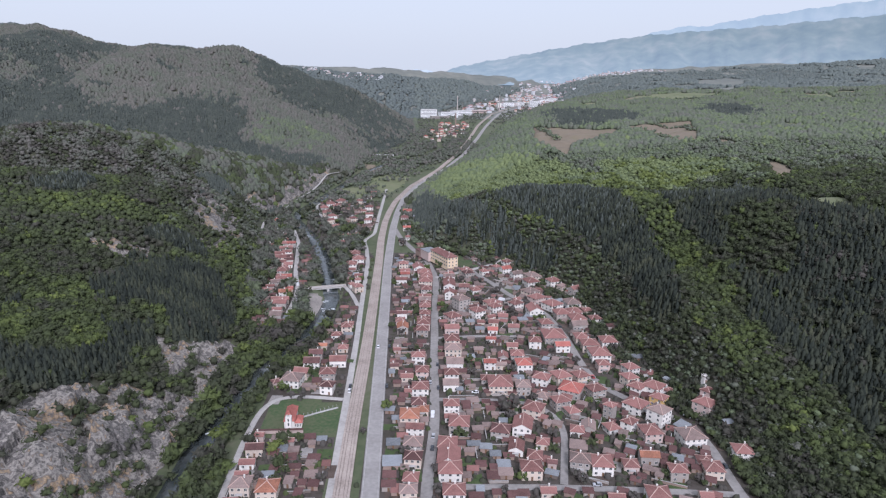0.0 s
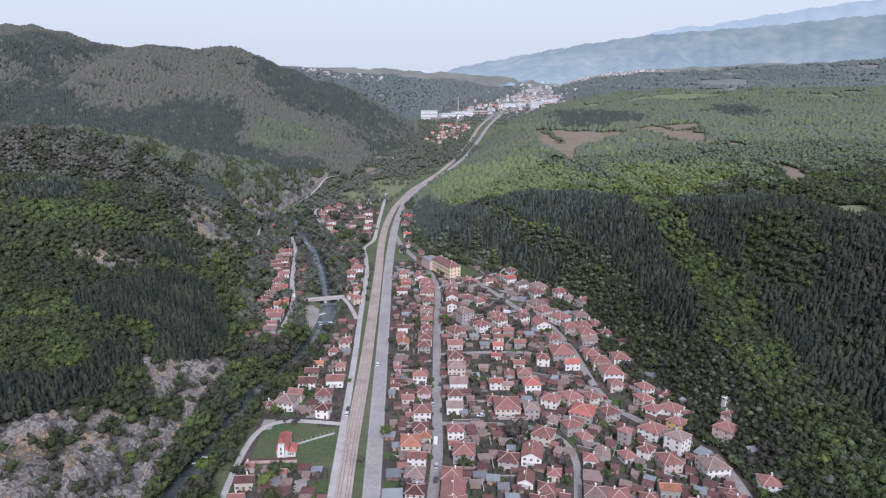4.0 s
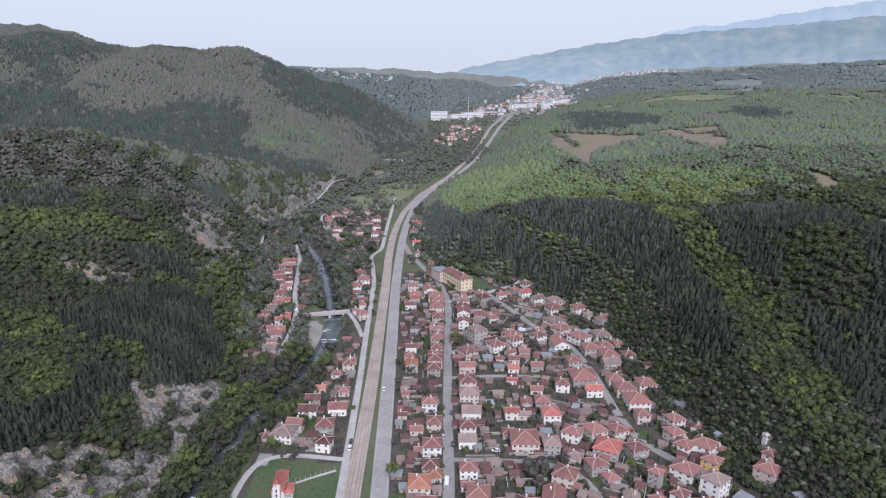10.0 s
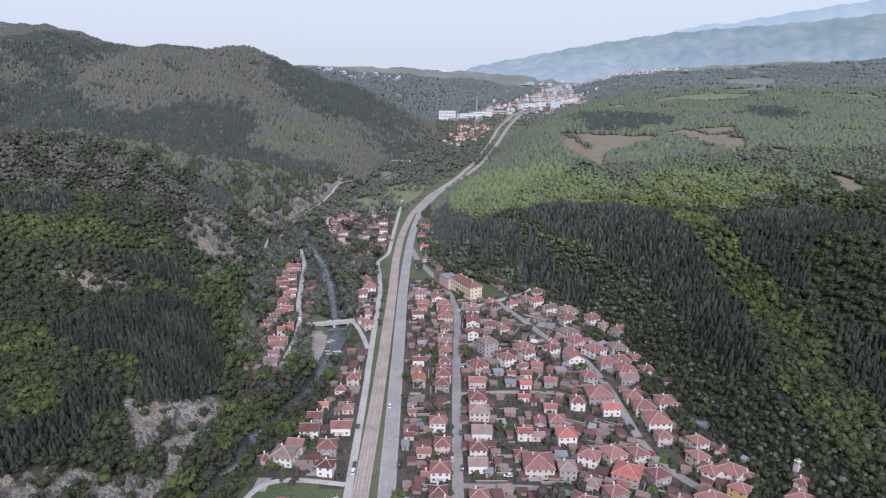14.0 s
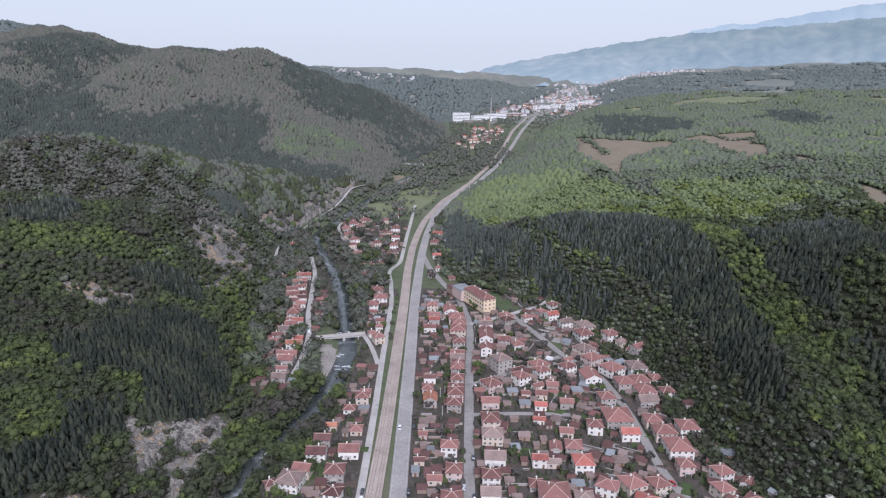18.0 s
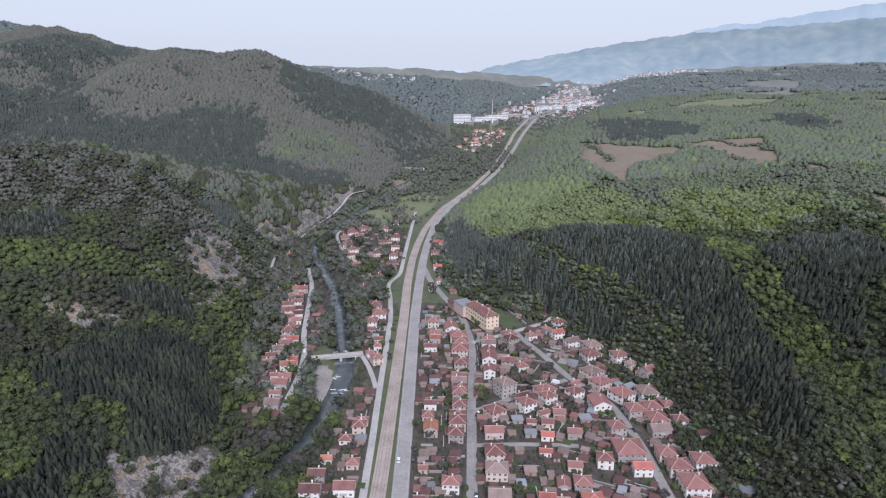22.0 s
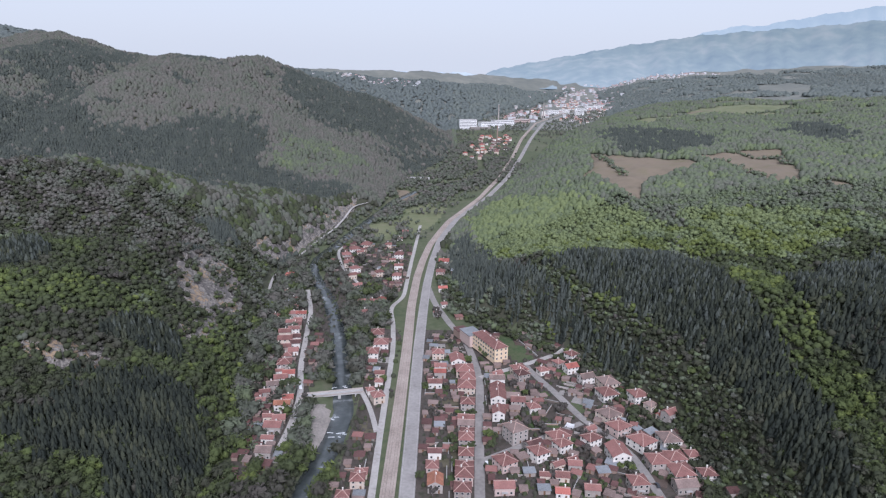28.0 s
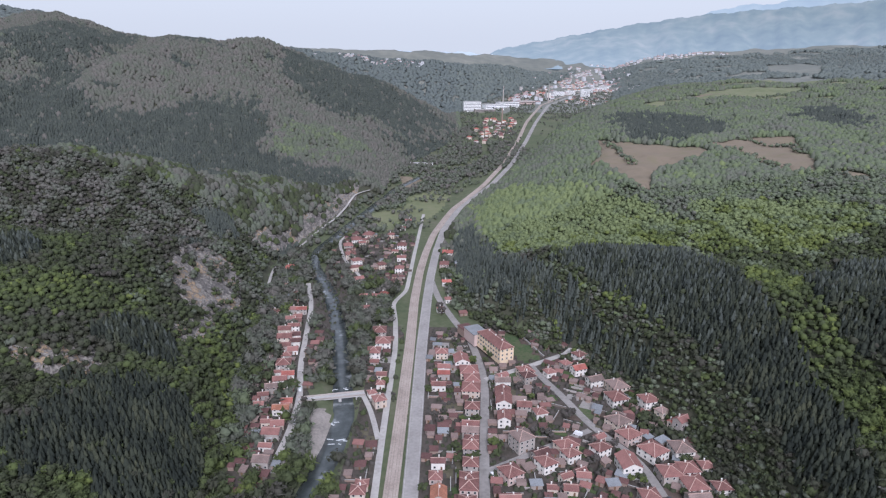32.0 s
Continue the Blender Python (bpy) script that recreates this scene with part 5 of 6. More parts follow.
house(32, 616, -3, 9.0, 10.0, 5.6, "front", "rose", "white")
house(-45.5, 616.7, 24, 7.1, 6.8, 5.4, "hip", "rose", "cream")
shed(61, 618, 18, 4.2, 3.0, 2.6, "lean", "grey", "wood")
house(102, 619, 18, 10.4, 10.1, 5.3, "hip", "rose", "white")
shed(42, 619, -3, 8.0, 6.0, 2.5, "lean", "grey", "render")
house(-120, 622, 14, 6.3, 3.9, 3.4, "gable", "rose", "plaster")
house(32, 625, -3, 9.0, 10.0, 5.2, "front", "rose", "white")
house(-51.4, 627.3, 24, 4.8, 4.3, 3.5, "hip", "rose", "white")
house(-117, 630, 14, 7.1, 5.4, 4.7, "gable", "grey", "render")
house(12.1, 633.1, -3, 10.9, 10.4, 5.0, "hip", "rose", "cream")
house(106, 634, 18, 10.8, 10.5, 5.2, "hip", "grey", "cream")
house(-9, 638, 1, 8.8, 5.1, 4.3, "gable", "rose", "white")
house(-47.1, 638.9, 1, 5.1, 4.8, 3.8, "hip", "rose", "white")
shed(3, 640, 3, 3.7, 3.0, 2.9, "lean", "tin", "block")
house(-114, 640, 14, 8.6, 5.7, 4.6, "gable", "rose", "white")
house(93, 641, 23, 9.5, 6.3, 4.8, "gable", "grey", "white")
house(33, 642, 3, 9.6, 5.6, 4.5, "gable", "grey", "white")
house(12.8, 644.9, 3, 9.7, 9.1, 5.3, "hip", "rose", "cream")
house(50, 646, 23, 8.3, 7.3, 5.5, "hip", "dark", "render")
house(33, 649, 34, 7.2, 4.8, 4.3, "gable", "rose", "pink")
house(-118, 651, 14, 4.7, 3.0, 3.8, "gable", "rose", "white")
house(-47.9, 652.0, 1, 6.1, 4.6, 3.2, "gable", "rose", "cream")
house(-6, 653, 1, 7.6, 4.8, 4.6, "gable", "bright", "plaster")
house(49, 653, 23, 9.0, 8.6, 5.5, "hip", "rose", "cream")
house(65.3, 653.1, 23, 6.5, 5.6, 3.7, "hip", "rose", "white")
house(85, 656, 23, 8.5, 6.3, 4.9, "gable", "bright", "white")
house(11.2, 656.9, 3, 11.5, 10.3, 5.0, "hip", "rose", "cream")
house(-117, 662, 8, 9.4, 8.4, 5.3, "hip", "rose", "plaster")
house(-6, 662, 1, 7.8, 5.1, 4.5, "gable", "rose", "white")
house(78, 665, 34, 5.9, 5.5, 3.8, "hip", "rose", "plaster")
house(-55, 670, 1, 5.6, 4.0, 3.3, "gable", "rose", "render")
house(6, 673, 8, 9.6, 10.6, 4.9, "front", "rose", "white")
house(89, 675, 34, 7.4, 6.8, 5.2, "hip", "rose", "white")
house(-119, 677, 8, 6.5, 5.2, 3.7, "hip", "rose", "render")
house(-57, 683, 1, 9.0, 8.7, 5.2, "hip", "rose", "white")
house(-8, 684, 1, 8.2, 6.7, 5.0, "hip", "rose", "cream")
shed(-48.2, 687.9, 1, 5.0, 3.5, 2.4, "lean", "dark", "wood")
house(-124, 691, 8, 8.3, 5.3, 4.3, "gable", "rose", "pink")
house(-52, 699, 5, 10.2, 9.5, 5.4, "hip", "rose", "white")
house(-127, 704, 8, 10.3, 6.9, 5.0, "gable", "rose", "cream")
house(-57, 718, 5, 9.7, 9.3, 5.3, "hip", "rose", "render")
house(-131, 719, 8, 8.9, 5.7, 4.4, "gable", "rose", "cream")
house(-125, 724, 8, 8.1, 4.7, 4.9, "gable", "rose", "white")
house(-131, 739, 8, 7.4, 4.7, 4.5, "gable", "rose", "render")
shed(-146, 741, 8, 4.7, 3.6, 2.3, "lean", "grey", "render")
house(-65, 746, 5, 4.7, 3.1, 3.4, "gable", "rose", "cream")
house(-148, 755, 8, 6.7, 4.3, 3.6, "gable", "rose", "cream")
house(-134, 758, 8, 7.7, 4.9, 4.6, "gable", "rose", "plaster")
shed(8, 761, 16, 6.1, 4.2, 2.7, "lean", "rose", "block")
house(-11.3, 766.6, 16, 5.2, 3.8, 3.7, "gable", "rose", "white")
house(-74, 767, 11, 6.9, 4.6, 3.7, "gable", "rose", "pink")
house(-137, 778, 15, 5.3, 3.6, 3.2, "gable", "rose", "render")
house(-4.8, 789.2, 16, 5.5, 5.2, 3.7, "hip", "rose", "white")
shed(-147, 791, 15, 7.2, 4.8, 2.5, "lean", "tin", "block")
house(-80, 791, 11, 7.2, 4.4, 4.5, "gable", "rose", "pink")
house(-70, 792, -17, 7.1, 4.8, 4.5, "gable", "rose", "white")
house(-62, 795, -17, 7.2, 6.7, 5.0, "hip", "bright", "render")
house(-142, 798, 15, 5.5, 3.2, 3.2, "gable", "rose", "cream")
house(-152, 815, 15, 5.7, 3.9, 3.8, "gable", "rose", "cream")
house(-7, 831, 9, 7.9, 5.1, 4.3, "gable", "bright", "white")
house(-90, 834, 25, 8.6, 5.7, 4.7, "gable", "rose", "cream")
shed(-168, 855, 14, 4.2, 3.0, 2.4, "lean", "rose", "wood")
house(-162, 862, 14, 8.2, 7.8, 5.1, "hip", "bright", "pink")
house(-54, 865, 0, 8.3, 7.4, 5.3, "hip", "rose", "white")
house(-100.0, 866.5, 25, 8.1, 5.8, 4.5, "gable", "rose", "cream")
shed(-80, 874, 25, 6.2, 3.9, 2.6, "lean", "grey", "block")
house(-73, 876, 25, 8.2, 6.6, 4.9, "hip", "rose", "cream")
shed(6, 876, -2, 9.6, 5.5, 2.8, "lean", "tin", "wood")
house(-10, 880, -2, 8.5, 8.4, 5.4, "hip", "rose", "pink")
house(-99.8, 885.6, 25, 9.3, 7.4, 5.6, "hip", "rose", "white")
house(-55, 901, 0, 8.8, 5.3, 4.3, "gable", "rose", "white")
house(-109.3, 907.2, 14, 10.0, 8.8, 5.3, "hip", "rose", "cream")
house(-7, 919, -2, 10.3, 7.6, 4.9, "gable", "bright", "white")
house(-64, 926, -1, 6.7, 4.4, 3.1, "gable", "rose", "cream")
house(-117, 939, 14, 9.4, 9.0, 5.0, "hip", "rose", "render")
house(-58, 943, -1, 9.4, 9.3, 5.0, "hip", "rose", "white")
house(-103, 949, 14, 7.2, 4.3, 4.8, "gable", "rose", "cream")
house(-111, 961, 14, 10.9, 10.6, 5.4, "hip", "rose", "white")
house(-101, 965, 14, 6.2, 4.7, 3.4, "gable", "rose", "cream")
house(-100, 981, -11, 11.2, 10.3, 5.4, "hip", "rose", "cream")
house(-74, 983, -1, 7.2, 5.1, 4.9, "gable", "rose", "cream")
house(-63, 1017, -1, 6.2, 3.9, 3.4, "gable", "rose", "white")
house(-58, 1047, -1, 7.9, 5.2, 4.3, "gable", "rose", "plaster")


SCHOOL_WALL = plaster("yellow_plaster", (0.66, 0.52, 0.36))


def school():
    top = new("school")
    top.matrix_basis = pose(30.4, 687, 4.0, 0, 0, 27)
    tagged(top, "three-storey yellow school with red hipped roof and flat annex", "school")
    w, d, e = 11, 33, 10
    cx, cy = 0, 0
    part("wall", *box(cx - w / 2, cx + w / 2, cy - d / 2, cy + d / 2, -2, e), SCHOOL_WALL, top)
    v, f, lines = roof_mesh(w, d, e, "hip", 3.0)
    shift = lambda p: (p[0] + cx, p[1] + cy, p[2])
    roof = part("roof", [shift(p) for p in v], f, ROOFS["rose"], top)
    v, f = [], []
    for a, b in lines:
        p, q = bar(shift(a), shift(b), 0.16, len(v))
        v, f = v + p, f + q
    part("ridge_tile", v, f, RIDGE, roof)
    for k in range(3):
        part("chimney", *boxes((cx - 0.4, cx + 0.4, cy - 10 + 9 * k, cy - 9 + 9 * k, e + 1.5, e + 3.8)), WALLS["white"], top)
    part("annex", *box(-8, 3.5, 16.52, 33, -2, 7.0), WALLS["pink"], top, "pinkish flat-roofed annex")
    part("annex_roof", *box(-8.4, 3.9, 16.52, 33.3, 7.0, 7.35), ROOFS["tin"], top, "pale blue-grey flat roof")
    part("rear_annex", *box(-8, 1, 33.5, 44, -2, 4), WALLS["block"], top)
    part("rear_roof", *box(-8.4, 1.4, 33.4, 44.4, 4.0, 4.3), ROOFS["dark"], top, "dark flat roof")
    for s in range(3):
        for k in range(9):
            for obj, par in (("window", WINDOW),):
                win = new("window", WINDOW)
                win.parent = top
                win.matrix_basis = pose(cx - w / 2, cy - d / 2 + (k + 0.5) * d / 9, 1.2 + 3.2 * s, 0, 0, -90) @ Matrix.Diagonal((1.6, 1, 1.2, 1))
                pane = new("pane", PANE)
                pane.parent = win
        for k in range(3):
            win = new("window", WINDOW)
            win.parent = top
            win.matrix_basis = pose(cx - w / 2 + (k + 0.5) * w / 3, cy - d / 2, 1.2 + 3.2 * s) @ Matrix.Diagonal((1.0, 1, 1.2, 1))
            pane = new("pane", PANE)
            pane.parent = win
    for x, y, r in ((34, 678, 7), (30, 687, 8), (25, 697, 8), (18, 708, 9), (13, 722, 8)):
        PLACED.append((x, y, r))
    fence = tagged(new("pitch_wall"), "pale wall round the grassy school pitch", "wall")
    part("masonry", *ribbon([(36, 726), (45, 727), (53, 712), (65, 679)], 0.25, 1.4, 2.2, 3), WALLS["plaster"], fence)
    part("coping", *ribbon([(36, 726), (45, 727), (53, 712), (65, 679)], 0.35, 1.55, 0.14, 3), CONCRETE, fence)


def chapel():
    top = new("chapel")
    top.matrix_basis = pose(-63, 407, 0, 0, 0, 3)
    tagged(top, "small white chapel with red roof and bell tower on a lawn", "chapel")
    part("nave", *(lambda v, f: (v, f))(*box(-2.6, 2.6, -7, 8, -1, 5.2)), WALLS["white"], top)
    v, f, _ = roof_mesh(5.2, 15, 5.2, "hip", 2.4)
    part("roof", [(x, y + 0.5, z) for x, y, z in v], f, ROOFS["bright"], top, "bright red tile roof")
    part("wing", *box(2.55, 6.2, -6, 1, -1, 3.4), WALLS["white"], top)
    v, f, _ = roof_mesh(3.65, 7, 3.4, "hip", 1.4)
    part("wing_roof", [(x + 4.4, y - 2.5, z) for x, y, z in v], f, ROOFS["bright"], top)
    part("tower", *box(-1.5, 1.5, -9.6, -6.95, -1, 8.2), WALLS["white"], top, "white bell tower")
    part("belfry", *boxes((-1.0, -0.7, -9.2, -8.9, 8.2, 10), (0.7, 1.0, -9.2, -8.9, 8.2, 10), (-1.0, -0.7, -7.6, -7.3, 8.2, 10), (0.7, 1.0, -7.6, -7.3, 8.2, 10)), WALLS["white"], top)
    part("spire", [(-1.4, -9.6, 10), (1.4, -9.6, 10), (1.4, -6.9, 10), (-1.4, -6.9, 10), (0, -8.25, 12.4)], [(0, 1, 4), (1, 2, 4), (2, 3, 4), (3, 0, 4), (3, 2, 1, 0)], ROOFS["bright"], top)
    part("door", *box(-0.6, 0.6, -9.68, -9.5, 0, 2.3), DOOR, top, "dark arched doorway")
    for z in (3.6, 6.0):
        part("window", *box(-0.35, 0.35, -9.66, -9.5, z, z + 1.5), GLASS, top)
    for k in range(4):
        part("window", *box(2.9 + 0.8 * k, 3.3 + 0.8 * k, -6.07, -5.9, 0.8, 2.3), GLASS, top)
    path = part("garden_path", *ribbon([(-58, 412), (-50, 417), (-40, 422)], 0.7, 0.12, 0.2, 3), CONCRETE)
    tagged(path, "narrow concrete path over the lawn", "path", kind="structure")
    wall = tagged(new("garden_wall"), "long pinkish garden wall with tiled coping below the chapel", "wall")
    part("masonry", *ribbon([(-80, 396), (-55, 396.5)], 0.3, 2.0, 2.8, 4), WALLS["pink"], wall)
    part("coping", *ribbon([(-80, 396), (-55, 396.5)], 0.7, 2.3, 0.3, 4), ROOFS["dark"], wall, "dark tiled coping")
    for k in range(9):
        x = -57.5 + 2.1 * k
        lamp = tagged(new("path_post"), "short pale post beside the chapel path", "post", "path posts")
        lamp.matrix_basis = pose(x, 413.5 + 0.58 * (x + 57.5) * 0.98, 0)
        part("shaft", *box(-0.08, 0.08, -0.08, 0.08, 0, 1.5), CONCRETE, lamp)


def bridge():
    top = tagged(new("bridge"), "low concrete road bridge over the river", "bridge")
    ax, ay, bx, by = -97.0, 620.5, -57.0, 630.5
    rot = math.degrees(math.atan2(by - ay, bx - ax))
    top.matrix_basis = pose((ax + bx) / 2, (ay + by) / 2, 0.35, 0, 0, rot)
    part("deck", *box(-21, 21, -2.6, 2.6, -0.7, 0), CONCRETE, top)
    for s in (-1, 1):
        part("parapet", *box(-21, 21, s * 2.5 - 0.15, s * 2.5 + 0.15, 0, 0.95), WALLS["plaster"], top)
    for x in (-9, 5):
        part("pier", *box(x - 0.9, x + 0.9, -2.2, 2.2, -5.5, -0.7), CONCRETE, top)
    part("abutment", *box(-21, -15, -3.6, 3.6, -5.5, -0.72), CONCRETE, top)
    part("abutment", *box(15, 21, -3.6, 3.6, -5.5, -0.72), CONCRETE, top)
    foam = mat("white_water", [(0.25, 0.27, 0.28), (0.6, 0.62, 0.63), (0.8, 0.8, 0.8)], 0.9, 0.3, rough=0.6, bump=0.8, dist=0.3)
    r = random.Random(31)
    for cx, cy, wide, count in ((-78, 641, 9, 7), (-66, 581, 7, 5), (-101, 404, 5, 5), (-70, 600, 6, 4), (-86, 480, 4, 3)):
        for k in range(count):
            x, y, half = cx + r.uniform(-wide, wide), cy + r.uniform(-3.5, 3.5), r.uniform(0.8, 2.6)
            line = [(x - half, y - r.uniform(-0.8, 0.8)), (x, y), (x + half, y + r.uniform(-0.8, 0.8))]
            tagged(part("riffle", *ribbon(line, r.uniform(0.15, 0.4), 0, 0.4, 0.8, flat=lambda q: -2.8 + 0.08 * np.sin(q[:, 0] * 3.1)), foam), "short streak of white water in the river", "riffle", kind="structure")


def hut():
    top = tagged(new("water_tower_hut"), "small white tower hut among trees on the slope", "hut")
    top.matrix_basis = pose(167, 424, base_height(167, 424, 4, 4), 0, 0, 20)
    part("wall", *box(-1.3, 1.3, -1.3, 1.3, -2, 4.6), WALLS["white"], top)
    part("roof", *box(-1.5, 1.5, -1.5, 1.5, 4.6, 4.8), WALLS["white"], top)
    part("door", *box(-0.5, 0.5, -1.38, -1.2, 0, 2.1), DOOR, top)


def cells(x, y, r, count):
    """Nearest of many random seeds: each cell has a height and a tilt of its own."""
    sx, sy = r.uniform(x.min(), x.max(), count), r.uniform(y.min(), y.max(), count)
    h, tx, ty = r.uniform(-1, 1, count), r.uniform(-0.3, 0.3, count), r.uniform(-0.3, 0.3, count)
    best, out = np.full(x.shape, 1e9), np.zeros(x.shape)
    for k in range(count):
        d = (x - sx[k]) ** 2 + (y - sy[k]) ** 2 * 0.6
        m = d < best
        best[m] = d[m]
        out[m] = h[k] + (tx[k] * (x - sx[k]) + ty[k] * (y - sy[k]))[m] / 2
    return out


def crags():
    """Jointed rock that breaks out of the hillside: big blocks, broken into small ones."""
    r = np.random.RandomState(91)
    for name, poly in ROCKS.items():
        p = np.array(poly, float)
        step = 1.0 if name in ("cliff", "ledge") else 1.6
        xs, ys = np.arange(p[:, 0].min() - 4, p[:, 0].max() + 4, step), np.arange(p[:, 1].min() - 4, p[:, 1].max() + 4, step)
        X, Y = np.meshgrid(xs, ys)
        X, Y = X + r.uniform(-0.35, 0.35, X.shape) * step, Y + r.uniform(-0.35, 0.35, X.shape) * step
        area = X.size * step * step
        big = 1.0 if name == "cliff" else 0.6 if name == "ledge" else 0.3
        rim = near(poly + poly[:1], X, Y) * np.where(inside(poly, X, Y), 1, -1) + 4 * waves(X, Y, 13, 15)
        up = big * (3.0 * cells(X, Y, r, int(area / 150)) + 3.0 * waves(X, Y, 34, 16) + 1.2) + max(big, 0.5) * 1.3 * cells(X, Y, r, int(area / 18)) + 0.35 * r.uniform(-1, 1, X.shape)
        fade = ease(-3, 5, rim)
        Z = ground_z(X, Y) - 3.5 * (1 - fade) + fade * up
        live = fade[:-1, :-1] > 0.02
        idx = np.arange(X.size).reshape(X.shape)
        quads = np.stack([idx[:-1, :-1], idx[:-1, 1:], idx[1:, 1:], idx[1:, :-1]], -1)[live]
        used = np.unique(quads)
        remap = np.zeros(X.size, int)
        remap[used] = np.arange(len(used))
        co = np.stack([X.ravel(), Y.ravel(), Z.ravel()], 1)[used]
        q = remap[quads]
        tri = np.vstack([q[:, [0, 1, 2]], q[:, [0, 2, 3]]])
        ob = part("rock_face" if big > 0.3 else "scree", co.tolist(), tri.tolist(), ROCK)
        tagged(ob, "jointed grey and ochre cliff breaking out of the hillside" if big > 0.3 else "broken grey rock and scree on the slope", "rock", kind="stuff")


crags()
school()
chapel()
bridge()
hut()


# the works and the town further down the valley
def block(name, x, y, rot, w, d, h, wall, label, category, storeys):
    top = tagged(new(name), label, category)
    top.matrix_basis = pose(x, y, base_height(x, y, w, d), 0, 0, rot)
    part("wall", *box(-w / 2, w / 2, -d / 2, d / 2, -3, h), WALLS[wall], top)
    part("roof", *box(-w / 2 - 0.4, w / 2 + 0.4, -d / 2 - 0.4, d / 2 + 0.4, h, h + 0.7), CONCRETE, top)
    for s in range(storeys):
        z = 1.4 + s * (h - 0.8) / storeys
        part("window_band", *box(-w / 2 + 1.2, w / 2 - 1.2, -d / 2 - 0.12, -d / 2 + 0.1, z, z + (h / storeys) * 0.3), GLASS, top, "dark band of windows")
        part("window_band", *box(w / 2 - 0.1, w / 2 + 0.12, -d / 2 + 1.2, d / 2 - 1.2, z, z + (h / storeys) * 0.3), GLASS, top)
    return top


def stack(x, y, h, wall):
    top = tagged(new("factory_chimney"), "tall slender brick factory chimney", "chimney", "factory chimneys")
    top.matrix_basis = pose(x, y, base_height(x, y, 3, 3))
    v, f, n = [], [], 12
    for z, r in ((-2, 2.3), (h * 0.5, 1.8), (h, 1.35)):
        v += [(math.cos(6.283 * k / n) * r, math.sin(6.283 * k / n) * r, z) for k in range(n)]
    for s in (0, n):
        f += [(s + k, s + (k + 1) % n, s + n + (k + 1) % n, s + n + k) for k in range(n)]
    part("shaft", v, f, wall, top, smooth=True)
    v, f = [], []
    for z, r in ((h - 1.2, 1.75), (h, 1.75)):
        v += [(math.cos(6.283 * k / n) * r, math.sin(6.283 * k / n) * r, z) for k in range(n)]
    f = [(k, (k + 1) % n, n + (k + 1) % n, n + k) for k in range(n)] + [tuple(range(n, 2 * n))]
    part("crown", v, f, CONCRETE, top)


block("factory_building", 46, 2235, 6, 52, 22, 27, "works", "tall white concrete factory block with window bands", "factory", 6)
block("factory_hall", 112, 2290, 20, 60, 30, 14, "works", "long white factory hall with flat roof", "factory", 3)
block("factory_hall", 160, 2350, 24, 70, 26, 16, "works", "long white factory hall with flat roof", "factory", 3)
block("factory_hall", 82, 2190, 12, 60, 18, 8, "plaster", "low grey factory hall in front of the works", "factory", 2)
block("factory_hall", 225, 2440, 24, 60, 24, 12, "pink", "low reddish factory hall with flat roof", "factory", 2)
block("long_shed", -62, 1413, 2, 42, 9, 4.5, "works", "long low white shed in the valley meadow", "shed", 1)
stack(150, 2400, 62, WALLS["plaster"])
stack(318, 2560, 58, WALLS["plaster"])
stack(118, 1960, 40, WALLS["block"])
block("silo_tower", 322, 2600, 10, 14, 14, 26, "white", "white silo tower beside the railway", "tower", 1)


def cottages(n, x0, x1, y0, y1, keep, seed, label):
    r = random.Random(seed)
    protos, made = [], []
    for k, (roof, wall) in enumerate((("rose", "white"), ("bright", "cream"), ("dark", "plaster"), ("rose", "cream"), ("orange", "white"))):
        w, d, e = 9 + k % 3 * 1.5, 8 + k % 2 * 2, 4.5 + k % 2 * 2
        top = tagged(new("town_house"), label, "house", "houses down the valley")
        part("wall", *box(-w / 2, w / 2, -d / 2, d / 2, -3, e), WALLS[wall], top)
        v, f, _ = roof_mesh(w, d, e, "hip", 2.3)
        part("roof", v, f, ROOFS[roof], top)
        protos.append(top)
    tries = 0
    while len(made) < n and tries < 4000:
        tries += 1
        x, y = r.uniform(x0, x1), r.uniform(y0, y1)
        if not keep(x, y) or any(math.hypot(x - a, y - b) < 13 for a, b in made):
            continue
        m = pose(x, y, base_height(x, y, 9, 9), 0, 0, r.uniform(-30, 30))
        if len(made) < len(protos):
            protos[len(made)].matrix_basis = m
        else:
            copy_thing(protos[r.randrange(len(protos))], m)
        made.append((x, y))


def off_roads(x, y, gap=12):
    return float(near(MAIN, np.array(x), np.array(y))) > gap and float(near(RAIL, np.array(x), np.array(y))) > gap


cottages(42, 20, 190, 1640, 1990, lambda x, y: off_roads(x, y) and 25 < float(near(RAIL, np.array(x), np.array(y))) < 110 and x < 40 + (y - 1400) * 0.3, 5, "red-roofed house in the hamlet beside the railway")
cottages(110, 180, 900, 2420, 3300, lambda x, y: off_roads(x, y) and feet(y)[0] + 5 < x < feet(y)[1] + 20, 6, "pale town house with red roof, far down the valley")


for x, y, w in ((380, 2760, 46), (430, 2800, 40), (505, 2860, 50), (470, 2700, 34), (560, 2930, 44), (340, 2690, 30), (600, 2990, 40)):
    block("apartment_block", x, y, 20, w, 13, 15, "works", "pale concrete apartment block in the far town", "apartments", 5)


# wall and roof colours greyed so that haze is part of the paint
TOWN = {"wall": plaster("far_pale_wall", (0.52, 0.52, 0.53), 0), "warm": plaster("far_warm_wall", (0.46, 0.43, 0.41), 0), "tile": plaster("far_tile_roof", (0.32, 0.235, 0.225), 0), "flat": plaster("far_flat_roof", (0.48, 0.48, 0.48), 0), "rust": plaster("far_rust_roof", (0.36, 0.25, 0.22), 0)}


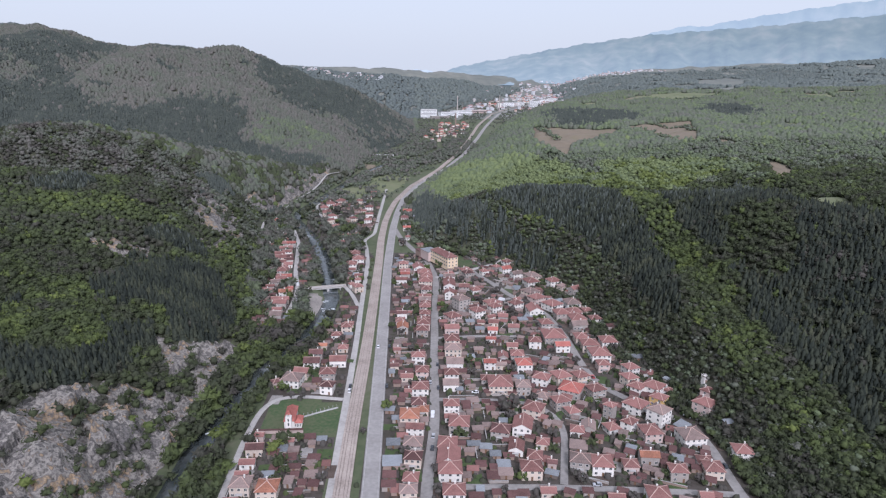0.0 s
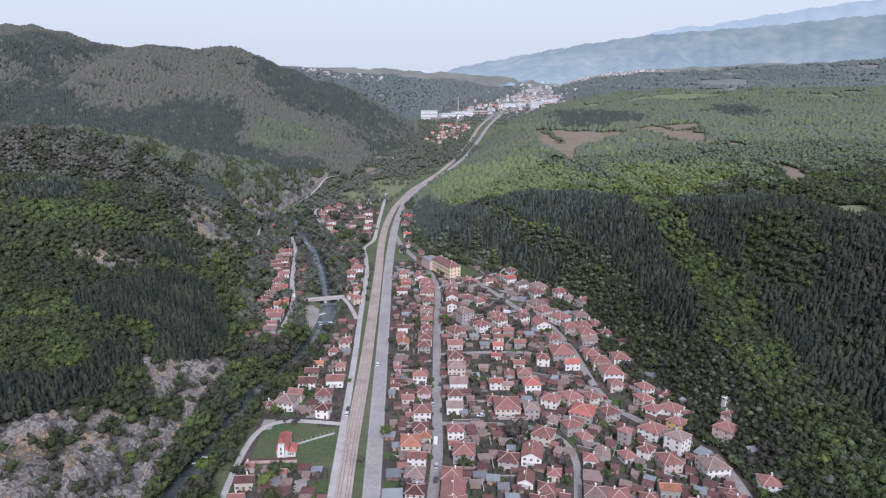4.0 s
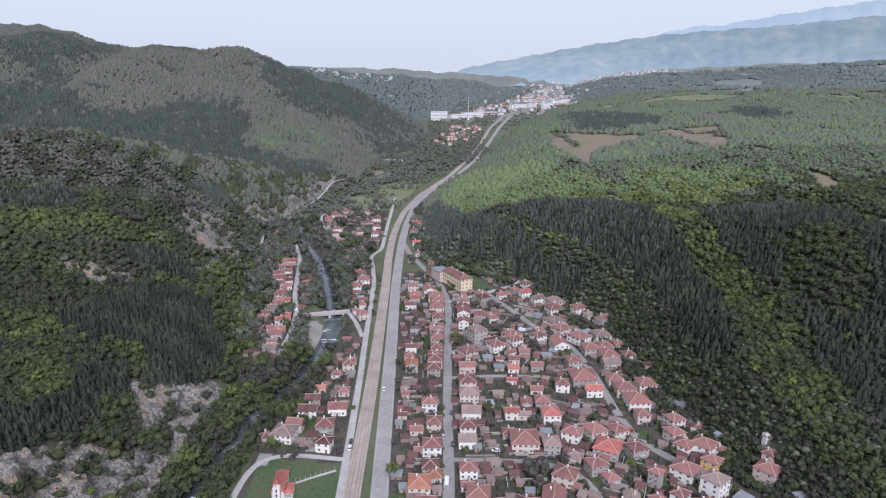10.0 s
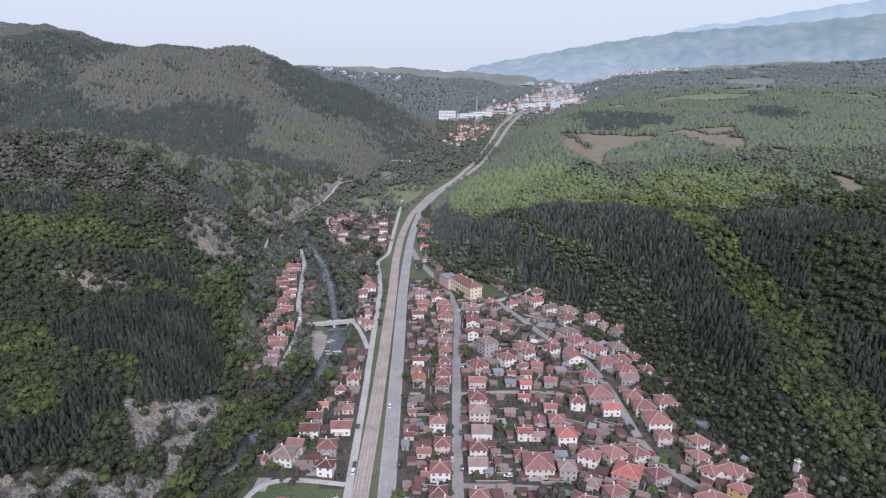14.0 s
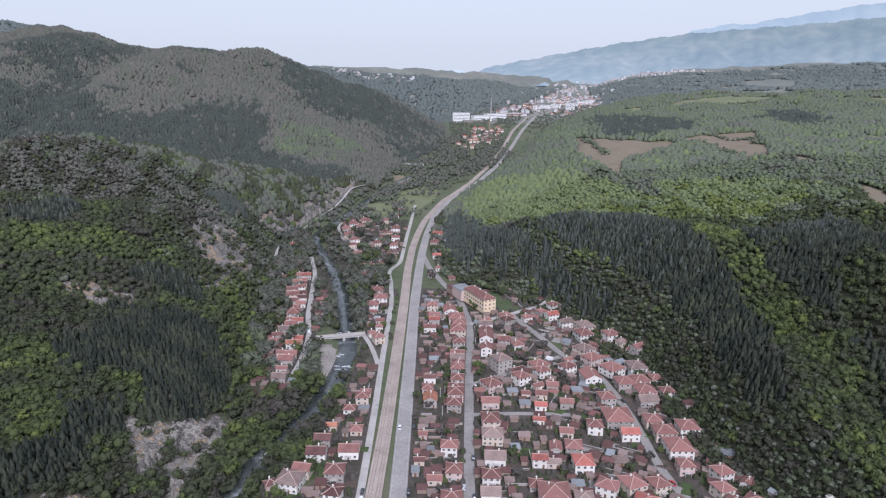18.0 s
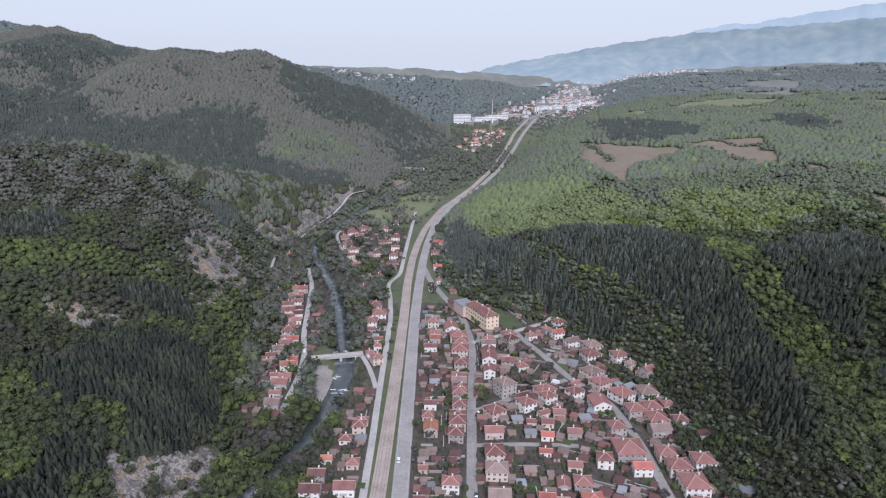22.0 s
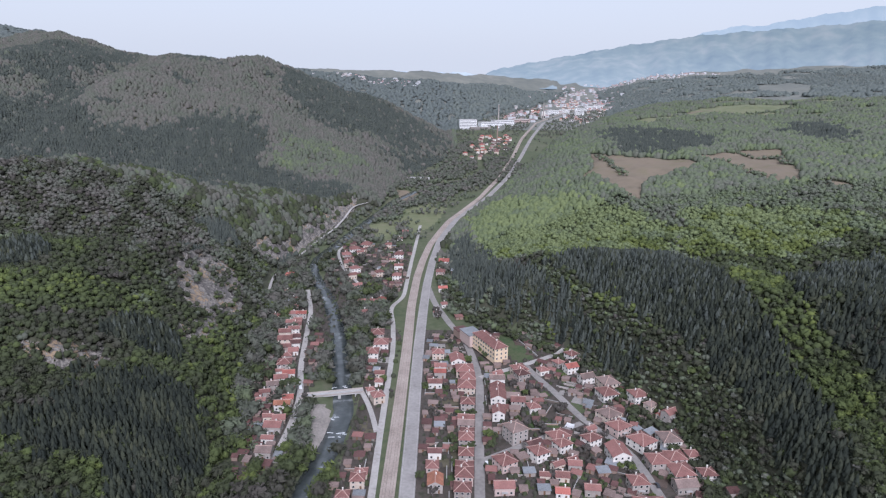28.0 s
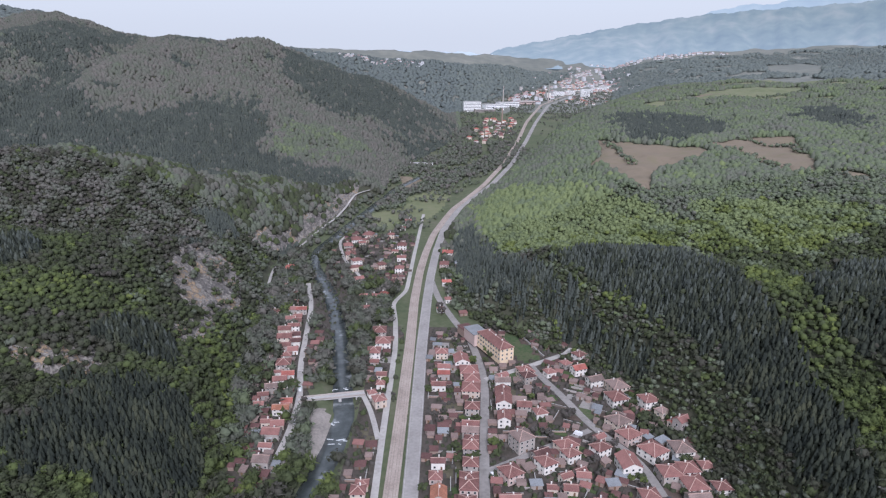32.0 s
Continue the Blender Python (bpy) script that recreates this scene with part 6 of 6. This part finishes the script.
def far_town(name, count, area, seed, label):
    """Small houses of the far town, too many and too far to tell apart, in one mesh."""
    r = random.Random(seed)
    xs, ys = [p[0] for p in area], [p[1] for p in area]
    v, f, kind = [], [], []
    for k in range(count * 4):
        x, y = r.uniform(min(xs), max(xs)), r.uniform(min(ys), max(ys))
        if len(kind) >= count * 15 or not bool(inside(area, np.array(x), np.array(y))) or not off_roads(x, y, 14):
            continue
        w, d, e, a = r.uniform(9, 17), r.uniform(8, 12), r.choice((5, 6, 6, 8, 12)), radians(20 + r.uniform(-25, 25))
        z, c, sn, n = base_height(x, y, w, d), math.cos(a), math.sin(a), len(v)
        bv, bf = box(-w / 2, w / 2, -d / 2, d / 2, -3, e)
        rv, rf, _ = roof_mesh(w, d, e, "hip", 2.5 if e < 10 else 0.6)
        v.extend((x + p * c - q * sn, y + p * sn + q * c, z + h) for p, q, h in bv + rv)
        f.extend(tuple(i + n for i in q) for q in bf)
        f.extend(tuple(i + n + 8 for i in q) for q in rf)
        kind += [r.choice((0, 0, 1))] * len(bf) + [3 if e > 10 else r.choice((2, 2, 2, 4))] * len(rf)
    ob = part(name, v, f, TOWN["wall"])
    for m in (TOWN["warm"], TOWN["tile"], TOWN["flat"], TOWN["rust"]):
        ob.data.materials.append(m)
    ob.data.polygons.foreach_set("material_index", kind)
    tagged(ob, label, "houses", kind="stuff")


far_town("distant_town", 260, [(200, 2400), (330, 2480), (640, 2900), (830, 3400), (930, 3900), (480, 3900), (330, 3200), (190, 2650)], 44, "crowded pale houses and blocks of the far town")
far_town("distant_town", 120, [(700, 3800), (1450, 3900), (1300, 4250), (800, 4300)], 45, "pale houses of a town out on the plain")
far_town("distant_village", 60, [(-560, 2740), (-420, 2830), (-250, 2880), (-120, 2900), (-150, 2820), (-300, 2780)], 46, "pale houses strung over the far hillside")

# yards: plots, trees, walls, cars
def free(x, y, gap):
    if any(math.hypot(x - a, y - b) < r + gap for a, b, r in PLACED):
        return False
    p, q = np.array(x), np.array(y)
    return all(float(near(line, p, q)) > half + gap for line, half in [(MAIN, 4.3), (RAIL, 5)] + [(r[3], r[2]) for r in ROADS]) and float(near(RIVER, p, q)) > 14


# the close row of houses along the lane west of the river
row = random.Random(23)
for y in range(566, 770, 6):
    x = float(np.interp(y, [560, 587, 625, 662, 707, 774], [-95, -94, -97, -106, -112.5, -122])) - row.uniform(6.5, 9)
    if free(x, y, 3.2):
        house(round(x, 1), y, 8, row.uniform(6, 8.5), row.uniform(5, 6), row.uniform(3.2, 4.8), "gable", row.choice(("rose", "rose", "dark", "bright")), row.choice(("white", "cream", "plaster")))

LEAN = [[], [], []]


def hut_at(x, y, r):
    """One more lean-to for the joined outbuildings."""
    w, d, e = r.uniform(2.6, 5), r.uniform(2.4, 4), r.uniform(2.0, 2.6)
    z, c, sn = base_height(x, y, w, d), math.cos(radians(-25 if x > 60 else 0)), math.sin(radians(-25 if x > 60 else 0))
    v, f = box(-w / 2, w / 2, -d / 2, d / 2, -1, e)
    rv, rf, _ = roof_mesh(w, d, e, "lean", 0.5)
    n = len(LEAN[0])
    LEAN[0].extend((x + a * c - b * sn, y + a * sn + b * c, z + h) for a, b, h in v + rv)
    LEAN[1].extend(tuple(i + n for i in q) for q in f)
    LEAN[1].extend(tuple(i + n + 8 for i in q) for q in rf)
    LEAN[2].extend([0] * len(f) + [1 + n // 16 % 2] * len(rf))


def yards():
    r, plots = random.Random(11), []
    n = 0
    for k in range(6000):
        x, y = r.uniform(-130, 160), r.uniform(300, 735) if r.random() < 0.85 else r.uniform(800, 1000)
        if n >= 270 or -36 < x < -9 or not bool(village(np.array(x), np.array(y))) or not free(x, y, 1.2) or bool(in_any(LAWNS, np.array(x), np.array(y))):
            continue
        w, d = r.uniform(4, 11), r.uniform(4, 12)
        if any(math.hypot(x - a, y - b) < (max(w, d) + c) * 0.5 for a, b, c in plots):
            continue
        plots.append((x, y, max(w, d)))
        kind = r.choice(["soil", "soil", "green", "green", "weeds", "paved"])
        rot = 0 if x < 60 else -25
        z = base_height(x, y, w, d)
        v, f = box(-w / 2, w / 2, -d / 2, d / 2, -0.8, 0.1 + 0.012 * (n % 13))
        said = {"soil": "dug brown vegetable bed", "green": "green grassy garden plot", "weeds": "dry weedy garden plot", "paved": "grey paved yard"}[kind]
        ob = tagged(part("garden_plot", v, f, PLOTS[kind]), said + " between houses", "garden plot", "garden plots")
        ob.matrix_basis = pose(x, y, z, 0, 0, rot + r.uniform(-4, 4))
        n += 1
    n = 0
    for k in range(5000):
        x, y = r.uniform(-84, 155), r.uniform(310, 720)
        if n >= 220 or not bool(village(np.array(x), np.array(y))) or not free(x, y, 0.6):
            continue
        long = r.uniform(6, 16)
        rot = (0 if x < 60 else -25) + r.choice((0, 0, 0, 90))
        ex, ey = math.cos(radians(rot)) * long / 2, math.sin(radians(rot)) * long / 2
        if not (free(x + ex, y + ey, 0.3) and free(x - ex, y - ey, 0.3)) or bool(in_any(LAWNS, np.array([x, x + ex, x - ex]), np.array([y, y + ey, y - ey])).any()):
            continue
        m = r.choice(("plaster", "render", "block", "wood"))
        top = tagged(new("garden_wall"), f"low {WSAID[m]} wall between two yards", "wall", "garden walls")
        top.matrix_basis = pose(x, y, base_height(x, y, 3, 3), 0, 0, rot)
        part("masonry", *box(-long / 2, long / 2, -0.12, 0.12, -1, 1.3), WALLS[m], top)
        part("coping", *box(-long / 2, long / 2, -0.2, 0.2, 1.3, 1.4), CONCRETE, top)
        n += 1
    # small sheds in the yards
    n = 0
    for k in range(24000):
        x, y = r.uniform(-130, 150), r.uniform(310, 720) if r.random() < 0.85 else r.uniform(800, 1000)
        if n >= 560 or not bool(village(np.array(x), np.array(y))) or not free(x, y, 1.7) or bool(in_any(LAWNS, np.array(x), np.array(y))):
            continue
        if n >= 245:
            hut_at(x, y, r)
            PLACED.append((x, y, 2.5))
            n += 1
            continue
        shed(x, y, (0 if x < 60 else -25) + r.uniform(-6, 6), r.uniform(2.8, 6), r.uniform(2.6, 4.4), r.uniform(2.1, 2.7), "lean", r.choice(("dark", "dark", "grey", "dark", "grey", "rose", "tin")), r.choice(("block", "wood", "render")))
        n += 1


def outbuildings():
    ob = part("outbuildings", LEAN[0], LEAN[1], WALLS["block"])
    ob.data.materials.append(ROOFS["dark"])
    ob.data.materials.append(ROOFS["grey"])
    ob.data.polygons.foreach_set("material_index", LEAN[2])
    tagged(ob, "small lean-tos and coops crowding the back yards", "outbuildings", kind="stuff")


def tree_proto(seed, label):
    r = np.random.RandomState(seed)
    top = tagged(new("tree"), label, "tree", "garden trees")
    v, f = [], []
    for a, b, w0, w1 in [((0, 0, -0.3), (0.05, 0, 0.42), 0.05, 0.03)] + [((0.03, 0, 0.3), (r.uniform(-0.3, 0.3), r.uniform(-0.3, 0.3), r.uniform(0.55, 0.75)), 0.022, 0.01) for _ in range(5)]:
        n = len(v)
        for p, w in ((a, w0), (b, w1)):
            v += [(p[0] + w * math.cos(2.1 * k), p[1] + w * math.sin(2.1 * k), p[2]) for k in range(3)]
        f += [(n + k, n + (k + 1) % 3, n + 3 + (k + 1) % 3, n + 3 + k) for k in range(3)]
    part("trunk", v, f, BARK, top)
    V, F = ico()
    vs, fs, tn = [], [], []
    tone = {"bright": 0.7, "green": 0.5, "bare": 0.02}[label.split()[0]] if label.split()[0] in ("bright", "green", "bare") else 0.4
    for k in range(26):
        a, d = r.uniform(0, 6.28), 0.42 * r.uniform(0.2, 1) ** 0.6
        c = np.array([math.cos(a) * d, math.sin(a) * d, 0.62 + r.uniform(-0.26, 0.3) * (1 - d)])
        vs.append(V * r.uniform(0.6, 1.4, (12, 1)) * r.uniform(0.09, 0.17) + c)
        fs.append(F + 12 * k)
        tn += [tone + r.uniform(-0.12, 0.12)] * 12
    crown = part("crown", [tuple(p) for p in np.vstack(vs)], [tuple(int(i) for i in q) for q in np.vstack(fs)], LEAF, top)
    crown.data.attributes.new("tint", "FLOAT", "POINT").data.foreach_set("value", np.array(tn, np.float32))
    return top


def garden_trees():
    r = random.Random(21)
    labels = ["bright fresh-green garden tree beside a house", "green leafy garden tree in a yard", "bare brownish fruit tree in a yard", "green round-crowned tree by the street", "bare grey-brown tree behind houses"]
    protos = [tree_proto(80 + k, lab) for k, lab in enumerate(labels)]
    spots = [(-13, 418, 6.5, 0), (25, 390, 6.5, 1), (54, 413, 13, 2), (22, 700, 8, 0), (25, 690, 7, 0), (27, 682, 7, 3), (-10, 760, 8, 4), (-12, 772, 7, 4)]
    n = 0
    for k in range(4000):
        x, y = r.uniform(-132, 158), r.uniform(300, 735) if r.random() < 0.85 else r.uniform(800, 1000)
        if n >= 260 or not bool(village(np.array(x), np.array(y))) or not free(x, y, 1.0) or bool(in_any(LAWNS, np.array(x), np.array(y))):
            continue
        spots.append((x, y, r.uniform(3.0, 6.5), r.choice((0, 1, 1, 2, 2, 3, 4, 4))))
        n += 1
    used = set()
    for x, y, s, k in spots:
        m = pose(x, y, base_height(x, y, 1, 1), 0, 0, r.uniform(0, 360)) @ Matrix.Diagonal((s, s, s, 1))
        if k not in used:
            used.add(k)
            protos[k].matrix_basis = m
        else:
            ob = copy_thing(protos[k], Matrix())
            ob.matrix_basis = m


PAINT = {n: mat(n + "_paint", [tuple(v * 0.9 for v in c), c], 3, 0.5, rough=0.3, bump=0, specular=0.5) for n, c in (("white", (0.75, 0.75, 0.75)), ("dark", (0.04, 0.045, 0.055)), ("silver", (0.45, 0.46, 0.48)), ("red", (0.4, 0.04, 0.04)), ("blue", (0.06, 0.1, 0.25)))}
TYRE = mat("tyre", [(0.02, 0.02, 0.02), (0.03, 0.03, 0.03)], 3, 0.5, bump=0)


def car(x, y, rot, paint, van=False):
    top = tagged(new("van" if van else "car"), f"{paint} {'delivery van' if van else 'passenger car'} parked beside the street" if abs(x + 20) > 5 else f"{paint} passenger car on the main road", "car", "cars in the village")
    top.matrix_basis = pose(x, y, base_height(x, y, 2, 2) + 0.3, 0, 0, rot)
    L, W, H = (2.7, 1.0, 2.2) if van else (2.1, 0.87, 0.85)
    v = [(-W, -L, 0.3), (W, -L, 0.3), (W, L, 0.3), (-W, L, 0.3), (-W * 0.95, -L * 0.97, H), (W * 0.95, -L * 0.97, H), (W * 0.95, L * (0.7 if van else 0.97), H), (-W * 0.95, L * (0.7 if van else 0.97), H)]
    part("body", v, box(0, 1, 0, 1, 0, 1)[1], PAINT[paint], top)
    if not van:
        v = [(-0.82, -1.75, H), (0.82, -1.75, H), (0.82, 0.85, H), (-0.82, 0.85, H), (-0.66, -1.3, 1.42), (0.66, -1.3, 1.42), (0.66, 0.25, 1.42), (-0.66, 0.25, 1.42)]
        part("window", v, box(0, 1, 0, 1, 0, 1)[1], GLASS, top, "dark glazed cabin")
        part("roof", *box(-0.67, 0.67, -1.3, 0.25, 1.42, 1.48), PAINT[paint], top)
    else:
        part("windscreen", *box(-0.85, 0.85, L * 0.72, L * 0.84, 1.2, 1.9), GLASS, top)
    for sx in (-1, 1):
        for sy in (-0.62, 0.62):
            n, v, f = 10, [], []
            for k in range(n):
                a = 6.283 * k / n
                for ox in (-0.1, 0.1):
                    v.append((sx * W * 0.93 + ox, sy * L + 0.32 * math.cos(a), 0.32 + 0.32 * math.sin(a)))
            f = [(2 * k, 2 * k + 1, (2 * k + 3) % (2 * n), (2 * k + 2) % (2 * n)) for k in range(n)] + [tuple(range(0, 2 * n, 2)), tuple(range(1, 2 * n, 2))]
            part("wheel", v, f, TYRE, top)


build_woods()
yards()
outbuildings()
garden_trees()
for spot in ((12.5, 412, -4, "white", True), (12.2, 391, -5, "silver"), (11.5, 380, -6, "dark"), (38, 437, 85, "white"), (48, 436, 88, "white"), (-22, 502, 1, "white"), (-14.5, 503, 0, "dark"), (-14, 446, 0, "dark"), (152, 408, 40, "white"), (155, 424, 30, "white", True), (151.5, 362, 5, "dark"), (72, 583, 60, "white", True), (-99, 633, 10, "white", True), (-93, 595, 2, "white"), (97, 566, 35, "blue"), (21.5, 549, -2, "white"), (22, 585, -2, "white"), (-35.5, 446, 1, "dark"), (-35.4, 440, 1, "white"), (16.6, 443, -2, "dark"), (17.2, 474, -2, "dark"), (12.0, 450, -2, "silver"), (100, 556, 30, "silver"), (108, 530, 3, "dark"), (112, 455, 10, "red"), (86, 349, 90, "silver"), (64, 430, 88, "dark"), (60, 430, 88, "dark")):
    car(*spot)


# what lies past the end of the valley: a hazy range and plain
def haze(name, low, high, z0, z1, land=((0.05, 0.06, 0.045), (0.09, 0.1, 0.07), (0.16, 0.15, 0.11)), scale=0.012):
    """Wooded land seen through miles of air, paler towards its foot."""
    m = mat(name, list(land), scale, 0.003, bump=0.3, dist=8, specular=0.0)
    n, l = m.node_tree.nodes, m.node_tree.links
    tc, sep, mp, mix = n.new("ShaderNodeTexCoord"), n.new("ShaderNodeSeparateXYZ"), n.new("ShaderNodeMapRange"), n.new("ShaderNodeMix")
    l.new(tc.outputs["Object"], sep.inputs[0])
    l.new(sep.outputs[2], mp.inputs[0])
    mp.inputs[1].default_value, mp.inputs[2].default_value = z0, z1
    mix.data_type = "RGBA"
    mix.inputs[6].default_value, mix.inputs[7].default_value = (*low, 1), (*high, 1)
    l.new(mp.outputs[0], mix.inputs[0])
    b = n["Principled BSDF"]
    # the haze is painted on as a glow of the land, graded by height
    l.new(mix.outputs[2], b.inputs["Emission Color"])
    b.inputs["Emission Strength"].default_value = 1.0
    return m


def mountains(name, reach, profile, material, label, foot=90, rows=26, deep=900, relief=0.0):
    """A range seen across the plain: bearing in degrees and crest height, falling towards the valley in spurs."""
    b = np.arange(profile[0][0], profile[-1][0] + 0.01, 0.2)
    crest = np.interp(b, [p[0] for p in profile], [p[1] for p in profile])
    crest = crest + 4 * np.sin(b * 2.3) + 2.5 * np.sin(b * 6.1 + 1) + 1.5 * np.sin(b * 13 + 2)
    verts, faces = [], []
    for k in range(rows):
        s = k / (rows - 1)
        d = reach - deep * (1 - s)
        spur = np.abs(np.sin(b * 0.62 + 0.9 * np.sin(b * 0.3) + 1.4 * s)) + 0.45 * np.abs(np.sin(b * 1.9 + 2.5 * s + np.sin(b)))
        h = foot + (crest - foot) * s**1.25 + relief * (crest - foot) * (spur - 0.8) * 4 * s * (1 - s) * (1 - 0.3 * s)
        verts += [(d * math.sin(radians(a)), d * math.cos(radians(a)) + 200, z) for a, z in zip(b, h)]
    n = len(b)
    for k in range(rows - 1):
        faces += [(k * n + i, k * n + i + 1, (k + 1) * n + i + 1, (k + 1) * n + i) for i in range(n - 1)]
    tagged(part(name, verts, faces, material, smooth=True), label, "mountains", kind="structure")


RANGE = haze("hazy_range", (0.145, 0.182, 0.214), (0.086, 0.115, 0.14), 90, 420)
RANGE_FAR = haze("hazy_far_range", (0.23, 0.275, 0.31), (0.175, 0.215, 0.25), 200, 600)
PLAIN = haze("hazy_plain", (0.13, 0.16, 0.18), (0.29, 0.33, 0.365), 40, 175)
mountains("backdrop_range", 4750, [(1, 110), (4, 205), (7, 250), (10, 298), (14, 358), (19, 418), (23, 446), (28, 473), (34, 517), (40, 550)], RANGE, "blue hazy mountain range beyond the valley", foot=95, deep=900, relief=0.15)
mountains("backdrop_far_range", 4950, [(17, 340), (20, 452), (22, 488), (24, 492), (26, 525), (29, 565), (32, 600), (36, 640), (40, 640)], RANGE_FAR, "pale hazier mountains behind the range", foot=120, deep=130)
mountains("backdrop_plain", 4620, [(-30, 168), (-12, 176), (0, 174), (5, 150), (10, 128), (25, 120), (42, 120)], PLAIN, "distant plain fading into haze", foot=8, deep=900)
